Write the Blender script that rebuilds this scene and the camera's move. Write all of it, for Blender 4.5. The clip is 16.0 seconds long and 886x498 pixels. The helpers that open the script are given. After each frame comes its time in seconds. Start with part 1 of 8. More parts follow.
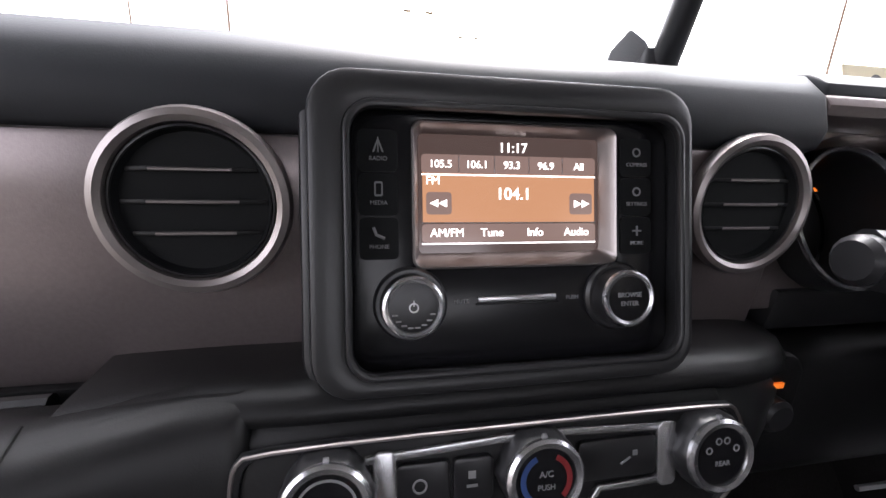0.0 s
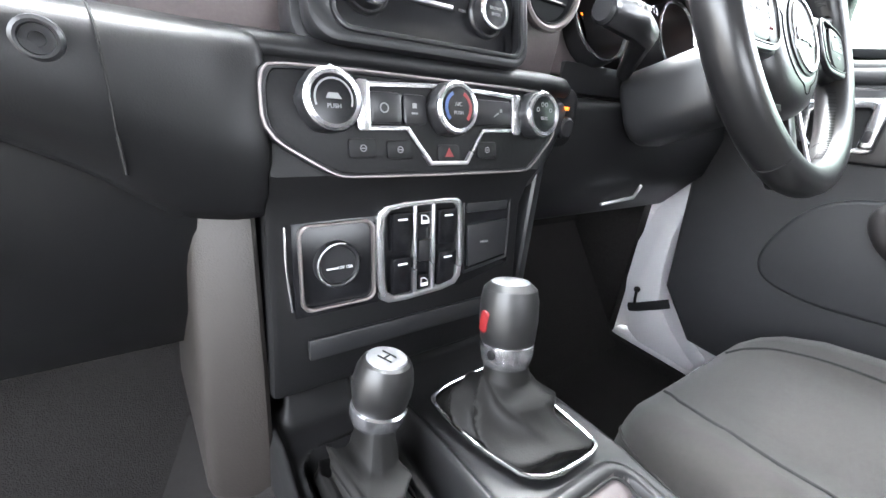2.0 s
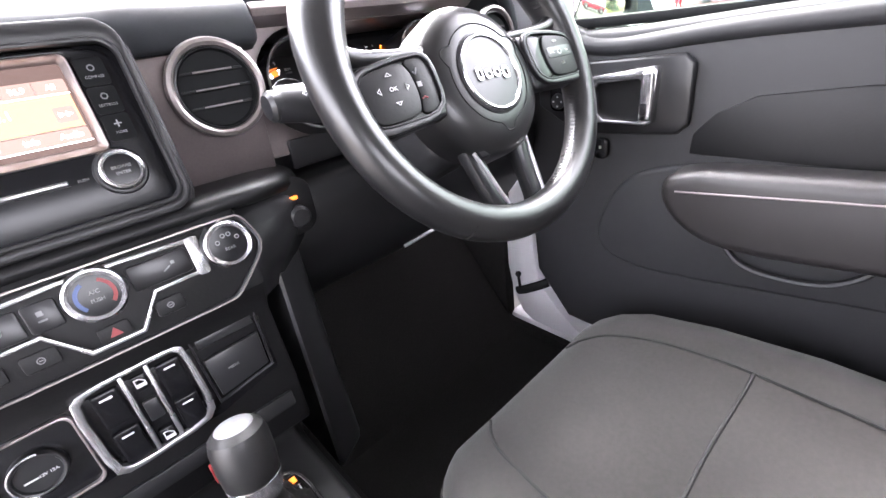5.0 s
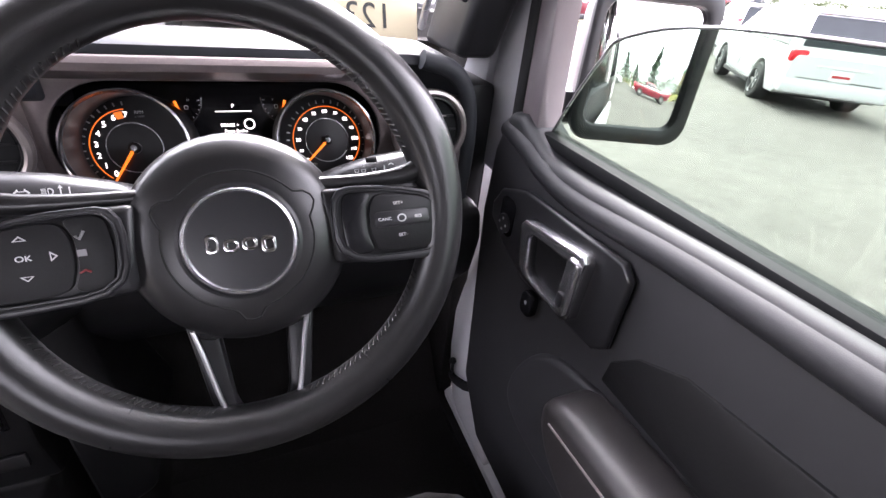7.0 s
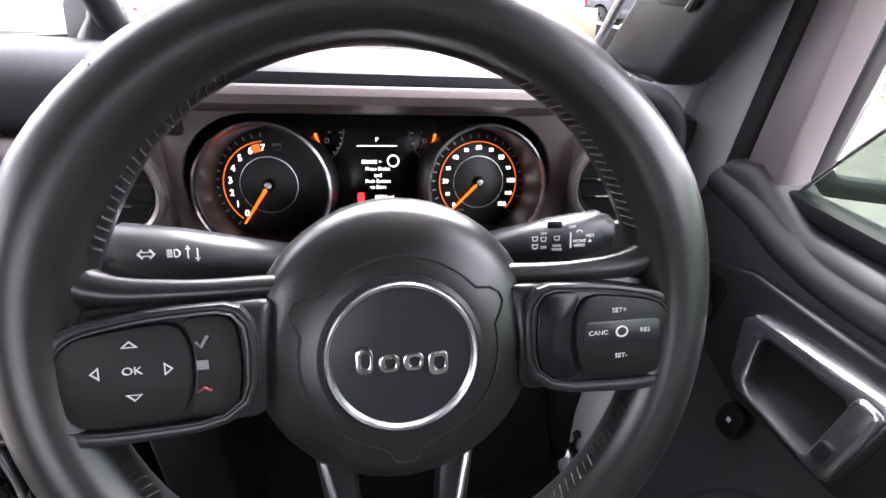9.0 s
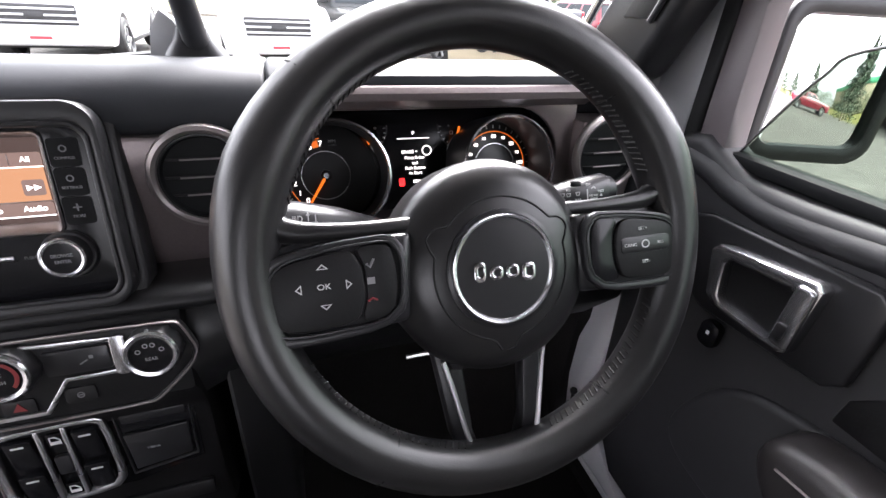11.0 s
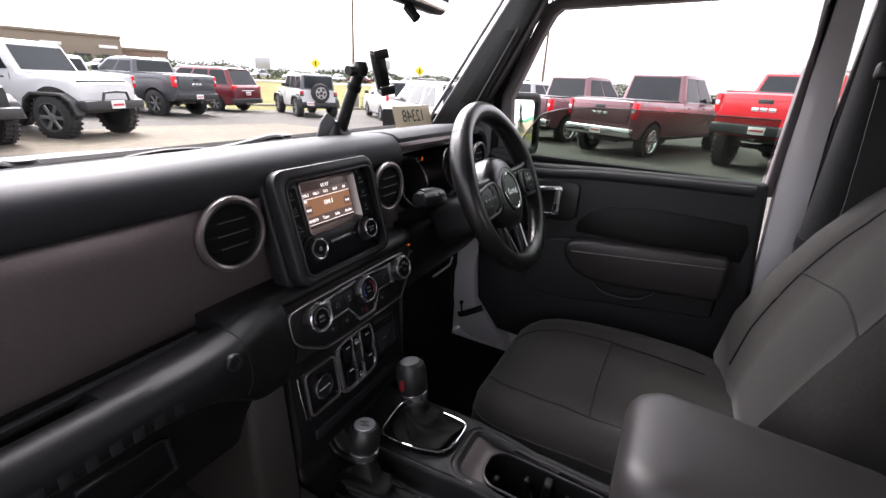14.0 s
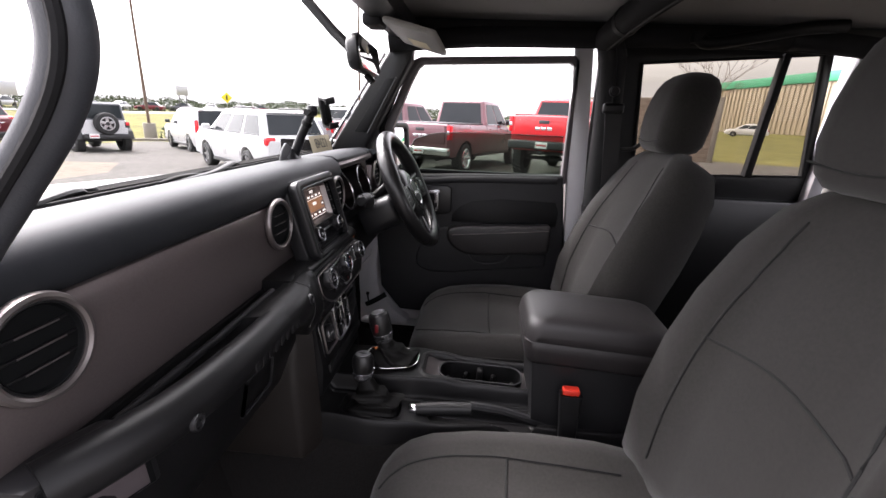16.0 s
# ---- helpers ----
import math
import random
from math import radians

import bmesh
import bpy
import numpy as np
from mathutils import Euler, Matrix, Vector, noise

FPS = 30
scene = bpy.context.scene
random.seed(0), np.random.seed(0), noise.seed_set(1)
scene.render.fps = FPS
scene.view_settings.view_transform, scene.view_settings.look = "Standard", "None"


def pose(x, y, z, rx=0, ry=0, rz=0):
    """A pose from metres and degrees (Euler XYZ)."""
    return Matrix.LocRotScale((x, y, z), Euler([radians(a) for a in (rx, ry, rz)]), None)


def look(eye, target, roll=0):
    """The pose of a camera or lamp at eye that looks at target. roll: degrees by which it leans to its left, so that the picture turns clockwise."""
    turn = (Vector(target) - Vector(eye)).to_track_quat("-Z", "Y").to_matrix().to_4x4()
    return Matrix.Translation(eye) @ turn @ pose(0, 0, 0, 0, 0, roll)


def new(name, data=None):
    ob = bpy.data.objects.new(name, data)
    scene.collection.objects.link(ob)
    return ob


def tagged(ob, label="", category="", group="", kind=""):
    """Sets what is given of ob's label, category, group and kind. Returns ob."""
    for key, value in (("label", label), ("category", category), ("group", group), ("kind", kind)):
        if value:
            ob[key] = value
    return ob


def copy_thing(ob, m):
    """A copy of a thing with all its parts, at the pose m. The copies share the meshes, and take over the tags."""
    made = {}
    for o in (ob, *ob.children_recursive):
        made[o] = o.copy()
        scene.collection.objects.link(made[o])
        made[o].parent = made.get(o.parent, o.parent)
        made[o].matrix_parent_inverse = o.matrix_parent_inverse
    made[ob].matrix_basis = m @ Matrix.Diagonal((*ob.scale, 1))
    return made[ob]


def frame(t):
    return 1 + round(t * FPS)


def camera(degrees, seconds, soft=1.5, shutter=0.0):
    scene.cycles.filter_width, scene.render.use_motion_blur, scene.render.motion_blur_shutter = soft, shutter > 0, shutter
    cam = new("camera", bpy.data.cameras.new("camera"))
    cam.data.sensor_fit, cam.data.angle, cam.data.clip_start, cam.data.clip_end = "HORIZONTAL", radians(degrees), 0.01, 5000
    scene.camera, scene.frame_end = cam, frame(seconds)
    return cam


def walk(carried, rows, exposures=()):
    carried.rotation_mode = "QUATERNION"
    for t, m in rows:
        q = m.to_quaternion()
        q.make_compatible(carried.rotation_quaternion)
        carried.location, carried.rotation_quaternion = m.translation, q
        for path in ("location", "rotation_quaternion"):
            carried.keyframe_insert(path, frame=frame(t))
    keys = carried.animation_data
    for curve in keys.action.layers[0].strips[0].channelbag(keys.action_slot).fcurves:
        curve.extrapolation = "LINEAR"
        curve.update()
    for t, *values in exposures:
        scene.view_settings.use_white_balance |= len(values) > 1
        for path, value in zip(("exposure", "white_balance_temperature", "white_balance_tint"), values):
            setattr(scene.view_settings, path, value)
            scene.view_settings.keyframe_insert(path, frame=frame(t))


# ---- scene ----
cam = camera(91.7, 16.0)
PATH = [
    (0, (-0.092, -0.205, 1.234), (0.31, 1.671, 0.669), 2.5),
    (0.5, (-0.121, -0.276, 1.209), (0.316, 1.577, 0.598), 3.4),
    (1, (-0.142, -0.313, 1.169), (0.509, 1.47, 0.538), 5.2),
    (1.5, (-0.182, -0.313, 1.114), (0.795, 1.296, 0.436), 7.8),
    (2, (-0.232, -0.342, 1.081), (0.918, 1.117, 0.339), 7.2),
    (2.5, (-0.263, -0.395, 1.064), (0.907, 0.996, 0.23), 4.9),
    (3, (-0.266, -0.426, 1.045), (0.926, 0.927, 0.178), 5.0),
    (3.5, (-0.257, -0.428, 1.044), (0.954, 0.884, 0.144), 5.0),
    (4, (-0.189, -0.416, 1.116), (1.008, 0.894, 0.193), 3.1),
    (4.5, (-0.073, -0.443, 1.187), (1.097, 0.878, 0.246), -1.5),
    (5, (0.02, -0.461, 1.217), (1.17, 0.895, 0.302), -7.7),
    (5.2, (0.05, -0.468, 1.222), (1.167, 0.924, 0.321), -9.8),
    (7.3, (0.443, -0.441, 1.364), (1.099, 1.09, 0.256), 8.4),
    (7.5, (0.448, -0.419, 1.357), (1.029, 1.134, 0.239), 7.5),
    (8, (0.431, -0.366, 1.353), (0.924, 1.225, 0.247), 6.8),
    (8.5, (0.404, -0.326, 1.355), (0.813, 1.287, 0.246), 6.2),
    (9, (0.375, -0.302, 1.344), (0.726, 1.341, 0.257), 4.2),
    (9.5, (0.346, -0.304, 1.336), (0.673, 1.341, 0.247), 4.0),
    (10, (0.341, -0.322, 1.332), (0.667, 1.318, 0.234), 3.8),
    (10.2, (0.342, -0.333, 1.33), (0.664, 1.309, 0.235), 3.5),
    (12.3, (-0.083, -0.422, 1.373), (1.192, 0.874, 0.539), 3.5),
    (12.5, (-0.137, -0.418, 1.375), (1.196, 0.79, 0.502), 4.5),
    (13, (-0.254, -0.409, 1.364), (1.217, 0.656, 0.525), 5.5),
    (13.5, (-0.382, -0.429, 1.374), (1.205, 0.525, 0.62), 4.9),
    (14, (-0.513, -0.434, 1.383), (1.152, 0.407, 0.662), 3.3),
    (14.5, (-0.636, -0.425, 1.381), (1.108, 0.261, 0.681), 1.0),
    (15, (-0.739, -0.402, 1.384), (1.073, 0.107, 0.708), -0.0),
    (15.5, (-0.86, -0.351, 1.391), (1.011, -0.062, 0.745), 1.5),
    (16, (-0.945, -0.334, 1.396), (0.961, -0.189, 0.81), 2.4),
]
EXPOSURES = [(0.0, 2.0, 6350, 18), (0.5, 2.05, 6250, 14), (1.0, 3.15, 6000, 9), (1.5, 3.98, 6050, 7), (2.0, 4.2, 6150, 10), (3.0, 4.03, 6300, 14), (4.0, 4.22, 6350, 16), (5.0, 4.05, 6300, 19),
             (6.0, 3.45, 6300, 22), (7.3, 2.86, 6300, 24), (8.5, 2.88, 6300, 21), (9.2, 2.82, 6300, 20), (10.2, 3.2, 6300, 18), (11.5, 1.6, 6400, 18), (12.5, 1.08, 6450, 19), (13.5, 0.92, 6450, 20), (16.0, 0.94, 6500, 20)]
walk(cam, [(t, look(e, g, r)) for t, e, g, r in PATH], EXPOSURES)

# ==== world, sun, exposure ====
world = bpy.data.worlds.new("overcast_sky")
scene.world = world
world.use_nodes = True
wn, wl = world.node_tree.nodes, world.node_tree.links
wn.clear()
sky = wn.new("ShaderNodeTexSky")
sky.sky_type, sky.sun_disc = "NISHITA", False
sky.sun_elevation, sky.sun_rotation = radians(51), radians(29)
sky.air_density, sky.dust_density, sky.ozone_density = 1.0, 6.0, 1.0
grey = wn.new("ShaderNodeHueSaturation")
grey.inputs["Saturation"].default_value = 0.12
grey.inputs["Value"].default_value = 3.4
back = wn.new("ShaderNodeBackground")
back.inputs["Strength"].default_value = 0.15
wout = wn.new("ShaderNodeOutputWorld")
wl.new(sky.outputs[0], grey.inputs["Color"])
cover = wn.new("ShaderNodeVectorMath")
cover.operation = "MAXIMUM"
cover.inputs[1].default_value = (6.0, 6.0, 6.1)
wl.new(grey.outputs[0], cover.inputs[0])
wl.new(cover.outputs[0], back.inputs["Color"])
wl.new(back.outputs[0], wout.inputs["Surface"])

sun = new("sun", bpy.data.lights.new("sun", "SUN"))
sun.data.energy, sun.data.angle, sun.data.color = 1.5, radians(16), (1.0, 0.97, 0.92)
sun.matrix_world = look((0, 0, 30), (-0.30, -0.55, 29.22))


# ==== mesh tools ====
from mathutils.bvhtree import BVHTree


def bm_of(verts, faces):
    bm = bmesh.new()
    vs = [bm.verts.new(v) for v in verts]
    for f in faces:
        bm.faces.new([vs[i] for i in f])
    return bm


def soften(bm, width, segments=2, angle=25):
    edges = [e for e in bm.edges if len(e.link_faces) == 2 and e.calc_face_angle(0) > radians(angle)]
    if edges and width > 0:
        bmesh.ops.bevel(bm, geom=edges, offset=width, segments=segments, profile=0.5, affect="EDGES", clamp_overlap=True)
    return bm


def box(sx, sy, sz, bevel=0.0, at=(0, 0, 0), segments=2):
    bm = bmesh.new()
    bmesh.ops.create_cube(bm, size=1)
    bm.transform(Matrix.Diagonal((sx, sy, sz, 1)))
    soften(bm, bevel, segments)
    bm.transform(Matrix.Translation(at))
    return bm


def prism(outline, depth, bevel=0.0, segments=2, z=0.0, top=1.0):
    """A flat outline raised by depth along z; top: the scale of its upper face."""
    n = len(outline)
    cx = sum(p[0] for p in outline) / n
    cy = sum(p[1] for p in outline) / n
    low = [(x, y, z) for x, y in outline]
    high = [(cx + (x - cx) * top, cy + (y - cy) * top, z + depth) for x, y in outline]
    faces = [list(range(n - 1, -1, -1)), list(range(n, 2 * n))]
    faces += [[i, (i + 1) % n, n + (i + 1) % n, n + i] for i in range(n)]
    bm = bm_of(low + high, faces)
    bmesh.ops.recalc_face_normals(bm, faces=bm.faces)
    return soften(bm, bevel, segments, 50)


def frame_prism(outer, inner, depth, bevel=0.0, z=0.0):
    """A ring between two outlines with the same number of points."""
    n = len(outer)
    vs = [(x, y, z) for x, y in outer] + [(x, y, z) for x, y in inner]
    vs += [(x, y, z + depth) for x, y in outer] + [(x, y, z + depth) for x, y in inner]
    fs = []
    for i in range(n):
        j = (i + 1) % n
        fs += [[i, j, n + j, n + i][::-1], [2 * n + i, 2 * n + j, 3 * n + j, 3 * n + i], [i, j, 2 * n + j, 2 * n + i], [n + i, n + j, 3 * n + j, 3 * n + i][::-1]]
    bm = bm_of(vs, fs)
    bmesh.ops.recalc_face_normals(bm, faces=bm.faces)
    return soften(bm, bevel, 2, 50)


def rrect(w, h, r, n=5, cx=0.0, cy=0.0):
    pts = []
    for qx, qy, a0 in ((1, 1, 0), (-1, 1, 90), (-1, -1, 180), (1, -1, 270)):
        for i in range(n + 1):
            a = radians(a0 + 90 * i / n)
            pts.append((cx + qx * (w / 2 - r) + r * math.cos(a), cy + qy * (h / 2 - r) + r * math.sin(a)))
    return pts


def rounded(poly, times=2):
    """An outline with its corners cut again and again."""
    for _ in range(times):
        poly = [q for a, b in zip(poly, poly[1:] + poly[:1]) for q in ((a[0] * 0.8 + b[0] * 0.2, a[1] * 0.8 + b[1] * 0.2), (a[0] * 0.2 + b[0] * 0.8, a[1] * 0.2 + b[1] * 0.8))]
    return poly


def circle(r, n=32, cx=0.0, cy=0.0):
    return [(cx + r * math.cos(2 * math.pi * i / n), cy + r * math.sin(2 * math.pi * i / n)) for i in range(n)]


def lathe(profile, n=32, wob=None):
    """A profile of (radius, z) turned round z."""
    vs, fs, m = [], [], len(profile)
    for i in range(n):
        a = 2 * math.pi * i / n
        for r, z in profile:
            k = wob(a) if wob else 1.0
            vs.append((r * k * math.cos(a), r * k * math.sin(a), z))
    for i in range(n):
        j = (i + 1) % n
        for k in range(m - 1):
            fs.append([i * m + k, j * m + k, j * m + k + 1, i * m + k + 1])
    bm = bm_of(vs, fs)
    bmesh.ops.remove_doubles(bm, verts=bm.verts, dist=1e-6)
    bmesh.ops.recalc_face_normals(bm, faces=bm.faces)
    return bm


def tube(points, radius, n=12, closed=False, flat=1.0, up=(0, 0, 1)):
    """A tube along points; radius: a number or one for each point; flat: its height over its width."""
    pts = [Vector(p) for p in points]
    m = len(pts)
    rad = radius if isinstance(radius, (list, tuple)) else [radius] * m
    vs, fs = [], []
    for i, p in enumerate(pts):
        a = pts[(i - 1) % m] if closed or i > 0 else p
        b = pts[(i + 1) % m] if closed or i < m - 1 else p
        t = (b - a).normalized()
        ref = Vector(up) if abs(t.dot(Vector(up))) < 0.95 else Vector((1, 0, 0))
        s = t.cross(ref).normalized()
        u = s.cross(t).normalized()
        for k in range(n):
            g = 2 * math.pi * k / n
            vs.append(p + s * (rad[i] * math.cos(g)) + u * (rad[i] * flat * math.sin(g)))
    for i in range(m if closed else m - 1):
        j = (i + 1) % m
        for k in range(n):
            fs.append([i * n + k, i * n + (k + 1) % n, j * n + (k + 1) % n, j * n + k])
    if not closed:
        fs += [list(range(n))[::-1], [(m - 1) * n + k for k in range(n)]]
    bm = bm_of(vs, fs)
    bmesh.ops.recalc_face_normals(bm, faces=bm.faces)
    return bm


def loft(sections, closed=True, caps=True):
    """Skin through sections of equally many points."""
    n = len(sections[0])
    vs = [p for s in sections for p in s]
    fs = []
    for i in range(len(sections) - 1):
        for k in range(n if closed else n - 1):
            fs.append([i * n + k, i * n + (k + 1) % n, (i + 1) * n + (k + 1) % n, (i + 1) * n + k])
    if caps and closed:
        fs += [list(range(n))[::-1], [(len(sections) - 1) * n + k for k in range(n)]]
    bm = bm_of(vs, fs)
    bmesh.ops.recalc_face_normals(bm, faces=bm.faces)
    return bm


def join(*bms):
    out = bmesh.new()
    for b in bms:
        me = bpy.data.meshes.new("tmp")
        b.to_mesh(me)
        out.from_mesh(me)
        b.free()
        bpy.data.meshes.remove(me)
    return out


def moved(bm, m):
    bm.transform(m)
    return bm


def arc(cx, cy, r, a0, a1, n=10):
    return [(cx + r * math.cos(radians(a0 + (a1 - a0) * i / n)), cy + r * math.sin(radians(a0 + (a1 - a0) * i / n))) for i in range(n + 1)]


def spline(points, per=6):
    """A smooth line through points (Catmull-Rom)."""
    p = [Vector(q) for q in points]
    p = [2 * p[0] - p[1]] + p + [2 * p[-1] - p[-2]]
    out = []
    for i in range(1, len(p) - 2):
        for k in range(per):
            t = k / per
            a, b, c, d = p[i - 1], p[i], p[i + 1], p[i + 2]
            out.append(0.5 * (2 * b + (c - a) * t + (2 * a - 5 * b + 4 * c - d) * t * t + (3 * b - a - 3 * c + d) * t ** 3))
    return out + [p[-2]]


def part(name, bm, material, parent, label="", sharp=35):
    me = bpy.data.meshes.new(name)
    bm.to_mesh(me)
    bm.free()
    me.materials.append(material)
    for poly in me.polygons:
        poly.use_smooth = True
    me.set_sharp_from_angle(angle=radians(sharp))
    ob = new(name, me)
    if parent:
        ob.parent = parent
    if label:
        ob["label"] = label
    return ob


def thing(name, label, category, m=None, group="", kind=""):
    ob = new(name)
    ob.empty_display_size = 0.05
    if m is not None:
        ob.matrix_basis = m
    return tagged(ob, label, category, group, kind)


def words(text, size, m, material, parent, name="lettering", align="CENTER", depth=0.0003, mirror=False):
    cu = bpy.data.curves.new(name, "FONT")
    cu.body, cu.size, cu.align_x, cu.align_y, cu.extrude = text, size, align, "CENTER", depth
    tmp = bpy.data.objects.new("tmp", cu)
    scene.collection.objects.link(tmp)
    bpy.context.view_layer.update()
    me = bpy.data.meshes.new_from_object(tmp.evaluated_get(bpy.context.evaluated_depsgraph_get()))
    bpy.data.objects.remove(tmp)
    bpy.data.curves.remove(cu)
    me.name = name
    if mirror:
        me.transform(Matrix.Diagonal((-1, 1, 1, 1)))
    me.transform(m)
    me.materials.clear()
    me.materials.append(material)
    ob = new(name, me)
    ob.parent = parent
    return ob


def face_at(x, y, z, tilt=0.0, yaw=0.0):
    """A frame on the dashboard: x right, y up along the face, z towards the seats; tilt leans its top ahead."""
    return pose(x, y, z, 90 - tilt, 0, yaw)


def onto(pts, bm, lift=0.0004, per=5):
    """A smooth line through pts, laid on the surface of a mesh."""
    tree = BVHTree.FromBMesh(bm)
    line = []
    for p in spline(pts, per):
        hit, normal, _, _ = tree.find_nearest(Vector(p))
        line.append(hit + normal * lift)
    return line




# ==== materials ====
def material(name, colour, rough=0.5, metal=0.0, vary=0.12, scale=30.0, bump=0.0, bump_scale=300.0, coat=0.0, spec=0.5, emit=None, power=0.0, rough_vary=0.08, big=3.0):
    """A procedural surface: base colour with fine and broad variation, and fine relief."""
    m = bpy.data.materials.new(name)
    m.use_nodes = True
    n, l = m.node_tree.nodes, m.node_tree.links
    b = n["Principled BSDF"]
    b.inputs["Roughness"].default_value = rough
    b.inputs["Metallic"].default_value = metal
    b.inputs["Specular IOR Level"].default_value = spec
    b.inputs["Coat Weight"].default_value = coat
    c = (*colour, 1)
    b.inputs["Base Color"].default_value = c
    geo = n.new("ShaderNodeTexCoord")
    if vary > 0:
        fine, broad = n.new("ShaderNodeTexNoise"), n.new("ShaderNodeTexNoise")
        fine.inputs["Scale"].default_value, fine.inputs["Detail"].default_value = scale, 6
        broad.inputs["Scale"].default_value, broad.inputs["Detail"].default_value = big, 3
        l.new(geo.outputs["Object"], fine.inputs["Vector"])
        l.new(geo.outputs["Object"], broad.inputs["Vector"])
        add = n.new("ShaderNodeMath")
        add.operation = "ADD"
        l.new(fine.outputs["Fac"], add.inputs[0])
        l.new(broad.outputs["Fac"], add.inputs[1])
        span = n.new("ShaderNodeMapRange")
        span.inputs["From Min"].default_value, span.inputs["From Max"].default_value = 0.6, 1.4
        span.inputs["To Min"].default_value, span.inputs["To Max"].default_value = 1 - vary, 1 + vary
        l.new(add.outputs[0], span.inputs["Value"])
        mul = n.new("ShaderNodeVectorMath")
        mul.operation = "SCALE"
        mul.inputs[0].default_value = colour
        l.new(span.outputs[0], mul.inputs["Scale"])
        l.new(mul.outputs[0], b.inputs["Base Color"])
        rv = n.new("ShaderNodeMapRange")
        rv.inputs["To Min"].default_value, rv.inputs["To Max"].default_value = max(0.02, rough - rough_vary), min(1, rough + rough_vary)
        l.new(broad.outputs["Fac"], rv.inputs["Value"])
        l.new(rv.outputs[0], b.inputs["Roughness"])
    if bump > 0:
        grain = n.new("ShaderNodeTexNoise")
        grain.inputs["Scale"].default_value, grain.inputs["Detail"].default_value = bump_scale, 4
        l.new(geo.outputs["Object"], grain.inputs["Vector"])
        bp = n.new("ShaderNodeBump")
        bp.inputs["Strength"].default_value, bp.inputs["Distance"].default_value = bump, 0.002
        l.new(grain.outputs["Fac"], bp.inputs["Height"])
        l.new(bp.outputs[0], b.inputs["Normal"])
    if emit:
        b.inputs["Emission Color"].default_value = (*emit, 1)
        b.inputs["Emission Strength"].default_value = power
    return m


def weave(name, colour, rough=0.95, scale=1300.0, vary=0.25):
    """Cloth with a fine woven relief."""
    m = material(name, colour, rough, vary=vary, scale=180, big=5, spec=0.2, rough_vary=0.03)
    n, l = m.node_tree.nodes, m.node_tree.links
    b = n["Principled BSDF"]
    b.inputs["Sheen Weight"].default_value = 0.12
    b.inputs["Sheen Roughness"].default_value = 0.5
    co = n["Texture Coordinate"]
    vor = n.new("ShaderNodeTexVoronoi")
    vor.inputs["Scale"].default_value = scale
    l.new(co.outputs["Object"], vor.inputs["Vector"])
    bp = n.new("ShaderNodeBump")
    bp.inputs["Strength"].default_value, bp.inputs["Distance"].default_value = 0.22, 0.0006
    l.new(vor.outputs["Distance"], bp.inputs["Height"])
    l.new(bp.outputs[0], b.inputs["Normal"])
    return m


def glass(name, tint, rough=0.0):
    m = bpy.data.materials.new(name)
    m.use_nodes = True
    n, l = m.node_tree.nodes, m.node_tree.links
    n.clear()
    clear, shine, mix, out = (n.new("ShaderNode" + k) for k in ("BsdfTransparent", "BsdfGlossy", "MixShader", "OutputMaterial"))
    facing, sharp, gain = n.new("ShaderNodeLayerWeight"), n.new("ShaderNodeMath"), n.new("ShaderNodeMath")
    clear.inputs["Color"].default_value = (*tint, 1)
    shine.inputs["Roughness"].default_value = rough
    sharp.operation, sharp.inputs[1].default_value = "POWER", 5.0
    gain.operation, gain.inputs[1].default_value, gain.inputs[2].default_value = "MULTIPLY_ADD", 0.35, 0.012
    l.new(facing.outputs["Facing"], sharp.inputs[0])
    l.new(sharp.outputs[0], gain.inputs[0])
    l.new(gain.outputs[0], mix.inputs[0])
    l.new(clear.outputs[0], mix.inputs[1])
    l.new(shine.outputs[0], mix.inputs[2])
    l.new(mix.outputs[0], out.inputs["Surface"])
    return m


PAD = material("soft_dash_pad", (0.019, 0.0205, 0.0235), 0.55, vary=0.15, bump=0.07, bump_scale=1100, spec=0.16)
PLASTIC = material("black_grained_plastic", (0.0115, 0.0116, 0.0126), 0.37, vary=0.15, bump=0.06, bump_scale=1200, spec=0.42)
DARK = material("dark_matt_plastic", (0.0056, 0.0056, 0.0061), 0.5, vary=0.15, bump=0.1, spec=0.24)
SATIN = material("satin_black_trim", (0.0140, 0.0140, 0.0152), 0.30, vary=0.1, scale=60, spec=0.36)
GLOSS = material("gloss_black", (0.006, 0.006, 0.007), 0.24, vary=0.05, rough_vary=0.03, spec=0.26)
BRONZE = material("warm_grey_dash_panel", (0.165, 0.139, 0.138), 0.33, metal=0.6, vary=0.12, scale=400, bump=0.05, bump_scale=900)
RING = material("satin_grey_ring", (0.24, 0.215, 0.21), 0.34, metal=0.8, vary=0.08)
SILVER = material("satin_silver", (0.46, 0.46, 0.47), 0.27, metal=0.9, vary=0.08)
CHROME = material("chrome", (0.75, 0.75, 0.76), 0.1, metal=1.0, vary=0.05, rough_vary=0.04)
LEATHER = material("black_leather", (0.0095, 0.0093, 0.0095), 0.40, vary=0.2, scale=90, bump=0.08, bump_scale=900)
BOOT = material("boot_leather", (0.0050, 0.0048, 0.0046), 0.58, vary=0.25, scale=60, bump=0.10, bump_scale=600, spec=0.18)
THREAD = material("black_lacing", (0.008, 0.008, 0.008), 0.75, vary=0.1)
CLOTH = weave("dark_seat_cloth", (0.0212, 0.0198, 0.0186))
CLOTH2 = weave("charcoal_seat_cloth", (0.0195, 0.0187, 0.0183), scale=500)
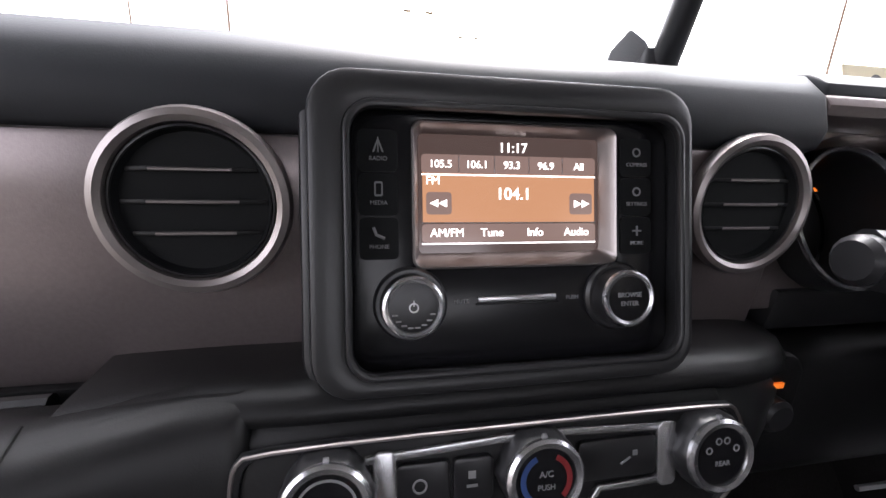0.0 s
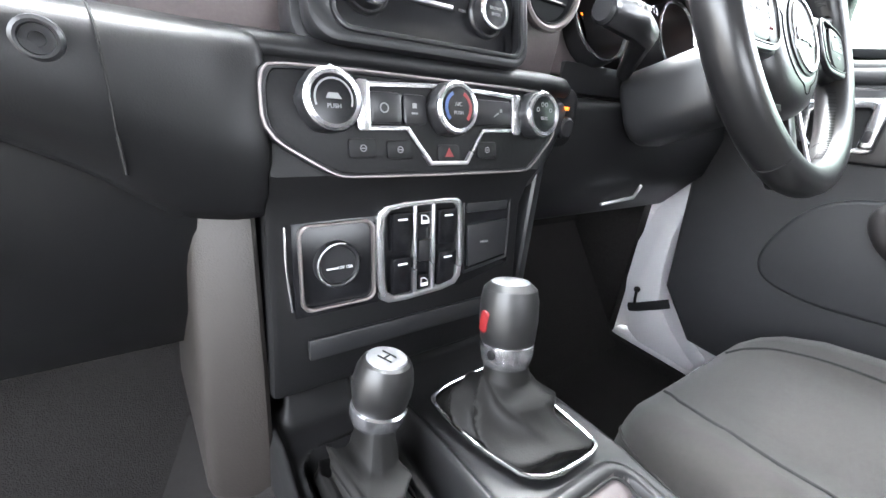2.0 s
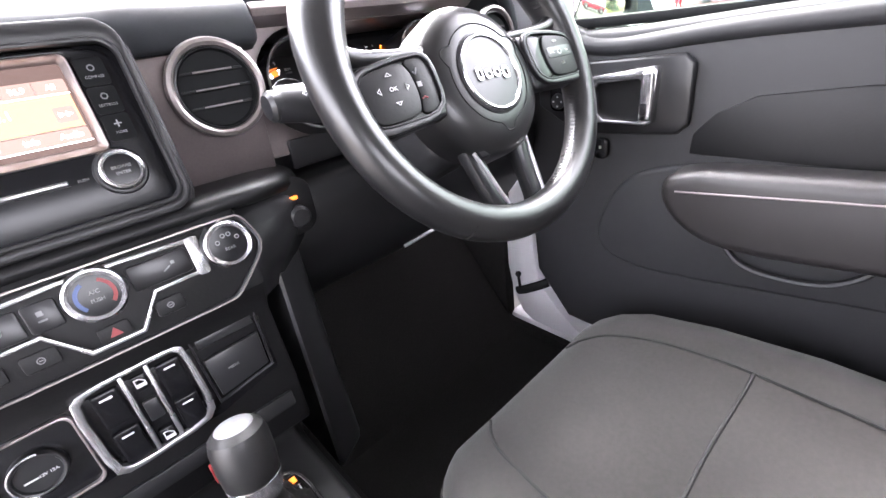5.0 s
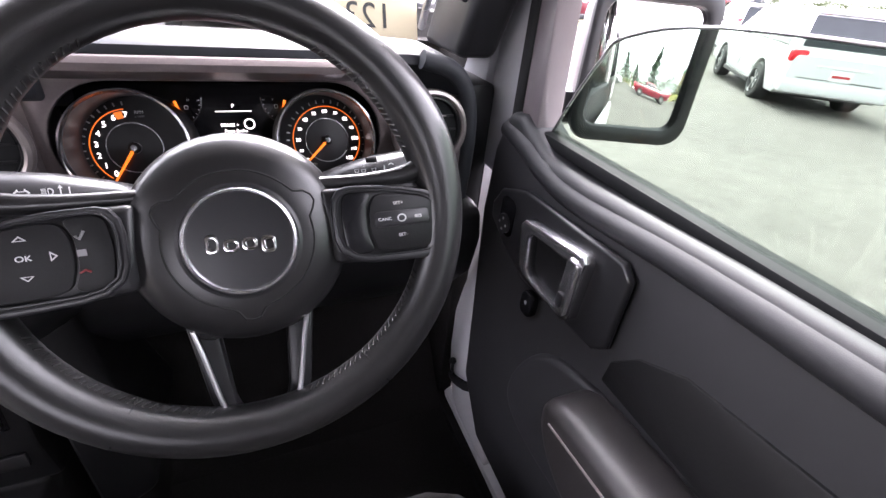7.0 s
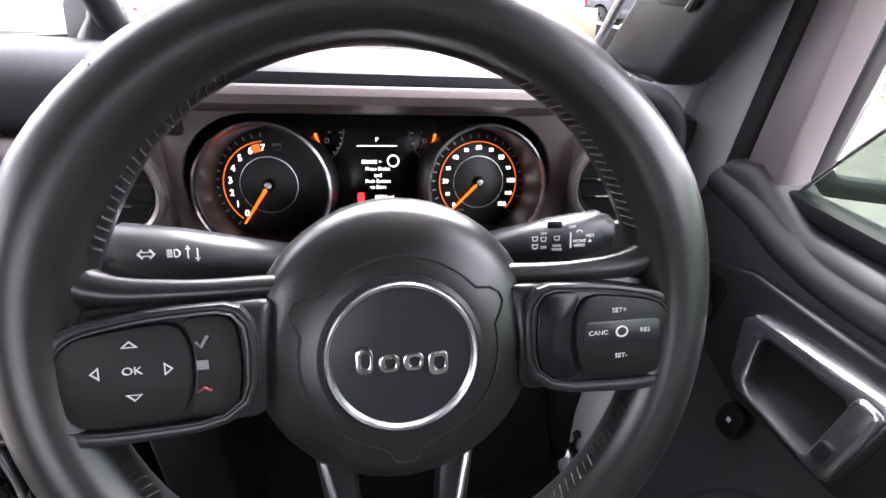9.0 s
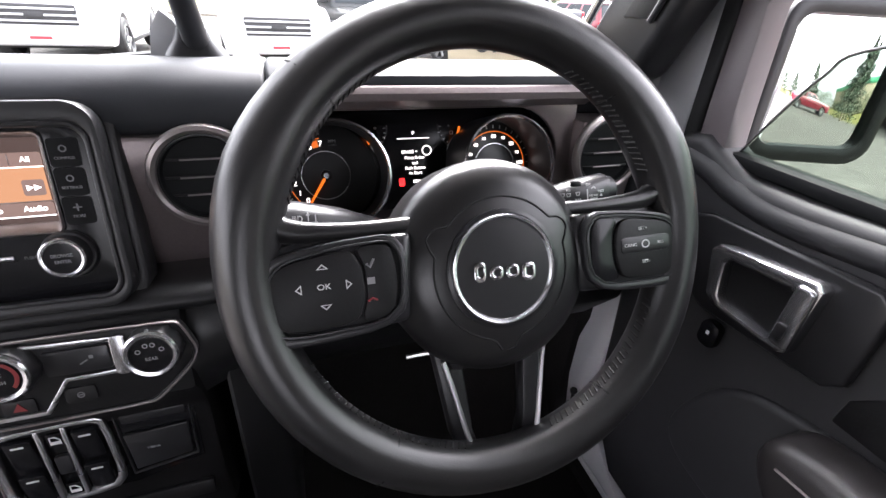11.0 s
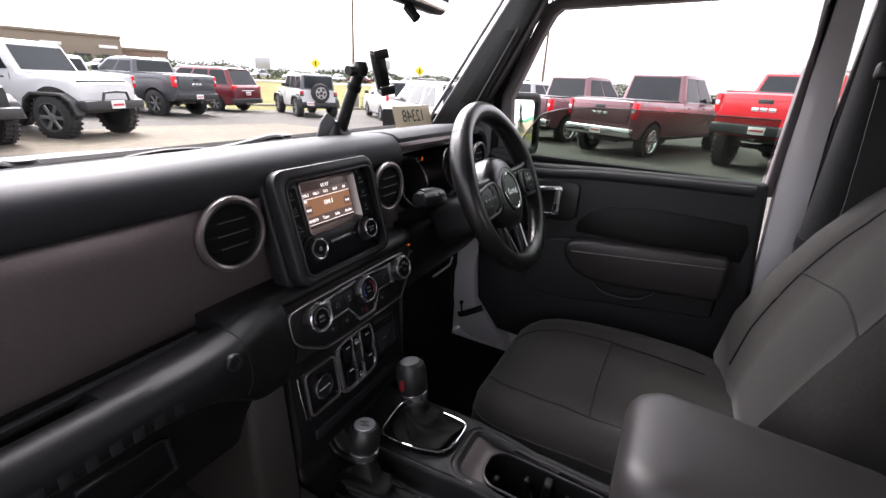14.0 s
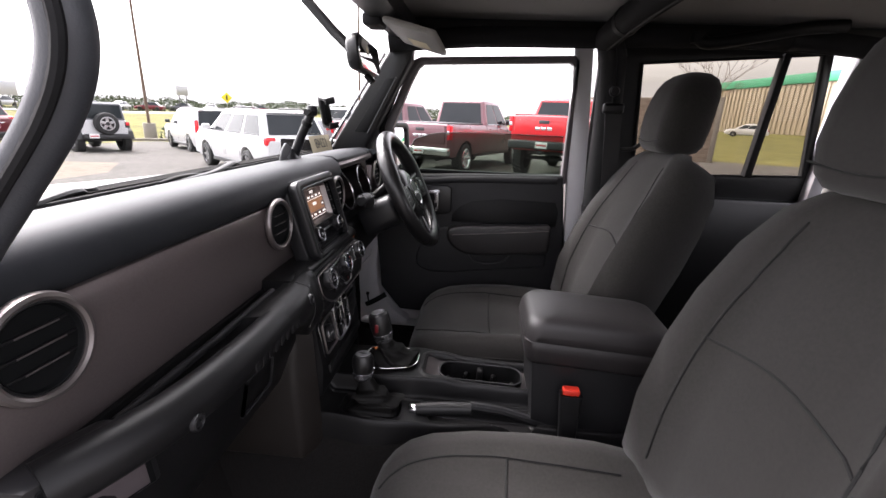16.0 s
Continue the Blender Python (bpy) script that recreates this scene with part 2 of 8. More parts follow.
VINYL = material("armrest_vinyl", (0.0165, 0.0146, 0.0150), 0.50, vary=0.08, bump=0.10, bump_scale=900, rough_vary=0.02)
CARPET = material("black_carpet", (0.0135, 0.0125, 0.0122), 1.0, vary=0.4, scale=250, bump=1.0, bump_scale=600, spec=0.1)
WHITE = material("white_body_paint", (0.52, 0.51, 0.53), 0.3, vary=0.04, scale=8, coat=0.6)
LINER = material("grey_headliner", (0.27, 0.26, 0.245), 0.9, vary=0.08, scale=200, bump=0.3)
RUBBER = material("black_rubber", (0.012, 0.012, 0.013), 0.75, vary=0.2, bump=0.2, bump_scale=200, spec=0.2)
LEGEND = material("white_legend", (0.5, 0.5, 0.5), 0.5, vary=0)
LEGENDIM = material("grey_legend", (0.16, 0.16, 0.165), 0.5, vary=0)
RED = material("red_plastic", (0.55, 0.03, 0.015), 0.4, vary=0.08)
REDBAR = material("red_print", (0.45, 0.03, 0.04), 0.5, vary=0)
SCREEN = material("screen_brown_glow", (0.02, 0.012, 0.008), 0.15, vary=0, emit=(0.29, 0.145, 0.075), power=0.58)
SCREENDIM = material("screen_dark", (0.01, 0.01, 0.01), 0.15, vary=0, emit=(0.03, 0.02, 0.017), power=0.8)
SCREENBTN = material("screen_key", (0.02, 0.02, 0.02), 0.15, vary=0, emit=(0.09, 0.06, 0.05), power=0.8)
GLOW = material("white_glow", (0.8, 0.8, 0.8), 0.4, vary=0, emit=(1.0, 0.92, 0.86), power=0.75)
ORANGE = material("orange_glow", (0.8, 0.3, 0.05), 0.4, vary=0, emit=(1.0, 0.17, 0.01), power=0.14)
REDGLOW = material("red_glow", (0.8, 0.05, 0.03), 0.4, vary=0, emit=(1.0, 0.02, 0.02), power=0.6)
NEEDLE = material("needle_glow", (0.8, 0.3, 0.05), 0.4, vary=0, emit=(1.0, 0.17, 0.01), power=0.26)
DIAL = material("gauge_face", (0.012, 0.012, 0.013), 0.35, vary=0.05)
WINDSHIELD = glass("windshield_glass", (0.95, 0.97, 0.96))
TINT = glass("tinted_glass", (0.52, 0.58, 0.53))
REARTINT = glass("rear_tinted_glass", (0.62, 0.6, 0.56))
MIRROR = material("mirror", (0.9, 0.9, 0.9), 0.01, metal=1.0, vary=0)
PILLAR = material("grey_pillar_trim", (0.12, 0.122, 0.126), 0.6, vary=0.1, bump=0.15, bump_scale=600)
SIDECOVER = material("brown_grey_side_cover", (0.0118, 0.0092, 0.0078), 0.55, vary=0.2, bump=0.2, bump_scale=600)
FRAMEM = material("mauve_window_frame", (0.085, 0.072, 0.077), 0.42, vary=0.1, bump=0.1, bump_scale=600)
MAT = material("rubber_floor_mat", (0.032, 0.031, 0.031), 0.7, vary=0.25, bump=0.5, bump_scale=120)
SATINCHROME = material("satin_chrome", (0.52, 0.52, 0.54), 0.22, metal=0.95, vary=0.06)
# seam lines: the shadow along a seam put into a near-black colour
SEAM = material("seam_painted_shadow", (0.006, 0.006, 0.006), 0.9, vary=0.1)
POSTM = material("blue_grey_post", (0.045, 0.048, 0.055), 0.5, vary=0.12, bump=0.15, bump_scale=500)
RAMP = material("dark_satin_ramp", (0.085, 0.073, 0.073), 0.36, metal=0.5, vary=0.1, scale=300)
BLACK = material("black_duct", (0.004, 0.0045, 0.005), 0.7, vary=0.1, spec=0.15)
GRIP = material("matt_grip", (0.0125, 0.0122, 0.0126), 0.46, vary=0.15, bump=0.12, bump_scale=700, spec=0.4)
WHEEL = material("steering_leather", (0.0092, 0.0090, 0.0094), 0.31, vary=0.22, scale=90, bump=0.07, bump_scale=900, spec=0.5)
CUP = material("cup_liner_rubber", (0.0030, 0.0030, 0.0032), 0.6, vary=0.1, spec=0.2)
DIMBLUE = material("dim_blue_mark", (0.020, 0.045, 0.14), 0.4, vary=0)
WEB = material("belt_webbing", (0.0130, 0.0128, 0.0132), 0.7, vary=0.1, bump=0.2, bump_scale=900)
# darker copy of the black plastic: shade on the lower dash put into its colour
LOWER_SHADED = material("shaded_lower_dash_plastic", (0.0062, 0.0062, 0.0068), 0.42, vary=0.15, bump=0.08, bump_scale=1000, spec=0.30)
CONS = material("console_plastic", (0.0082, 0.0081, 0.0085), 0.42, vary=0.15, bump=0.06, bump_scale=1200, spec=0.25)
CAPM = material("brushed_cap", (0.30, 0.30, 0.31), 0.3, metal=0.35, vary=0.12, scale=200)
QUARTER = material("grey_quarter_panel", (0.145, 0.14, 0.13), 0.85, vary=0.1, scale=200, bump=0.3)
POSTGREY = material("light_grey_pillar_side", (0.34, 0.34, 0.355), 0.5, vary=0.06)
DOORM = material("door_card_plastic", (0.0150, 0.0150, 0.0168), 0.58, vary=0.15, bump=0.06, bump_scale=1100, spec=0.42)
DKRED = material("dark_red_button", (0.15, 0.008, 0.010), 0.45, vary=0.05)


# ==== cabin shell ====
def along_x(profile, x0, x1, bevel=0.0, segments=2):
    """A (y, z) outline drawn out from x0 to x1."""
    bm = prism(profile, x1 - x0, bevel, segments)
    return moved(bm, Matrix(((0, 0, 1, x0), (1, 0, 0, 0), (0, 1, 0, 0), (0, 0, 0, 1))))


def along_y(profile, y0, y1, bevel=0.0, segments=2):
    """An (x, z) outline drawn out from y0 to y1."""
    bm = prism([(x, z) for x, z in profile], y1 - y0, bevel, segments)
    return moved(bm, Matrix(((1, 0, 0, 0), (0, 0, 1, y0), (0, 1, 0, 0), (0, 0, 0, 1))))


floor = part("floor", box(1.5, 2.6, 0.05, 0.0, (0, -0.75, 0.475)), CARPET, None)
tagged(floor, "black carpeted floor of the cabin", "floor", kind="structure")
tunnel = part("floor_tunnel", along_y([(-0.2, 0.5), (-0.15, 0.69), (0.13, 0.69), (0.19, 0.5)], -1.0, 0.30, 0.03), CARPET, None)
tagged(tunnel, "black carpeted hump along the middle of the floor", "floor", kind="structure")
bulk = part("wall_front", box(1.5, 0.04, 0.78, 0.0, (0, 0.34, 0.86)), CARPET, None)
tagged(bulk, "dark bulkhead behind the dashboard", "wall", kind="structure")
rear = part("wall_rear", box(1.5, 0.05, 0.72, 0.0, (0, -2.0, 0.86)), DARK, None)
tagged(rear, "dark rear wall of the cabin below the window line", "wall", kind="structure")
toe = part("wall_toe_board", moved(box(1.44, 0.03, 0.5, 0.0), pose(0, 0.24, 0.64, -38, 0, 0)), CARPET, None)
tagged(toe, "sloping carpeted toe board under the dashboard", "wall", kind="structure")

side_slope = part("floor_slope", loft([[(-0.140, y, 0.70), (-0.175, y, 0.665), (-0.225, y, 0.58), (-0.27, y, 0.51), (-0.27, y, 0.49), (-0.14, y, 0.49)] for y in (-0.80, -0.30, 0.0, 0.26)]), CARPET, None)
tagged(side_slope, "brown-black carpet sloping from the console to the footwell", "floor", kind="structure")
fmat = thing("floor_mat", "black rubber mat in the passenger footwell", "floor mat")
part("mat", prism([(-0.245, -0.25), (-0.243, 0.08), (-0.255, 0.16), (-0.28, 0.19), (-0.34, 0.20), (-0.42, 0.235), (-0.62, 0.235), (-0.66, 0.2), (-0.66, -0.25)], 0.012, 0.004, z=0.502), MAT, fmat)
for k in range(6):
    part("rib", box(0.012, 0.36, 0.006, 0.002, (-0.31 - 0.06 * k, -0.03, 0.516)), MAT, fmat)
part("edge", tube([(-0.249, -0.25, 0.514), (-0.247, 0.08, 0.514), (-0.259, 0.155, 0.514), (-0.284, 0.185, 0.514), (-0.34, 0.195, 0.514), (-0.42, 0.230, 0.514)], 0.005, 8), RUBBER, fmat)

# roof, header and roll bars
roof = part("ceiling", box(1.42, 2.1, 0.03, 0.01, (0, -0.97, 1.735)), LINER, None)
tagged(roof, "light grey headliner panel of the hard top", "ceiling", kind="structure")
header = thing("windshield_header", "black padded header above the windshield", "header")
part("pad", box(1.36, 0.10, 0.06, 0.02, (0, -0.05, 1.675)), PLASTIC, header)
for s in (-1, 1):
    part("latch", box(0.09, 0.05, 0.03, 0.008, (s * 0.35, -0.02, 1.64)), DARK, header)


def roll_bar(name, pts, r, label):
    ob = thing(name, label, "roll bar")
    line = spline(pts, 5)
    part("padding", tube(line, r, 12), RUBBER, ob)
    part("cover_seam", tube([(x, y, z - r * 0.99) if abs(line[0][2] - line[-1][2]) < 0.5 else (x - r * 0.99, y, z) for x, y, z in line], 0.003, 6), DARK, ob)
    for k in (len(line) // 4, 3 * len(line) // 4):
        d = (Vector(line[k + 1]) - Vector(line[k])).normalized()
        q = Vector(line[k])
        part("strap", tube([q - d * 0.012, q + d * 0.012], r + 0.002, 14), DARK, ob)
    return ob


for s in (-1, 1):
    roll_bar("roll_bar", [(s * 0.645, 0.0, 1.635), (s * 0.655, -0.3, 1.660), (s * 0.655, -0.72, 1.668), (s * 0.645, -1.3, 1.675), (s * 0.63, -1.85, 1.62)], 0.032, "black padded roll bar along the side of the roof")
roll_bar("roll_bar", [(-0.65, -0.72, 1.66), (-0.3, -0.73, 1.69), (0.3, -0.73, 1.69), (0.65, -0.72, 1.66)], 0.04, "black padded roll bar across the roof behind the front seats")
roll_bar("roll_bar", [(0.665, -0.765, 0.6), (0.66, -0.765, 1.2), (0.655, -0.757, 1.55), (0.65, -0.735, 1.66)], 0.045, "black padded upright of the roll bar at the door pillar")
grab = thing("roof_grab_handle", "black fabric grab handle hanging from the roof rail", "grab handle")
part("bar", tube(spline([(0.615, -1.00, 1.665), (0.600, -1.03, 1.650), (0.590, -1.14, 1.668), (0.580, -1.28, 1.694), (0.58, -1.40, 1.705)], 5), 0.019, 12), DARK, grab)
part("end_mount", moved(lathe([(0, 0.02), (0.02, 0.015), (0.024, 0), (0.02, -0.015), (0, -0.02)], 14), Matrix.Translation((0.617, -0.995, 1.668))), RUBBER, grab)

# driver side body: sill, pillars, quarter
bside = part("wall_b_pillar", moved(box(0.04, 0.072, 1.25, 0.012), pose(0.755, -0.709, 1.12, -4, 0, 0)), WHITE, None)
tagged(bside, "white painted door pillar behind the driver door", "pillar", kind="structure")
roofrail = part("trim_roof_rail", box(0.08, 1.95, 0.06, 0.015, (0.70, -0.97, 1.690)), PLASTIC, None)
tagged(roofrail, "black trim rail above the side windows", "trim", kind="structure")
raill = part("trim_roof_rail_far", box(0.08, 1.95, 0.06, 0.015, (-0.70, -0.97, 1.665)), PLASTIC, None)
tagged(raill, "black trim rail above the door opening", "trim", kind="structure")
cpil = part("wall_c_pillar", moved(box(0.07, 0.05, 0.75, 0.015), pose(0.735, -1.553, 1.34, 5, 0, 0)), WHITE, None)
tagged(cpil, "white painted pillar behind the rear door window", "pillar", kind="structure")
quarter = part("wall_quarter", box(0.06, 0.40, 1.15, 0.01, (0.735, -1.80, 1.1)), QUARTER, None)
tagged(quarter, "grey inner panel of the hard top at the rear quarter", "wall", kind="structure")
for s, nm in ((1, "sill"), (-1, "sill_far")):
    ob = part("trim_" + nm, box(0.06, 1.5, 0.09, 0.02, (s * 0.765, -0.6, 0.49)), WHITE, None)
    tagged(ob, "white painted door sill", "sill", kind="structure")
# added out of view up to the roof, blocks light at the rear side window
leftrear = part("wall_left_rear", box(0.06, 1.2, 1.15, 0.01, (-0.735, -1.45, 1.075)), PLASTIC, None)
tagged(leftrear, "added black panel, out of view, blocking light behind the passenger door opening", "wall", kind="structure")
# body coloured hinge pillar in the driver footwell
HINGE = [(0.055, 0.99), (0.058, 0.947), (0.074, 0.800), (0.070, 0.72), (0.056, 0.649), (0.012, 0.600), (-0.037, 0.561), (-0.06, 0.548), (-0.06, 0.50), (-0.004, 0.502), (0.060, 0.518), (0.108, 0.545), (0.136, 0.600), (0.149, 0.670), (0.150, 0.77), (0.130, 0.85), (0.098, 0.927), (0.092, 0.99)]
hp = part("wall_hinge_pillar", moved(prism(HINGE, 0.06, 0.006), Matrix(((0, 0, 1, 0.742), (1, 0, 0, 0), (0, 1, 0, 0), (0, 0, 0, 1)))), WHITE, None)
tagged(hp, "white painted hinge pillar beside the driver footwell", "pillar", kind="structure")
for sx, nm in ((1, "wall_footwell_side"), (-1, "wall_footwell_side_far")):
    fw = part(nm, box(0.03, 0.30, 0.86, 0.0, (sx * 0.745, 0.30 if sx > 0 else 0.28, 0.86)), CARPET, None)
    tagged(fw, "dark inner side panel of the footwell", "wall", kind="structure")
lowr = part("wall_footwell_low", box(0.02, 0.32, 0.20, 0.0, (0.73, 0.02, 0.42)), CARPET, None)
tagged(lowr, "dark carpeted edge of the footwell by the sill", "wall", kind="structure")
# plain box added outside to block light between door card and hinge pillar
skin = part("wall_outer_skin", box(0.03, 1.20, 0.70, 0.01, (0.825, -0.06, 0.74)), WHITE, None)
tagged(skin, "white outer door and fender skin, added to keep light off the hinge pillar", "body panel", kind="structure")
hpl = part("wall_hinge_pillar_far", box(0.06, 0.12, 0.80, 0.015, (-0.735, 0.15, 0.82)), WHITE, None)
tagged(hpl, "white painted hinge pillar at the passenger door opening", "pillar", kind="structure")

# windshield and its pillars
wtop, wbot = (-0.01, 1.67), (0.283, 1.250)
ws = thing("windshield", "clear upright windshield with a black edge", "windshield")
gl = bm_of([(-0.66, wbot[0], wbot[1]), (0.66, wbot[0], wbot[1]), (0.63, wtop[0], wtop[1]), (-0.63, wtop[0], wtop[1])], [[0, 1, 2, 3]])
bmesh.ops.solidify(gl, geom=gl.faces[:], thickness=0.005)
g = part("glass_pane", gl, WINDSHIELD, ws)
g.visible_shadow = False
for (xa, ya, za), (xb, yb, zb), nm in (((-0.66, 0.281, 1.2515), (0.66, 0.281, 1.2515), "lower_band"), ((-0.63, -0.006, 1.664), (0.63, -0.006, 1.664), "upper_band")):
    part(nm, tube([(xa, ya, za), (xb, yb, zb)], 0.0045, 8), RUBBER, ws)
pil = thing("windshield_pillar", "grey-black trimmed windshield pillar with a light edge towards the glass", "pillar")
cover = [(0.235, 1.26), (0.10, 1.26), (0.06, 1.33), (-0.075, 1.58), (-0.085, 1.67), (-0.03, 1.67), (0.02, 1.59)]
M = Matrix(((0, 0, 1, 0.665), (1, 0, 0, 0), (0, 1, 0, 0), (0, 0, 0, 1)))
part("trim_cover", moved(prism(cover, 0.06, 0.014, 3), M), PLASTIC, pil)
part("outer_post", moved(prism([(0.26, 1.12), (0.14, 1.12), (0.12, 1.30), (0.0, 1.58), (-0.05, 1.68), (-0.02, 1.68), (0.03, 1.60)], 0.04, 0.006), M @ Matrix.Translation((0, 0, 0.062))), POSTGREY, pil)
part("inner_post", moved(prism([(0.20, 1.10), (0.056, 1.10), (0.058, 1.355), (-0.012, 1.53), (-0.045, 1.62), (0.02, 1.62), (0.10, 1.45), (0.16, 1.30)], 0.03, 0.008, 3), M @ Matrix.Translation((0, 0, 0.075))), POSTGREY, pil, "light grey painted post beside the door opening")
part("door_seal", moved(prism([(0.0345, 1.18), (0.057, 1.18), (0.060, 1.355), (-0.010, 1.53), (-0.034, 1.53), (0.0375, 1.356)], 0.022, 0.006, 3), M @ Matrix.Translation((0, 0, 0.070))), RUBBER, pil, "black rubber door seal")
part("glass_edge_strip", tube([(0.662, 0.232, 1.28), (0.655, 0.018, 1.60)], 0.006, 8), SILVER, pil)
part("grab_recess", moved(prism([(0.135, 1.33), (0.085, 1.33), (-0.02, 1.52), (0.015, 1.52)], 0.004, 0.0015), M @ Matrix.Translation((0, 0, -0.003))), DARK, pil)
part("grab_lip", tube([(0.660, 0.083, 1.328), (0.660, -0.022, 1.522)], 0.004, 8), SATIN, pil)
ah = thing("windshield_pillar", "blue-grey moulded windshield pillar at the passenger door opening", "pillar")
part("post", tube(spline([(-0.690, 0.13, 1.10), (-0.695, 0.045, 1.24), (-0.70, 0.0, 1.295), (-0.70, -0.038, 1.338), (-0.70, -0.081, 1.388), (-0.70, -0.099, 1.424), (-0.70, -0.098, 1.46), (-0.695, -0.075, 1.54), (-0.68, -0.03, 1.64), (-0.67, 0.0, 1.69)], 6), 0.0145, 14, up=(1, 0, 0)), POSTM, ah)
part("seal", tube(spline([(-0.708, 0.040, 1.24), (-0.713, -0.008, 1.295), (-0.714, -0.046, 1.338), (-0.714, -0.089, 1.388), (-0.714, -0.107, 1.424), (-0.714, -0.106, 1.46), (-0.709, -0.083, 1.54), (-0.695, -0.035, 1.64)], 6), 0.004, 8, up=(1, 0, 0)), RUBBER, ah)

# cowl and hood
hood = thing("hood", "white painted hood ahead of the windshield", "hood")
part("panel", loft([[(x * w, y, z + dz) for x, z in ((-0.62, -0.10), (-0.60, -0.03), (-0.50, -0.005), (-0.2, 0.006), (0.2, 0.006), (0.50, -0.005), (0.60, -0.03), (0.62, -0.10))] for y, dz, w in ((0.44, 1.217, 1.0), (0.9, 1.150, 0.98), (1.4, 1.085, 0.95), (1.72, 1.02, 0.92), (1.78, 0.97, 0.91))]), WHITE, hood)
part("cowl_grille", box(1.26, 0.16, 0.03, 0.006, (0, 0.36, 1.200)), DARK, hood)
fend = thing("front_fender", "black flared front fender", "fender", group="front fenders")
part("flare", box(0.34, 0.95, 0.05, 0.02, (-0.735, 1.2, 0.96)), PLASTIC, fend)
part("inner_panel", box(0.05, 1.25, 0.52, 0.01, (-0.595, 1.10, 0.74)), PLASTIC, fend)
copy_thing(fend, Matrix.Diagonal((-1, 1, 1, 1)))


def wiper(x, label):
    w = thing("wiper", label, "wiper", Matrix.Translation((x, 0, 0)), group="wipers")
    part("arm", tube(spline([(-0.26, 0.30, 1.236), (-0.13, 0.276, 1.247), (0.0, 0.275, 1.252), (0.14, 0.308, 1.259), (0.20, 0.345, 1.24)], 5), 0.0085, 8, flat=0.7), DARK, w)
    part("blade", tube(spline([(-0.34, 0.285, 1.240), (-0.10, 0.281, 1.243), (0.12, 0.288, 1.241)], 6), 0.006, 8), RUBBER, w)
    part("bridge", tube(spline([(-0.22, 0.283, 1.243), (-0.10, 0.279, 1.256), (0.03, 0.285, 1.244)], 6), 0.005, 8), DARK, w)
    part("pivot_cap", moved(lathe([(0, 0.022), (0.018, 0.020), (0.024, 0.006), (0.024, -0.02)], 16), Matrix.Translation((0.20, 0.345, 1.235))), DARK, w)


wiper(0.0, "black windshield wiper resting on the cowl")
wiper(-0.46, "black windshield wiper resting on the cowl")

# rear driver-side door with its window
rd = thing("rear_door", "black trimmed rear door with a tinted window", "door")
outer = [(-1.535, 1.14), (-0.73, 1.14), (-0.73, 1.668), (-1.500, 1.668)]
hole = [(-1.505, 1.238), (-0.90, 1.218), (-0.872, 1.605), (-1.468, 1.650)]
bm = frame_prism(outer, hole, 0.025, 0.006)
bm.transform(Matrix(((0, 0, 1, 0.738), (1, 0, 0, 0), (0, 1, 0, 0), (0, 0, 0, 1))))
part("window_frame", bm, PLASTIC, rd, "black window frame with a rubber seal")
bm = frame_prism(hole, [((a * 0.97 - 1.19 * 0.03), (b * 0.97 + 1.43 * 0.03)) for a, b in hole], 0.02, 0.004)
bm.transform(Matrix(((0, 0, 1, 0.730), (1, 0, 0, 0), (0, 1, 0, 0), (0, 0, 0, 1))))
part("seal", bm, RUBBER, rd)
part("divider_bar", moved(box(0.03, 0.026, 0.42, 0.005), pose(0.735, -1.326, 1.438, 5, 0, 0)), RUBBER, rd)
gp = part("glass_pane", box(0.004, 0.63, 0.44, 0, (0.744, -1.185, 1.432)), REARTINT, rd)
gp.visible_shadow = False
part("card", box(0.05, 0.79, 0.62, 0.015, (0.735, -1.135, 0.84)), PLASTIC, rd)

# driver door
dd = thing("driver_door", "black driver door card with armrest and lowered tinted window", "door")
XM = Matrix(((0, 0, 1, 0.0), (1, 0, 0, 0), (0, 1, 0, 0), (0, 0, 0, 1)))


def on_door(outline, x, depth, bevel, segments=3):
    """A (y, z) outline standing on the inner side of the door, from x outwards."""
    return moved(prism(outline, depth, bevel, segments), Matrix.Translation((x, 0, 0)) @ XM)


card = [(-0.655, 1.202), (-0.30, 1.192), (-0.121, 1.182), (-0.055, 1.182), (-0.018, 1.198), (0.013, 1.214), (0.050, 1.208), (0.072, 1.15), (0.08, 1.05), (0.05, 0.70), (-0.03, 0.60), (-0.50, 0.58), (-0.69, 0.64), (-0.692, 0.90), (-0.672, 1.05)]
part("card", on_door(card, 0.725, 0.06, 0.014, 4), DOORM, dd)
part("belt_roll", tube(spline([(0.740, -0.63, 1.180), (0.740, -0.30, 1.170), (0.740, -0.12, 1.156), (0.740, -0.05, 1.162), (0.740, -0.005, 1.176), (0.742, 0.050, 1.184)], 8), 0.022, 24, flat=0.8), DOORM, dd, "rounded belt roll of the door")
part("insert_panel", on_door([(-0.635, 1.098), (-0.42, 1.100), (-0.31, 1.086), (-0.265, 1.062), (-0.238, 1.030), (-0.236, 1.000), (-0.645, 1.000), (-0.65, 1.060)], 0.722, 0.006, 0.003, 2), DARK, dd, "matt dark insert above the armrest")
part("armrest", on_door([(-0.62, 1.016)] + [(y, z) for _, y, z in spline([(0, -0.27, 0.994), (0, -0.236, 0.984), (0, -0.222, 0.966), (0, -0.227, 0.938), (0, -0.252, 0.908), (0, -0.296, 0.886), (0, -0.36, 0.882)], 3)] + [(-0.62, 0.905)], 0.66, 0.07, 0.016), VINYL, dd, "soft black vinyl armrest with a pale seam")
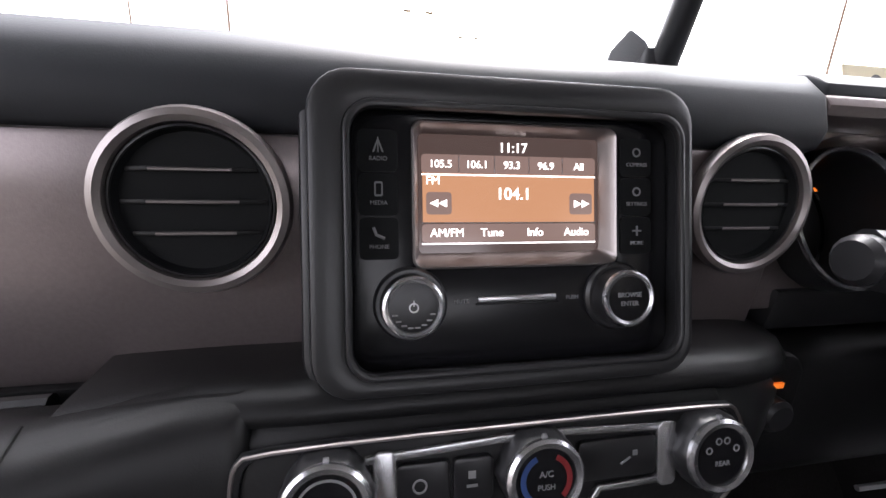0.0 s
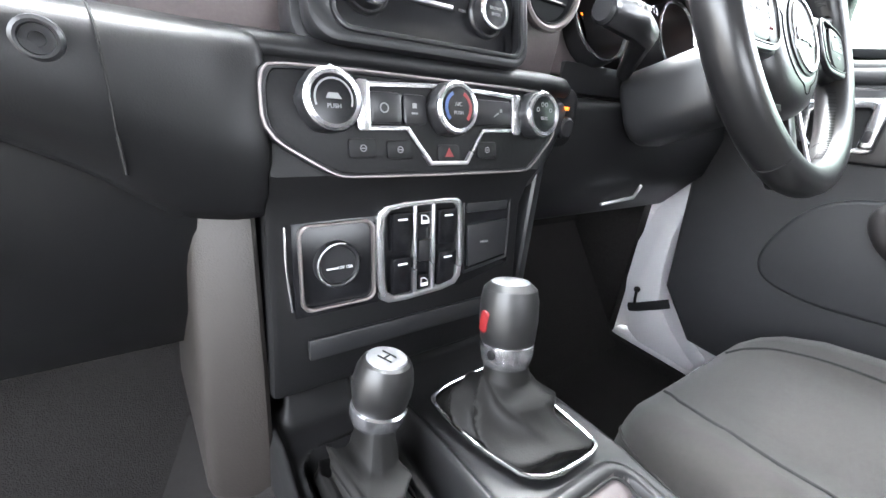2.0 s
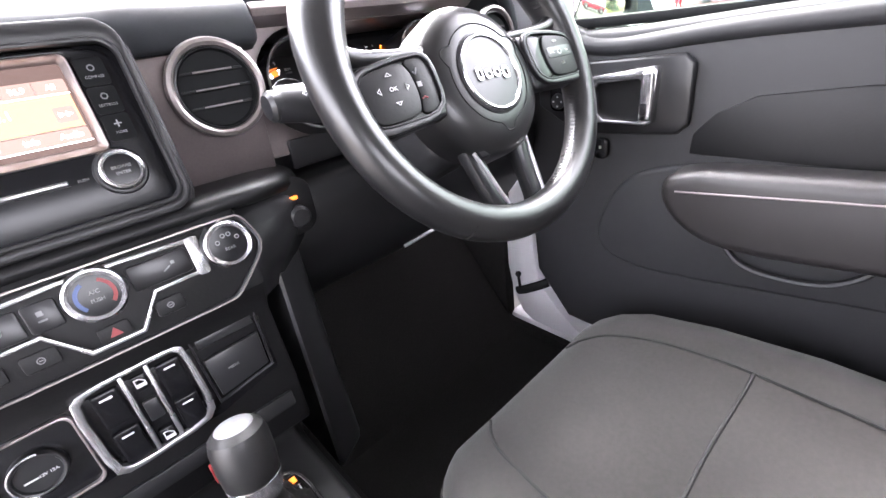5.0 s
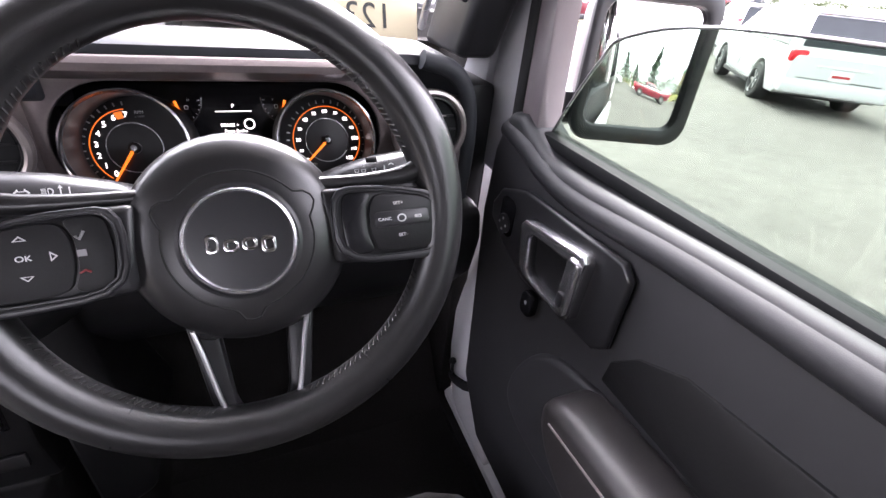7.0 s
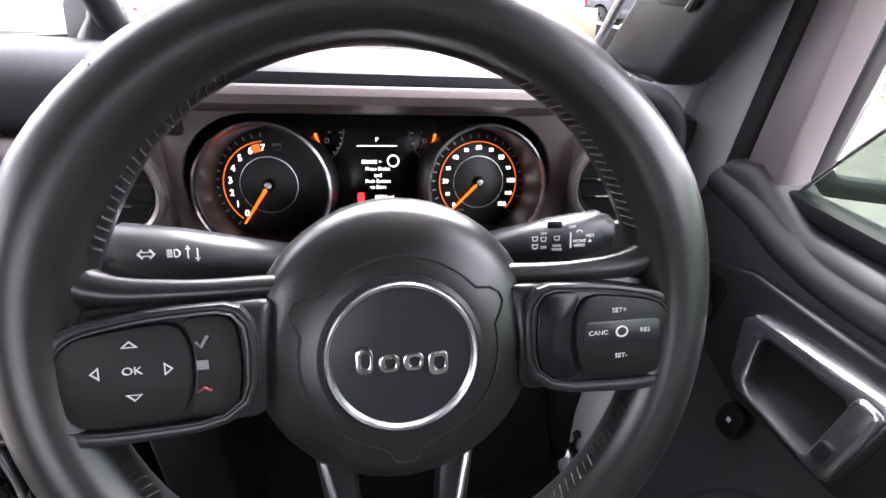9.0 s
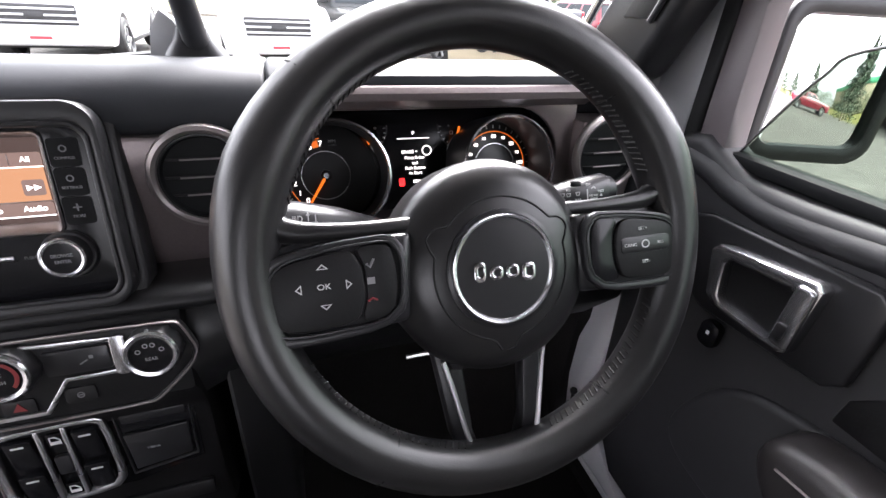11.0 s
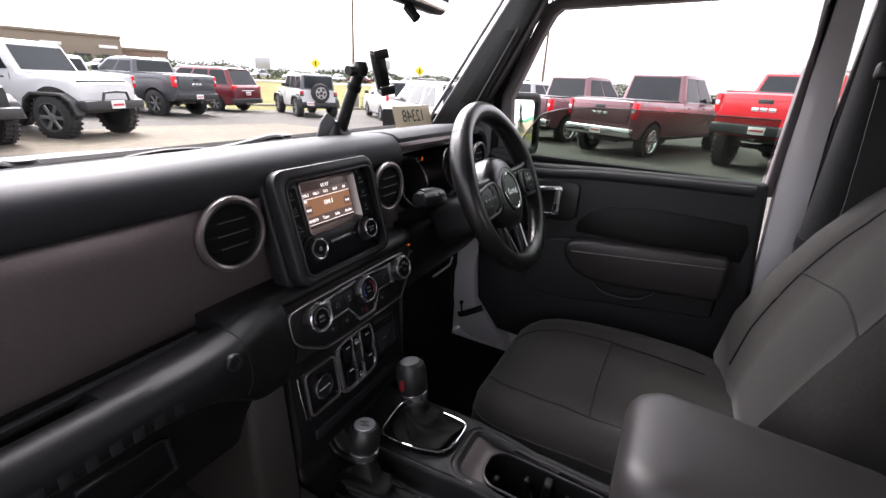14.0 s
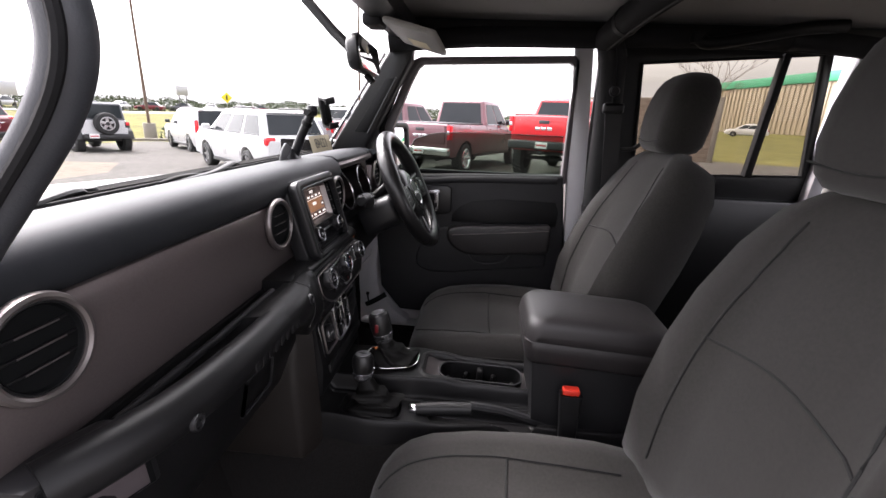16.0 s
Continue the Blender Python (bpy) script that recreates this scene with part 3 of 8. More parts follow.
part("armrest_seam", tube([(0.6595, -0.61, 0.998), (0.6595, -0.245, 0.962)], 0.0016, 6), RING, dd)
part("lower_swell", on_door([(y, z) for _, y, z in spline([(0, -0.24, 0.985), (0, -0.180, 0.969), (0, -0.141, 0.943), (0, -0.113, 0.898), (0, -0.097, 0.840), (0, -0.112, 0.803), (0, -0.160, 0.786), (0, -0.237, 0.786), (0, -0.440, 0.812), (0, -0.62, 0.835)], 4)] + [(-0.62, 0.99)], 0.714, 0.03, 0.008), DOORM, dd)
part("pocket_lip", tube(spline([(0.712, -0.300, 0.880), (0.704, -0.330, 0.850), (0.700, -0.37, 0.841), (0.700, -0.43, 0.846), (0.703, -0.465, 0.868), (0.712, -0.485, 0.895)], 5), 0.005, 8), DOORM, dd)
# flat dark sheet on the card, painted shade of the pocket opening
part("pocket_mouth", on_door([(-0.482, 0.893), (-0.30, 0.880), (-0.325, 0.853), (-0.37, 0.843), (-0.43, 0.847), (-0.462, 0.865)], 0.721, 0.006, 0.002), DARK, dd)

# latch handle in its pod, with the mirror switch ahead of it
hm = Matrix(((0, 0, -1, 0.722), (1, 0, 0, -0.130), (0, 1, 0, 1.090), (0, 0, 0, 1)))
part("handle_plate", moved(prism([(0.158, -0.004), (0.140, 0.024), (0.085, 0.046), (-0.088, 0.054), (-0.103, 0.042), (-0.104, -0.044), (-0.088, -0.060), (0.052, -0.070), (0.110, -0.052), (0.156, -0.026)], 0.010, 0.006, 3), hm), SATIN, dd)
ho = [(0.060, 0.016), (0.052, 0.025), (-0.052, 0.040), (-0.058, 0.034), (-0.056, -0.042), (-0.048, -0.047), (0.034, -0.046), (0.046, -0.036)]
hi = [(0.038, 0.008), (0.031, 0.015), (-0.031, 0.021), (-0.036, 0.017), (-0.036, -0.037), (-0.032, -0.040), (0.022, -0.039), (0.031, -0.031)]
hb = part("handle_bezel", moved(frame_prism(ho, hi, 0.020, 0.005, 0.006), hm), SATINCHROME, dd, "thick satin chrome surround of the latch handle")
# flat dark sheet inside the bezel stands for the shaded hollow
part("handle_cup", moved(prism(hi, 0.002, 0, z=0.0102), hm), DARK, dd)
part("handle_lever", moved(prism(rrect(0.020, 0.072, 0.006, 4, -0.046, -0.003), 0.009, 0.004, 3, 0.021), hm), SATINCHROME, hb)
part("lock_tab", moved(prism(rrect(0.010, 0.018, 0.003, 3, -0.044, -0.020), 0.003, 0.001, z=0.0295), hm), SATIN, hb)
swp = part("mirror_switch", moved(prism(rrect(0.036, 0.056, 0.012, 4, 0.114, -0.006), 0.012, 0.003), hm), GLOSS, dd, "gloss black mirror switch")
part("switch_pad", moved(lathe([(0.014, 0.0), (0.0135, 0.003), (0, 0.0035)], 20), hm @ Matrix.Translation((0.114, -0.016, 0.012))), SATIN, swp)
for dx, dy in ((0.008, 0), (-0.008, 0), (0, 0.008), (0, -0.008)):
    part("switch_mark", moved(box(0.003, 0.003, 0.0006, 0, (0.114 + dx, -0.016 + dy, 0.0158)), hm), LEGEND, swp)
lk = part("lock_switch", moved(prism(rrect(0.026, 0.036, 0.010, 4, 0.031, -0.093), 0.012, 0.003), hm), GLOSS, dd)
part("lock_mark", moved(box(0.004, 0.005, 0.0006, 0, (0.031, -0.090, 0.0122)), hm), LEGEND, lk)
# window: frame bars, half lowered pane, corner sail
fr_o = [(-0.666, 1.170), (0.030, 1.165), (0.033, 1.25), (0.036, 1.355), (-0.036, 1.522), (-0.068, 1.590), (-0.095, 1.602), (-0.645, 1.622), (-0.668, 1.605)]
fr_i = [(-0.648, 1.186), (-0.012, 1.172), (-0.004, 1.25), (0.004, 1.350), (-0.061, 1.506), (-0.090, 1.562), (-0.108, 1.577), (-0.632, 1.597), (-0.650, 1.582)]
bm = frame_prism(fr_o, fr_i, 0.035, 0.005)
bm.transform(Matrix(((0, 0, 1, 0.735), (1, 0, 0, 0), (0, 1, 0, 0), (0, 0, 0, 1))))
part("window_frame", bm, FRAMEM, dd)
pane = [(-0.64, 1.15), (0.0, 1.15), (-0.010, 1.185), (-0.020, 1.207), (-0.046, 1.257), (-0.068, 1.292), (-0.091, 1.316), (-0.19, 1.338), (-0.40, 1.343), (-0.64, 1.343)]
top = spline([(0, y, z) for y, z in pane[2:]], 5)
pane = pane[:2] + [(p[1], p[2]) for p in top]
bm = prism(pane, 0.004)
bm.transform(Matrix(((0, 0, 1, 0.752), (1, 0, 0, 0), (0, 1, 0, 0), (0, 0, 0, 1))))
gp = part("glass_pane", bm, TINT, dd, "half lowered green tinted side glass")
gp.visible_shadow = False
part("glass_edge", tube([(0.754, y, z + 0.001) for y, z in pane[2:]], 0.0018, 6), SILVER, dd)
part("sill_seal", box(0.030, 0.68, 0.016, 0.005, (0.755, -0.31, 1.192)), BLACK, dd)
cs = thing("door_check_strap", "black webbing strap tied between hinge pillar and driver door", "strap")
part("webbing", tube([(0.739, 0.118, 0.606), (0.735, 0.100, 0.616), (0.734, 0.075, 0.632), (0.736, 0.052, 0.646), (0.748, 0.035, 0.655)], 0.011, 10, flat=0.6, up=(1, 0, 0)), RUBBER, cs)
part("stem", tube([(0.734, 0.104, 0.612), (0.733, 0.108, 0.635), (0.733, 0.110, 0.655)], 0.0035, 8), RUBBER, cs)
part("knot", moved(lathe([(0, 0.008), (0.006, 0.005), (0.0078, 0), (0.006, -0.005), (0, -0.008)], 14), Matrix.Translation((0.733, 0.110, 0.660))), RUBBER, cs)

# driver side mirror
sm = thing("side_mirror", "black plastic door mirror with a large upright glass", "mirror", pose(0.898, 0.018, 1.270, -4, 0, -21))
part("housing", moved(prism(rrect(0.165, 0.200, 0.03), 0.085, 0.02, 3, -0.002, 0.8), pose(0, 0, 0, -90, 0, 0)), FRAMEM, sm)
part("rim", moved(frame_prism(rrect(0.166, 0.196, 0.03), rrect(0.130, 0.152, 0.018), 0.014, 0.005), pose(0, 0, 0, 90, 0, 0)), PLASTIC, sm)
part("mirror_glass", moved(prism(rrect(0.134, 0.166, 0.02), 0.004, 0.001), pose(0, -0.003, 0, 90, 0, 0)), MIRROR, sm, "clear mirror glass")
part("arm", moved(box(0.12, 0.05, 0.05, 0.015), pose(-0.10, 0.03, -0.06)), PLASTIC, sm)


# ==== dashboard ====
dash = thing("dashboard", "black soft-topped dashboard with a satin warm-grey face panel", "dashboard")
part("top_pad", along_x([(0.262, 1.2500), (0.20, 1.2685), (0.15, 1.2765), (0.10, 1.280), (0.072, 1.277), (0.054, 1.263), (0.046, 1.240), (0.050, 1.226), (0.12, 1.20), (0.262, 1.20)], -0.70, 0.235, 0.005, 3), PAD, dash)
part("top_pad", along_x([(0.262, 1.2500), (0.20, 1.2685), (0.15, 1.2765), (0.10, 1.282), (0.074, 1.280), (0.060, 1.272), (0.056, 1.262), (0.12, 1.24), (0.262, 1.20)], 0.2352, 0.56, 0.004, 3), PAD, dash)
part("top_pad", loft([[(x, y, z - dz) for y, z in [(0.262, 1.2500), (0.20, 1.2685), (0.15, 1.2765), (0.10, 1.282), (0.074, 1.280), (0.060, 1.272), (0.056, 1.262), (0.12, 1.20), (0.262, 1.20)]] for x, dz in ((0.5602, 0.0), (0.61, 0.002), (0.642, 0.014), (0.662, 0.036), (0.674, 0.068))]), PAD, dash)
part("face_panel", along_x([(0.049, 1.224), (0.046, 1.19), (0.050, 1.12), (0.056, 1.074), (0.20, 1.06), (0.20, 1.22)], -0.70, 0.2150, 0.004), BRONZE, dash, "satin warm-grey face panel")
# panel round the gauges on the driver side
part("gauge_panel", along_x([(0.049, 1.224), (0.046, 1.19), (0.050, 1.12), (0.056, 1.074), (0.20, 1.06), (0.20, 1.22)], 0.5740, 0.668, 0.004), BRONZE, dash)
part("end_trim", tube(spline([(0.600, 0.050, 1.268), (0.636, 0.050, 1.258), (0.658, 0.050, 1.236), (0.668, 0.050, 1.20), (0.671, 0.052, 1.15), (0.670, 0.056, 1.085)], 5), 0.011, 12), PAD, dash)
# dark filler added in place of the shaded gap beside the dash end
part("end_panel", box(0.065, 0.10, 0.26, 0.012, (0.702, 0.150, 1.10)), PLASTIC, dash)
part("gauge_brow", along_x([(0.056, 1.264), (0.051, 1.257), (0.052, 1.250), (0.066, 1.240), (0.14, 1.222), (0.14, 1.264)], 0.2345, 0.585, 0.003), BRONZE, dash)
part("gauge_apron", along_x([(0.05, 1.118), (0.056, 1.08), (0.15, 1.075), (0.15, 1.100)], 0.235, 0.575, 0.004), PLASTIC, dash)
part("gauge_backing", box(0.35, 0.02, 0.14, 0, (0.405, 0.165, 1.16)), DARK, dash)
# lower dash: centre hood, passenger shelf and knee panels
part("shelf", along_x([(0.2, 1.072), (0.05, 1.076), (0.05, 1.062), (0.2, 1.05)], -0.70, -0.13, 0.003), DARK, dash)
def hood_row(x, yf, zt):
    back = 0.15 - 0.115 * min(1.0, max(0.0, (-0.205 - x) / 0.05))
    return [(x, back, zt - 0.007), (x, min(yf + 0.070, back - 0.008), zt - 0.001), (x, yf + 0.022, zt), (x, yf + 0.008, zt - 0.002), (x, yf + 0.001, zt - 0.008), (x, yf, zt - 0.014), (x, yf + 0.006, zt - 0.021), (x, yf + 0.020, zt - 0.024), (x, back, zt - 0.045)]


HOOD = spline([(-0.232, -0.020, 1.0955), (-0.21, -0.012, 1.0960), (-0.17, -0.008, 1.0970), (-0.12, -0.010, 1.0970), (0.0, -0.010, 1.0970), (0.12, -0.010, 1.0970), (0.165, -0.009, 1.0965), (0.198, 0.004, 1.0945), (0.222, 0.026, 1.0900)], 3)
part("centre_hood", loft([hood_row(*r) for r in HOOD]), LOWER_SHADED, dash, "satin black hood sweeping from the centre stack to the grab bar", sharp=60)
part("shelf_lip", tube([(-0.60, 0.026, 1.079), (-0.42, 0.024, 1.080), (-0.25, 0.026, 1.082)], 0.006, 10), PLASTIC, dash)
part("stack_body", along_x([(-0.002, 1.085), (-0.012, 1.075), (-0.0205, 1.04), (-0.0300, 1.000), (-0.018, 0.982), (-0.010, 0.955), (-0.0235, 0.86), (-0.02, 0.79), (0.2, 0.72), (0.2, 1.06)], -0.150, 0.135, 0.006), DARK, dash)
part("knee_panel", along_x([(0.06, 1.075), (0.03, 1.07), (0.02, 1.03), (0.035, 0.96), (0.10, 0.88), (0.2, 0.88), (0.2, 1.06)], 0.135, 0.70, 0.01), LOWER_SHADED, dash)
part("glovebox_lid", along_x([(0.04, 1.05), (0.01, 1.03), (0.015, 0.95), (0.05, 0.86), (0.13, 0.78), (0.2, 0.78), (0.2, 1.05)], -0.70, -0.15, 0.012), LOWER_SHADED, dash)
for s in (-1, 1):
    bm = loft([[(s * 0.155, -0.008, 1.012), (s * 0.199, 0.020, 1.016), (s * 0.199, 0.12, 1.016), (s * 0.155, 0.12, 1.012)],
               [(s * 0.150, -0.017, 0.82), (s * 0.203, 0.018, 0.82), (s * 0.203, 0.18, 0.82), (s * 0.150, 0.18, 0.82)],
               [(s * 0.148, -0.022, 0.66), (s * 0.205, 0.010, 0.66), (s * 0.205, 0.25, 0.66), (s * 0.148, 0.25, 0.66)]])
    part("stack_side_cover", soften(bm, 0.012, 3), SIDECOVER if s < 0 else PLASTIC, dash, "brown-grey side cover of the centre stack" if s < 0 else "")
# swept lower face that runs from the grab bar into the centre stack
def sweep_row(x, yc, zc, yf, zf, yb, zb):
    return [(x, 0.10, zc - 0.004), (x, yc + 0.030, zc + 0.001), (x, yc + 0.008, zc), (x, yc, zc - 0.008), (x, (yc + yf) / 2 - 0.004, (zc + zf) / 2), (x, yf, zf), (x, yb, zb), (x, 0.12, zb - 0.01)]


# cheek: the round grab bar opens out into the broad face of the centre stack
CHEEK = ((-0.372, ((-0.0245, 1.0945), (-0.0425, 1.0870), (-0.0505, 1.0690), (-0.0430, 1.0500), (-0.0245, 1.0430))),
         (-0.300, ((-0.0250, 1.0967), (-0.0470, 1.0880), (-0.0540, 1.0680), (-0.0490, 1.0460), (-0.0260, 1.0300))),
         (-0.250, ((-0.0170, 1.0967), (-0.0400, 1.0880), (-0.0490, 1.0660), (-0.0460, 1.0350), (-0.0240, 1.0050))),
         (-0.210, ((-0.0040, 1.0967), (-0.0270, 1.0880), (-0.0370, 1.0640), (-0.0380, 1.0250), (-0.0180, 0.9750))),
         (-0.175, ((0.0030, 1.0962), (-0.0150, 1.0870), (-0.0265, 1.0600), (-0.0325, 1.0150), (-0.0120, 0.9650))),
         (-0.150, ((0.0040, 1.0960), (-0.0120, 1.0850), (-0.0240, 1.0550), (-0.0300, 1.0100), (-0.0100, 0.9650))),
         (-0.1425, ((0.0200, 1.0945), (0.0050, 1.0825), (-0.0080, 1.0520), (-0.0140, 1.0100), (0.0060, 0.9650))))
across = [spline([(x, *pts[k]) for x, pts in CHEEK], 6) for k in range(5)]
cheek_rows = []
for col in zip(*across):
    line = spline(list(col), 5)
    cheek_rows.append([(line[0][0], 0.012, line[0][2] - 0.006)] + [tuple(p) for p in line] + [(line[-1][0], 0.060, line[-1][2])])
cheek = loft(cheek_rows)
part("cheek", cheek.copy(), LOWER_SHADED, dash, "satin black face running from the grab bar into the centre stack", sharp=70)
part("cheek_seam", tube(onto([(-0.238, -0.012, 1.0967), (-0.236, -0.034, 1.088), (-0.234, -0.044, 1.066), (-0.233, -0.042, 1.035), (-0.231, -0.030, 1.005)], cheek), 0.0009, 6), SEAM, dash)
cheek.free()
part("swept_face", loft([sweep_row(*r) for r in ((0.13, 0.004, 1.080, -0.024, 1.02, -0.010, 0.97), (0.165, 0.004, 1.080, -0.016, 1.03, 0.0, 0.98), (0.20, 0.014, 1.078, 0.006, 1.04, 0.02, 1.0), (0.225, 0.032, 1.074, 0.026, 1.05, 0.03, 1.02))]), PLASTIC, dash, sharp=60)
part("glovebox_handle", moved(frame_prism([(-0.05, 0.036), (0.030, 0.036), (0.038, 0.030), (0.048, -0.036), (-0.05, -0.036)], [(-0.05, 0.032), (0.028, 0.032), (0.034, 0.027), (0.043, -0.032), (-0.05, -0.032)], 0.006, 0.0015), face_at(-0.355, 0.008, 0.965, -12)), SATIN, dash)
part("brake_knob_plate", moved(prism(rrect(0.05, 0.07, 0.02), 0.01, 0.004), face_at(0.205, 0.022, 1.05, 0)), DARK, dash)
part("warning_lamp", moved(box(0.010, 0.004, 0.002, 0), face_at(0.205, 0.0105, 1.062, 0)), ORANGE, dash, "small orange warning light")
part("light_knob", moved(lathe([(0.013, 0), (0.013, 0.008), (0.010, 0.011), (0, 0.012)], 20), face_at(0.205, 0.012, 1.04, 0)), SATIN, dash)
part("knee_vent_bar", tube([(0.36, 0.03, 0.925), (0.43, 0.02, 0.935), (0.44, 0.018, 0.955)], 0.003, 6), SILVER, dash)


def air_vent(x, y, z, r):
    v = thing("air_vent", "round black air vent with slats in a satin grey ring", "air vent", face_at(x, y, z, 3), group="air vents")
    part("ring", lathe([(r * 0.90, -0.002), (r * 0.99, 0.004), (r, 0.011), (r * 0.97, 0.017), (r * 0.90, 0.019), (r * 0.84, 0.016), (r * 0.82, 0.008), (r * 0.82, -0.002)], 48), RING, v)
    part("inner_ring", lathe([(r * 0.82, 0.0), (r * 0.815, 0.012), (r * 0.79, 0.0125), (r * 0.77, 0.008), (r * 0.77, 0.003)], 48), SATIN, v)
    # shallow near-black disc: the darkness of the open duct put into its colour
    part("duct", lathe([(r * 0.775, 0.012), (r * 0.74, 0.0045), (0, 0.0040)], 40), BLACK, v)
    for k in (-1, 0, 1):
        h = k * r * 0.34
        half = math.sqrt((r * 0.735) ** 2 - h * h) * 0.985
        sl = part("slat", moved(prism([(-half, -0.022), (half, -0.022), (half, -0.004), (half * 0.66, 0.0015), (-half * 0.66, 0.0015), (-half, -0.004)], 0.0022, 0.0006), pose(0, h + 0.002, 0.0105, 84, 0, 0)), DARK, v)
        part("slat_edge", tube([(-half * 0.62, h + 0.0008, 0.0122), (half * 0.62, h + 0.0008, 0.0122)], 0.0009, 6), RING, sl)
    for o in v.children_recursive:
        o.data.transform(Matrix.Diagonal((1, 1, 0.6, 1)))
    return v


for vx, vy, vr in ((-0.640, 0.0455, 0.0505), (-0.174, 0.0455, 0.0495), (0.174, 0.0455, 0.0485), (0.612, 0.0455, 0.0495)):
    air_vent(vx, vy, 1.1875, vr)

# ==== radio unit ====
radio = thing("radio", "black radio unit with a small lit touch screen", "radio", face_at(0, 0.022, 1.172, 15.5))
part("bezel", join(moved(frame_prism(rrect(0.222, 0.170, 0.022, 6, -0.004, 0.002), rrect(0.196, 0.143, 0.014, 6, 0.0015, -0.0015), 0.02, 0.006, -0.006), Matrix()),
                   frame_prism(rrect(0.234, 0.184, 0.026, 6, -0.004, 0.002), rrect(0.196, 0.143, 0.014, 6, 0.0015, -0.0015), 0.03, 0.004, -0.036)), PLASTIC, radio)
SX, SY = 0.001, 0.0257
part("bezel_lip", frame_prism(rrect(0.198, 0.146, 0.016, 6, 0.0015, -0.0015), rrect(0.190, 0.137, 0.013, 6, 0.0015, -0.0015), 0.006, 0.002, 0.009), SATIN, radio)
part("fascia", frame_prism(rrect(0.195, 0.142, 0.014, 6, 0.0015, -0.0015), rrect(0.124, 0.082, 0.006, 6, 0.0015, 0.024), 0.006, 0.001, -0.006), GLOSS, radio)
part("screen_frame", loft([[(x, y, z) for x, y in rrect(w, h, r, 5, cx, cy)] for w, h, r, cx, cy, z in ((0.1245, 0.0825, 0.006, 0.0015, 0.024, -0.004), (0.1245, 0.0825, 0.006, 0.0015, 0.024, 0.0012), (0.1225, 0.0805, 0.005, 0.0015, 0.024, 0.0022), (0.1205, 0.0785, 0.005, 0.0015, 0.024, 0.0012), (0.1135, 0.0690, 0.003, SX, SY, -0.0100))], caps=False), RING, radio, "satin metal screen frame sloping in to the screen")
scr = part("screen", box(0.118, 0.075, 0.002, 0, (SX, SY, -0.0116)), SCREENDIM, radio, "lit radio screen")
zs = -0.0102


def on_screen(name, bm, mat):
    part(name, bm, mat, scr)


on_screen("wallpaper", box(0.1085, 0.0315, 0.0004, 0, (SX, SY - 0.001, zs)), SCREEN)
on_screen("preset_bar", prism(rrect(0.1096, 0.0108, 0.002, 3, SX, SY + 0.0175), 0.0004, z=zs), SCREENBTN)
on_screen("preset_rule", box(0.1096, 0.0008, 0.0004, 0, (SX, SY + 0.0112, zs + 0.0003)), GLOW)
on_screen("menu_bar", prism(rrect(0.1096, 0.0108, 0.002, 3, SX, SY - 0.0228), 0.0004, z=zs), SCREENBTN)
on_screen("menu_rule", box(0.1096, 0.0008, 0.0004, 0, (SX, SY - 0.0290, zs + 0.0003)), GLOW)
on_screen("menu_rule", box(0.1096, 0.0006, 0.0004, 0, (SX, SY - 0.0168, zs + 0.0003)), LEGENDIM)
for s in (-1, 1):
    on_screen("seek_key", prism(rrect(0.015, 0.013, 0.002, 3, SX + s * 0.0448, SY - 0.0055), 0.0004, z=zs + 0.0005), SCREENBTN)
    for k in (-1, 1):
        on_screen("seek_arrow", prism([(SX + s * (0.0448 + 0.0028 + k * 0.0026), SY - 0.0055), (SX + s * (0.0448 - 0.0020 + k * 0.0026), SY - 0.0032), (SX + s * (0.0448 - 0.0020 + k * 0.0026), SY - 0.0078)][::s], 0.0003, z=zs + 0.001), GLOW)
for i, t in enumerate(("105.5", "106.1", "93.3", "96.9", "All")):
    words(t, 0.0062, Matrix.Translation((SX - 0.0435 + i * 0.0218, SY + 0.0172, zs + 0.0006)), GLOW, scr)
for i, t in enumerate(("AM/FM", "Tune", "Info", "Audio")):
    words(t, 0.0068, Matrix.Translation((SX - 0.0400 + i * 0.0273, SY - 0.0228, zs + 0.0006)), GLOW, scr)
words("11:17", 0.0082, Matrix.Translation((SX + 0.001, SY + 0.0275, zs + 0.0004)), GLOW, scr)
words("104.1", 0.0100, Matrix.Translation((SX + 0.001, SY + 0.0, zs + 0.0006)), GLOW, scr)
words("FM", 0.0068, Matrix.Translation((SX - 0.0482, SY + 0.0075, zs + 0.0006)), GLOW, scr)
for i in range(1, 5):
    on_screen("divider", box(0.0004, 0.0095, 0.0003, 0, (SX - 0.0545 + i * 0.0218, SY + 0.0175, zs + 0.0005)), LEGENDIM)
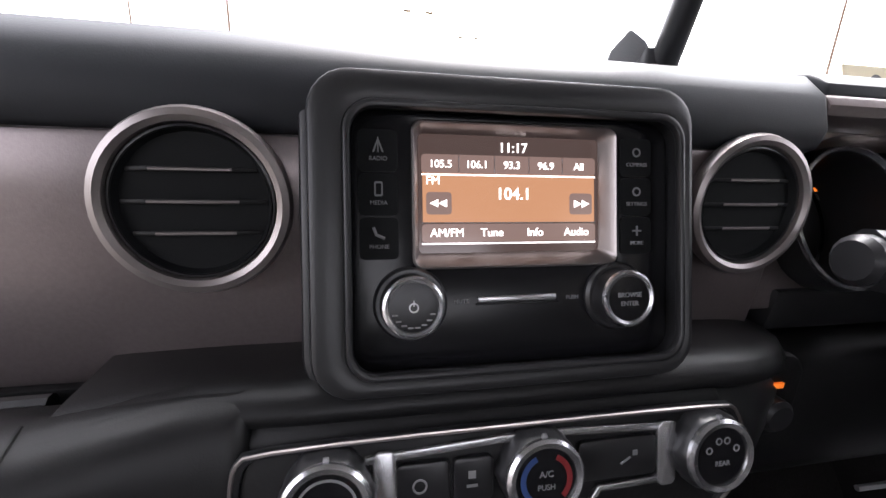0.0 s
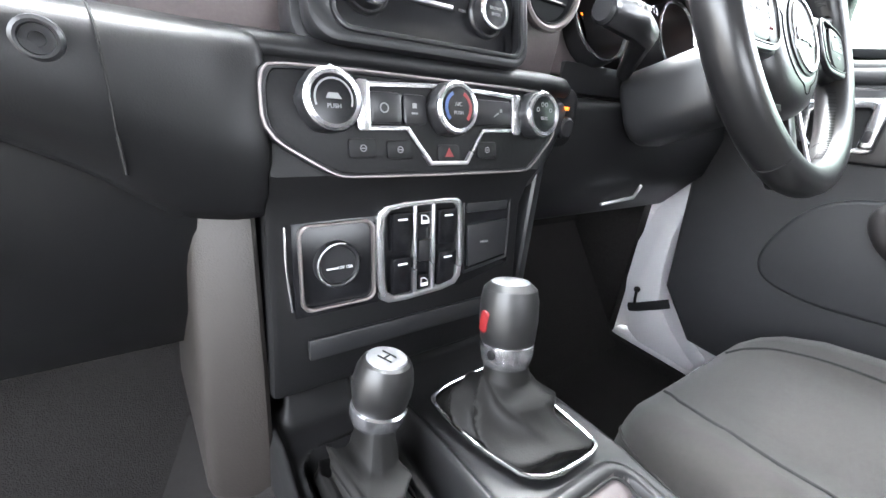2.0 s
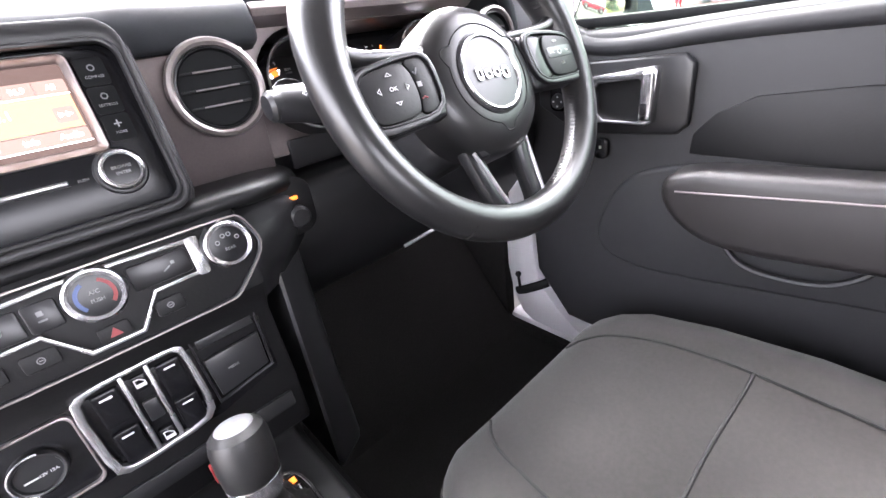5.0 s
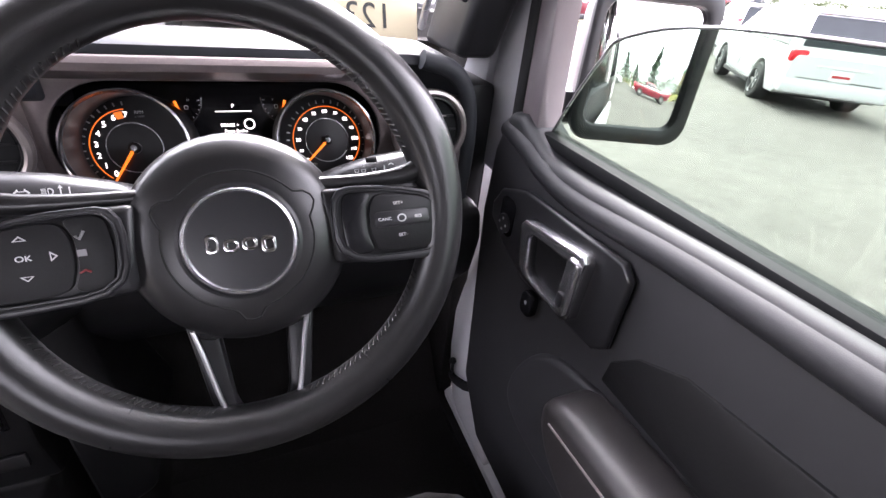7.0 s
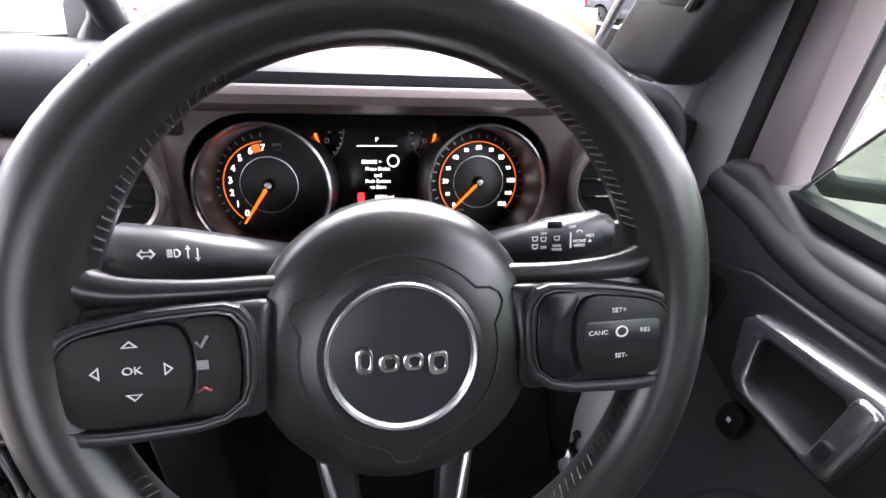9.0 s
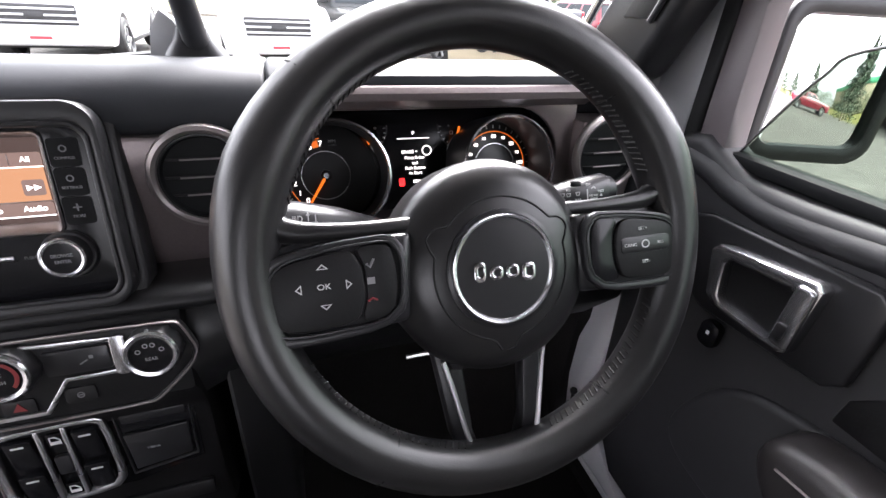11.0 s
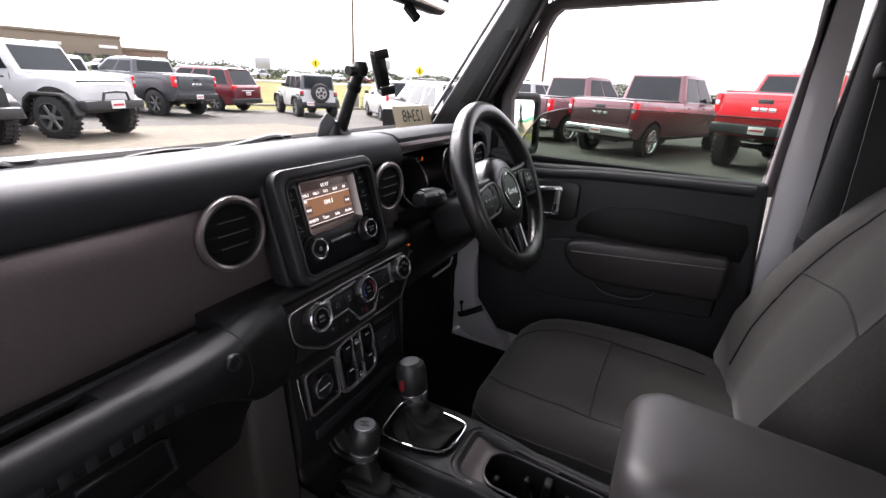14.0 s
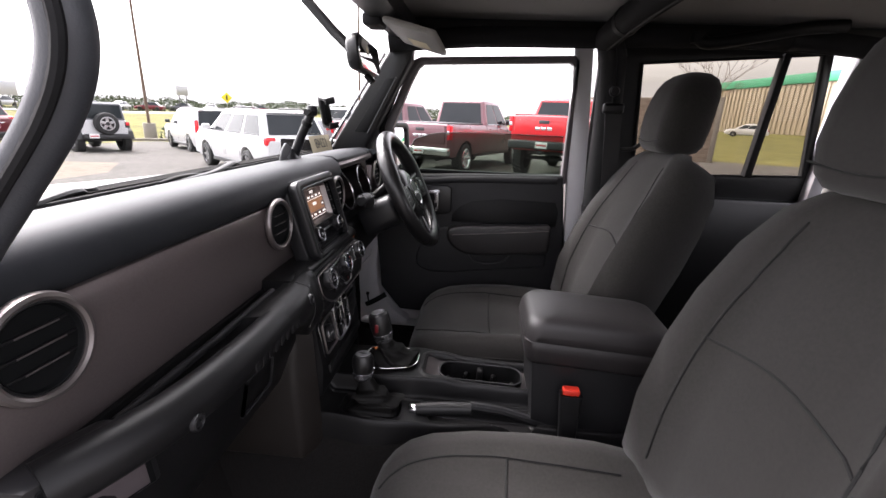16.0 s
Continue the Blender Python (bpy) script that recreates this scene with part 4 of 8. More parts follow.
# side keys with their legends
for s, rows in ((-1, ("RADIO", "MEDIA", "PHONE")), (1, ("COMPASS", "SETTINGS", "MORE"))):
    for i, t in enumerate(rows):
        x, y = -0.079 if s < 0 else 0.0765, 0.0475 - i * 0.0237
        key = part("key", prism(rrect(0.021, 0.0228, 0.003, 3, x, y), 0.0012, 0, z=0.0), BLACK, radio)
        if i == 2 and s > 0:
            part("icon", join(box(0.006, 0.001, 0.0004, 0, (x, y + 0.003, 0.0022)), box(0.001, 0.006, 0.0005, 0, (x, y + 0.003, 0.0023))), LEGENDIM, key)
        elif s > 0:
            part("icon", frame_prism(circle(0.0028, 16, x, y + 0.003), circle(0.0018, 16, x, y + 0.003), 0.0003, 0, 0.002), LEGENDIM, key)
        elif i == 0:
            part("icon", join(box(0.0007, 0.008, 0.0003, 0, (x, y + 0.003, 0.0022)), prism([(x - 0.003, y - 0.001), (x - 0.002, y - 0.001), (x + 0.0004, y + 0.006), (x - 0.0004, y + 0.006)], 0.0003, z=0.002), prism([(x + 0.003, y - 0.001), (x + 0.002, y - 0.001), (x - 0.0004, y + 0.006), (x + 0.0004, y + 0.006)], 0.0003, z=0.002)), LEGENDIM, key)
        elif i == 1:
            part("icon", frame_prism(rrect(0.0045, 0.008, 0.001, 3, x, y + 0.003), rrect(0.003, 0.006, 0.0006, 3, x, y + 0.003), 0.0003, 0, 0.002), LEGENDIM, key)
        else:
            part("icon", tube([(x - 0.003, y + 0.006, 0.0022), (x - 0.0015, y + 0.002, 0.0022), (x + 0.003, y, 0.0022)], 0.0008, 6), LEGENDIM, key)
        words(t, 0.0032, Matrix.Translation((x, y - 0.0045, 0.0022)), LEGENDIM, key)


def dial_knob(parent, m, r, depth, ring, name="knob"):
    k = part(name, moved(lathe([(r * 1.05, 0), (r * 1.05, depth * 0.35), (r, depth * 0.5), (r, depth * 0.94), (r * 0.93, depth), (r * 0.80, depth), (r * 0.78, depth - 0.001), (0, depth - 0.001)], 48), m), SATIN, parent)
    part("rim", moved(lathe([(r * 0.985, depth * 0.86), (r * 1.02, depth * 0.9), (r * 1.0, depth * 1.0), (r * 0.92, depth * 1.05), (r * 0.82, depth * 1.02), (r * 0.80, depth * 0.98)], 48), m), ring, k)
    part("cap", moved(lathe([(r * 0.80, depth * 0.98), (r * 0.5, depth * 1.0), (0, depth * 1.0)], 32), m), GLOSS, k)
    return k


for s in (-1, 1):
    m = Matrix.Translation((s * 0.0625, -0.036, -0.001))
    part("knob_seat", moved(lathe([(0.0205, 0), (0.0205, 0.003), (0.019, 0.005), (0, 0.005)], 32), m), SATIN, radio)
    k = dial_knob(radio, m, 0.0162, 0.016, SATINCHROME)
    if s < 0:
        part("power_mark", moved(join(frame_prism(circle(0.0026, 20), circle(0.0019, 20), 0.0003, 0, 0.0162), box(0.0007, 0.003, 0.0004, 0, (0, 0.0022, 0.0165))), m), LEGEND, k)
        for a in range(200, 341, 20):
            part("tick", moved(box(0.0028, 0.0008, 0.0003, 0, (0.0105 * math.cos(radians(a)), 0.0105 * math.sin(radians(a)), 0.0164)), m), LEGENDIM, k)
    else:
        words("BROWSE", 0.0038, m @ Matrix.Translation((0, 0.002, 0.0164)), LEGENDIM, k)
        words("ENTER", 0.0038, m @ Matrix.Translation((0, -0.003, 0.0164)), LEGENDIM, k)
slot = part("disc_slot", box(0.048, 0.0035, 0.002, 0.0008, (0, -0.0350, 0.0005)), SILVER, radio, "thin metal trim bar")
part("slot_gap", box(0.05, 0.0012, 0.002, 0, (0, -0.0377, 0.0002)), DARK, radio)
words("MUTE", 0.0034, Matrix.Translation((-0.0335, -0.0360, 0.0002)), LEGENDIM, radio)
words("PUSH", 0.0034, Matrix.Translation((0.0345, -0.0360, 0.0002)), LEGENDIM, radio)

# ==== climate panel ====
clim = thing("climate_control_panel", "black climate control panel with three knobs and silver trim", "control panel", face_at(0.003, -0.0240, 1.035, 14))
hexo = [(-0.157, 0.034), (-0.148, 0.043), (0.126, 0.043), (0.134, 0.038), (0.146, 0.004), (0.106, -0.034), (0.096, -0.038), (-0.098, -0.038), (-0.112, -0.034), (-0.158, -0.006)]
hexo = rounded(hexo, 2)
hexi = [(x * 0.965, y * 0.92) for x, y in hexo]
part("surround", frame_prism(hexo, hexi, 0.007, 0.002), SATIN, clim)
part("plate", prism(hexi, 0.006, 0.001, z=-0.001), DARK, clim)
# highlight along the panel edge, modelled as a thin bright tube
part("surround_edge", tube([(x * 0.99, y * 0.98, 0.0072) for x, y in hexo], 0.0011, 6, closed=True), RING, clim, "thin bright outline standing in for the edge highlight")


def strip(pts, w, h, z, mat, parent, name, label=""):
    """A flat strip of width w along a line of points."""
    L, R = [], []
    v = [Vector((*p, 0)) for p in pts]
    for i, p in enumerate(v):
        d = (v[min(i + 1, len(v) - 1)] - v[max(i - 1, 0)]).normalized()
        nrm = Vector((-d.y, d.x, 0)) * w / 2
        L.append((p + nrm).to_2d())
        R.append((p - nrm).to_2d())
    return part(name, prism(L + R[::-1], h, 0.0006, z=z), mat, parent, label)


strip([(-0.092, 0.032), (-0.02, 0.036), (0.02, 0.036), (0.088, 0.033)], 0.004, 0.004, 0.005, SILVER, clim, "trim_line", "satin silver trim line")
strip([(-0.086, 0.0), (-0.043, 0.001), (-0.020, -0.0275), (0.019, -0.0275), (0.039, 0.001), (0.080, 0.002)], 0.004, 0.004, 0.005, SILVER, clim, "trim_line", "satin silver trim line with a centre notch")
for s in (-1, 1):
    part("trim_end", prism(rrect(0.012, 0.038, 0.004, 4, s * 0.082, 0.017), 0.0045, 0.001, z=0.005), SILVER, clim)
for x0, x1, y0, y1 in ((-0.076, -0.048, 0.004, 0.028), (-0.046, -0.024, 0.004, 0.028), (0.026, 0.075, 0.006, 0.029)):
    part("key", prism(rrect(x1 - x0, y1 - y0, 0.003, 3, (x0 + x1) / 2, (y0 + y1) / 2), 0.004, 0.001, z=0.005), SATIN, clim)
for x, y in ((-0.083, -0.015), (-0.05, -0.016), (0.0, -0.019), (0.045, -0.016)):
    k = part("button", prism(rrect(0.024, 0.015, 0.003, 3, x, y), 0.002, 0.0008, z=0.005), DARK, clim)
    if x == 0.0:
        part("hazard_mark", prism([(x - 0.005, y - 0.003), (x + 0.005, y - 0.003), (x, y + 0.005)], 0.0004, z=0.0071), DKRED, k, "red hazard triangle")
    else:
        part("icon", join(frame_prism(circle(0.0028, 16, x, y), circle(0.0021, 16, x, y), 0.0004, 0, 0.0071), box(0.003, 0.0008, 0.0004, 0, (x, y, 0.0073))), LEGENDIM, k)
part("icon", frame_prism(circle(0.004, 16, -0.064, 0.016), circle(0.003, 16, -0.064, 0.016), 0.0004, 0, 0.0091), LEGENDIM, clim)
part("icon", join(box(0.004, 0.004, 0.0004, 0, (-0.036, 0.019, 0.0093)), box(0.006, 0.0015, 0.0004, 0, (-0.036, 0.013, 0.0093))), LEGENDIM, clim)
part("icon", join(moved(box(0.007, 0.0012, 0.0004), pose(0.055, 0.016, 0.0093, 0, 0, 30)), box(0.003, 0.003, 0.0004, 0, (0.061, 0.02, 0.0093))), LEGENDIM, clim)
for i, x in enumerate((-0.110, 0.001, 0.109)):
    m = Matrix.Translation((x, 0.018, 0.004)) @ Matrix.Diagonal((1, 1, 0.66, 1))
    wob = lambda a: 1.0 + 0.045 * (math.cos(6 * a) > 0.35)
    k = part("climate_knob", moved(lathe([(0.0225, 0), (0.0225, 0.014), (0.0205, 0.022), (0.0195, 0.024)], 60, wob), m), SATIN, clim)
    part("rim", moved(lathe([(0.0216, 0.0215), (0.0217, 0.0252), (0.0200, 0.0275), (0.0172, 0.0264), (0.0168, 0.024)], 48), m), SATINCHROME, k)
    part("cap", moved(lathe([(0.0170, 0.0245), (0.010, 0.0253), (0, 0.0253)], 32), m), GLOSS, k)
    part("pointer", moved(box(0.003, 0.004, 0.003, 0.0008, (0, 0.0215, 0.021)), m), LEGENDIM, k)
    if i == 1:
        part("cold_arc", moved(prism(arc(0, 0, 0.0145, 115, 225, 12) + arc(0, 0, 0.0115, 225, 115, 12), 0.0004, z=0.0255), m), DIMBLUE, k)
        part("hot_arc", moved(prism(arc(0, 0, 0.0145, -45, 65, 12) + arc(0, 0, 0.0115, 65, -45, 12), 0.0004, z=0.0255), m), DKRED, k)
        words("A/C", 0.0048, m @ Matrix.Translation((0, 0.003, 0.0256)), LEGENDIM, k)
        words("PUSH", 0.0042, m @ Matrix.Translation((0, -0.004, 0.0256)), LEGENDIM, k)
    elif i == 0:
        part("fan_scale", moved(prism(arc(0, 0, 0.0145, -20, 200, 20) + arc(0, 0, 0.0132, 200, -20, 20), 0.0004, z=0.0255), m), LEGENDIM, k)
        part("recirculation_mark", moved(prism([(-0.006, 0.0), (-0.004, 0.004), (0.003, 0.004), (0.006, 0.0)], 0.0004, z=0.0256), m), LEGENDIM, k)
        words("PUSH", 0.0045, m @ Matrix.Translation((0, -0.005, 0.0256)), LEGENDIM, k)
    else:
        for a in (30, 75, 105, 150):
            part("mode_mark", moved(frame_prism(circle(0.0022, 12, 0.0105 * math.cos(radians(a)), 0.0105 * math.sin(radians(a)) - 0.001), circle(0.0014, 12, 0.0105 * math.cos(radians(a)), 0.0105 * math.sin(radians(a)) - 0.001), 0.0004, 0, 0.0255), m), LEGENDIM, k)
        words("REAR", 0.0042, m @ Matrix.Translation((0, -0.004, 0.0256)), LEGENDIM, k)

# ==== switch panel below ====
swp = thing("switch_panel", "black lower switch panel with silver-framed window switches", "switch panel", face_at(0, -0.0125, 0.918, 9))
part("plate", prism([(-0.130, -0.045), (-0.130, 0.038), (-0.06, 0.040), (-0.05, 0.050), (0.120, 0.054), (0.118, -0.030), (0.05, -0.046)], 0.004, 0.001), GLOSS, swp)
po = rrect(0.0695, 0.0770, 0.009, 5, -0.0905, -0.0015)
part("pod_rim", frame_prism(po, [(-0.0905 + (x + 0.0905) * 0.93, -0.0015 + (y + 0.0015) * 0.93) for x, y in po], 0.006, 0.0015, 0.003), RING, swp, "thin silver trim round the power socket")
part("pod_edge", tube(spline([(-0.1345, 0.036, 0.003), (-0.1350, 0.0, 0.004), (-0.1320, -0.038, 0.003)], 5), 0.0011, 6), SATINCHROME, swp)
part("pod_rim", frame_prism([(0.047, 0.050), (0.117, 0.050), (0.114, -0.024), (0.050, -0.034)], [(0.049, 0.047), (0.115, 0.047), (0.112, -0.022), (0.052, -0.031)], 0.004, 0.001, 0.003), SATIN, swp)
sock = part("socket_cap", moved(lathe([(0.0205, 0), (0.0205, 0.006), (0.0185, 0.009), (0.0170, 0.0085), (0.0160, 0.006), (0, 0.006)], 40), Matrix.Translation((-0.0925, 0.0, 0.004))), SATIN, swp)
part("cap_rim", moved(prism(arc(0, 0, 0.0203, 70, 250, 24) + arc(0, 0, 0.0185, 250, 70, 24), 0.002, 0.0006, z=0.0080), Matrix.Translation((-0.0925, 0, 0.004))), SILVER, sock)
part("plug_mark", box(0.010, 0.0015, 0.0004, 0, (-0.0985, -0.003, 0.0105)), LEGEND, sock)
words("12V 15A", 0.0040, Matrix.Translation((-0.0865, -0.003, 0.0105)), LEGEND, sock)
wo = [(-0.056, 0.040), (-0.044, 0.050), (0.034, 0.052), (0.044, 0.046), (0.046, -0.030), (0.034, -0.044), (-0.040, -0.048), (-0.054, -0.040)]
wo = rounded(wo, 1)
part("window_bezel", frame_prism(wo, [(x * 0.86, y * 0.88 + 0.0005) for x, y in wo], 0.008, 0.002, 0.003), SILVER, swp, "satin silver bezel round the window switches")
for x in (-0.0125, 0.009):
    part("bezel_bar", box(0.0045, 0.09, 0.006, 0.0015, (x - 0.001, 0.001, 0.0075)), SILVER, swp)
for x in (-0.029, 0.0245):
    for y in (0.022, -0.021):
        k = part("window_switch", moved(prism(rrect(0.022, 0.038, 0.003), 0.007, 0.002), pose(x, y, 0.004, 6, 0, 0)), GLOSS, swp)
        part("switch_mark", box(0.010, 0.0018, 0.0008, 0, (x, y + 0.012, 0.0122)), LEGEND, k)
part("lock_key", prism(rrect(0.013, 0.022, 0.002, 3, -0.002, 0.0), 0.005, 0.001, z=0.004), SATIN, swp)
for y in (0.031, -0.033):
    k = part("window_icon_key", prism(rrect(0.014, 0.016, 0.002, 3, -0.002, y), 0.004, 0.001, z=0.004), GLOSS, swp)
    part("icon", frame_prism([(-0.006, y - 0.004), (0.003, y - 0.004), (0.003, y + 0.001), (-0.001, y + 0.005), (-0.006, y + 0.005)], [(-0.005, y - 0.0005), (0.002, y - 0.0005), (0.002, y + 0.001), (-0.0014, y + 0.004), (-0.005, y + 0.004)], 0.0004, 0, 0.0083), LEGEND, k)
part("port_cover", prism([(0.052, 0.020), (0.111, 0.022), (0.109, -0.018), (0.055, -0.026)], 0.005, 0.0015, z=0.004), SATIN, swp)
part("port_trim", tube([(0.050, 0.0515, 0.006), (0.056, 0.0475, 0.007), (0.115, 0.0475, 0.006)], 0.0012, 6), SATINCHROME, swp)
part("port_slot", box(0.058, 0.010, 0.003, 0.001, (0.082, 0.038, 0.005)), SATIN, swp)
words("MEDIA", 0.004, Matrix.Translation((0.076, -0.0, 0.0095)), LEGENDIM, swp)
part("storage_lip", box(0.24, 0.02, 0.006, 0.002, (0.0, -0.078, 0.002)), PLASTIC, swp)

# ==== instruments ====
clus = thing("instrument_cluster", "two round gauges with orange needles and a lit centre display", "instrument cluster", face_at(0.390, 0.120, 1.156, 20))
part("surround_panel", moved(frame_prism(rrect(0.366, 0.154, 0.008, 8, 0.004, 0.0), rrect(0.330, 0.122, 0.0605, 8), 0.008, 0.0025), Matrix.Translation((0, 0.002, 0.052)) @ Matrix.Rotation(radians(14), 4, "X")), BRONZE, clus, "satin warm-grey panel round the gauges")
part("mask", moved(prism(rrect(0.34, 0.125, 0.03, 6, 0, 0.012), 0.004, 0.001, z=-0.006), Matrix()), GLOSS, clus)
mid = part("centre_display", prism([(-0.046, 0.052), (0.046, 0.052), (0.036, -0.04), (-0.036, -0.04)], 0.003, 0.001, z=0.004), GLOSS, clus)
for i, (t, sz) in enumerate((("P", 0.006), ("BRAKE +", 0.0052), ("Press Brake", 0.0052), ("and", 0.0052), ("Push Button", 0.0052), ("to Start", 0.0052))):
    words(t, sz, Matrix.Translation(((-0.006 if i == 1 else 0), (0.040, 0.018, 0.011, 0.0045, -0.0015, -0.0075)[i], 0.0075)), GLOW, mid)
part("display_rule", box(0.040, 0.0008, 0.0004, 0, (0, 0.034, 0.0075)), GLOW, mid)
part("start_button_icon", frame_prism(circle(0.0062, 20, 0.016, 0.019), circle(0.005, 20, 0.016, 0.019), 0.0004, 0, 0.0072), GLOW, mid)
part("brake_light", prism(rrect(0.007, 0.010, 0.002, 3, -0.018, -0.018), 0.0006, z=0.0072), REDGLOW, mid, "red warning light")
words("88766 mi", 0.0052, Matrix.Translation((0.006, -0.018, 0.0075)), GLOW, mid, "odometer")
for s in (-1, 1):
    sub = part("small_gauge", tube(spline([(s * 0.032, 0.050, 0.0078), (s * 0.034, 0.0385, 0.0078), (s * 0.040, 0.0275, 0.0078), (s * 0.0486, 0.021, 0.0078), (s * 0.0535, 0.0265, 0.0078)], 4), 0.0007, 6), SILVER, clus)
    part("needle", tube([(s * 0.060, 0.046, 0.0085), (s * 0.0545, 0.029, 0.0085)], [0.0016, 0.0011], 6), NEEDLE, sub)
    for j in range(6):
        a = radians(8 - 15 * j)
        part("tick", moved(box(0.0026 if j % 5 == 0 else 0.0016, 0.0008, 0.0004), pose(s * (0.0565 - 0.0215 * math.cos(a)), 0.044 + 0.0205 * math.sin(a), 0.0080, 0, 0, s * -math.degrees(a))), LEGEND, sub)
    words("H" if s < 0 else "F", 0.0040, Matrix.Translation((s * 0.046, 0.047, 0.0080)), LEGEND, sub)
    part("icon", frame_prism(rrect(0.0042, 0.0045, 0.001, 3, s * 0.049, 0.039), rrect(0.0028, 0.0030, 0.0006, 3, s * 0.049, 0.039), 0.0004, 0, 0.0078), LEGEND, sub)


def gauge(x, labels, a0, a1, needle_a, n_ticks):
    g = thing("gauge", "round black gauge with white figures and orange needle", "gauge", face_at(0.390 + x, 0.114, 1.154, 20), group="gauges")
    part("dial", lathe([(0.059, -0.0), (0.056, 0.001), (0, 0.001)], 48), DIAL, g)
    part("hood_ring", moved(lathe([(0.0600, -0.002), (0.0585, 0.055), (0.0570, 0.064), (0.0535, 0.062), (0.0565, 0.0)], 56), Matrix.Translation((-x * 0.07, 0.0, 0))), PLASTIC, g)
    part("chrome_ring", moved(lathe([(0.0572, 0.0615), (0.0570, 0.066), (0.0550, 0.067), (0.0538, 0.063)], 56), Matrix.Translation((-x * 0.07, 0, 0))), SATINCHROME, g)
    part("inner_ring", frame_prism(circle(0.0280, 48), circle(0.0270, 48), 0.0012, 0, 0.001), SILVER, g)
    part("orange_arc", prism(arc(0, 0, 0.0430, a0, a1, 40) + arc(0, 0, 0.0420, a1, a0, 40), 0.0006, z=0.001), ORANGE, g)
    for i in range(n_ticks + 1):
        a = radians(a0 + (a1 - a0) * i / n_ticks)
        part("tick", moved(box(0.0040, 0.0015, 0.0005), Matrix.Translation((0.0485 * math.cos(a), 0.0485 * math.sin(a), 0.0015)) @ Matrix.Rotation(a, 4, "Z")), LEGEND, g)
    for i, t in enumerate(labels):
        a = radians(a0 + (a1 - a0) * i / (len(labels) - 1))
        words(t, 0.0086 if len(labels) < 10 else (0.0064 if i % 2 == 0 else 0.0052), Matrix.Translation((0.0362 * math.cos(a), 0.0362 * math.sin(a), 0.0016)), GLOW, g, "figure")
    a = radians(needle_a)
    part("needle", tube([(0, 0, 0.006), (0.045 * math.cos(a), 0.045 * math.sin(a), 0.006)], [0.0019, 0.001], 8), NEEDLE, g, "glowing orange needle")
    part("needle_hub", lathe([(0.0065, 0.001), (0.0062, 0.006), (0.004, 0.0078), (0, 0.008)], 20), SATIN, g)
    part("hub_cap", lathe([(0.0034, 0.0078), (0.0032, 0.0092), (0, 0.0094)], 16), SILVER, g)
    return g


gl_ = gauge(-0.107, ["0", "1", "2", "3", "4", "5", "6", "7"], 230, 95, 236, 14)
part("red_zone", prism(arc(0, 0, 0.0405, 110, 99, 8) + arc(0, 0, 0.033, 99, 110, 8), 0.0008, z=0.0012), ORANGE, gl_)
words("RPM", 0.0046, Matrix.Translation((0.010, 0.0385, 0.0015)), LEGEND, gl_)
words("x 1000", 0.0034, Matrix.Translation((0.010, 0.0340, 0.0015)), LEGENDIM, gl_)
gr_ = gauge(0.107, ["0", "10", "20", "30", "40", "50", "60", "70", "80", "90", "100", "110", "120"], 222, -42, 224, 24)
words("MPH", 0.004, Matrix.Translation((-0.020, -0.030, 0.0015)), LEGEND, gr_)


# ==== steering ====
SWM = face_at(0.389, -0.121, 1.174, 26)
sw = thing("steering_wheel", "black leather steering wheel with a chrome-ringed hub badge", "steering wheel", SWM)
R0 = 0.1745


def rim_half(a):
    """Half thickness of the rim: thumb grips above the spokes."""
    return 0.0200 + 0.0006 * math.sin(a) + 0.0032 * sum(math.exp(-(((math.degrees(a) - c + 180) % 360 - 180) / 17.0) ** 2) for c in (24, 156))


rim_pts, rim_rad = [], []
for i in range(72):
    a = 2 * math.pi * i / 72
    rim_pts.append((R0 * math.cos(a), R0 * 0.985 * math.sin(a), 0.0))
    rim_rad.append(rim_half(a))
part("rim", tube(rim_pts, rim_rad, 16, closed=True, flat=1.05), WHEEL, sw, "black stitched leather rim")
for d in (46, 134, 236, 304):
    c = Vector((R0 * math.cos(radians(d)), R0 * 0.985 * math.sin(radians(d)), 0))
    h = rim_half(radians(d)) + 0.0004
    part("rim_seam", moved(lathe([(h - 0.001, -0.0010), (h, -0.0006), (h, 0.0006), (h - 0.001, 0.0010)], 24), Matrix.Translation(c) @ Matrix.Rotation(radians(d), 4, "Z") @ Matrix.Rotation(radians(90), 4, "X")), SEAM, sw)
# whip stitching round the inner side of the rim
stitch = []
for i in range(180):
    d = 360 * i / 180
    if not (18 < d < 62 or 118 < d < 162 or 202 < d < 258 or 282 < d < 338):
        continue
    a, b = radians(d), radians(d + 1.1)
    w = rim_half(a) - 0.0003
    ends = []
    for ang, lift in ((a, 0.34), (b, -0.05)):
        r_in = w * math.cos(lift)
        ends.append(((R0 - r_in) * math.cos(ang), (R0 * 0.985 - r_in) * math.sin(ang), w * math.sin(lift) * 1.05))
    stitch.append(tube(ends, 0.0011, 5))
tagged(part("stitching", join(*stitch), THREAD, sw), kind="stuff")
HO = Matrix.Translation((0.003, -0.0135, 0))
hub_shape = lathe([(0.085, -0.045), (0.085, -0.014), (0.083, -0.006), (0.077, 0.003), (0.064, 0.010), (0.045, 0.013), (0, 0.0135)], 48)
hub = part("hub", moved(hub_shape.copy(), HO), WHEEL, sw, "padded airbag cover")
part("hub_lower", moved(prism([(-0.05, -0.06), (0.05, -0.06), (0.040, -0.094), (-0.040, -0.094)], 0.03, 0.008, z=-0.034), Matrix()), SATIN, sw)
part("badge_recess", moved(lathe([(0.0450, 0.0105), (0.0450, 0.0145), (0.0422, 0.0155), (0.0412, 0.0138)], 48), HO), SATIN, hub)
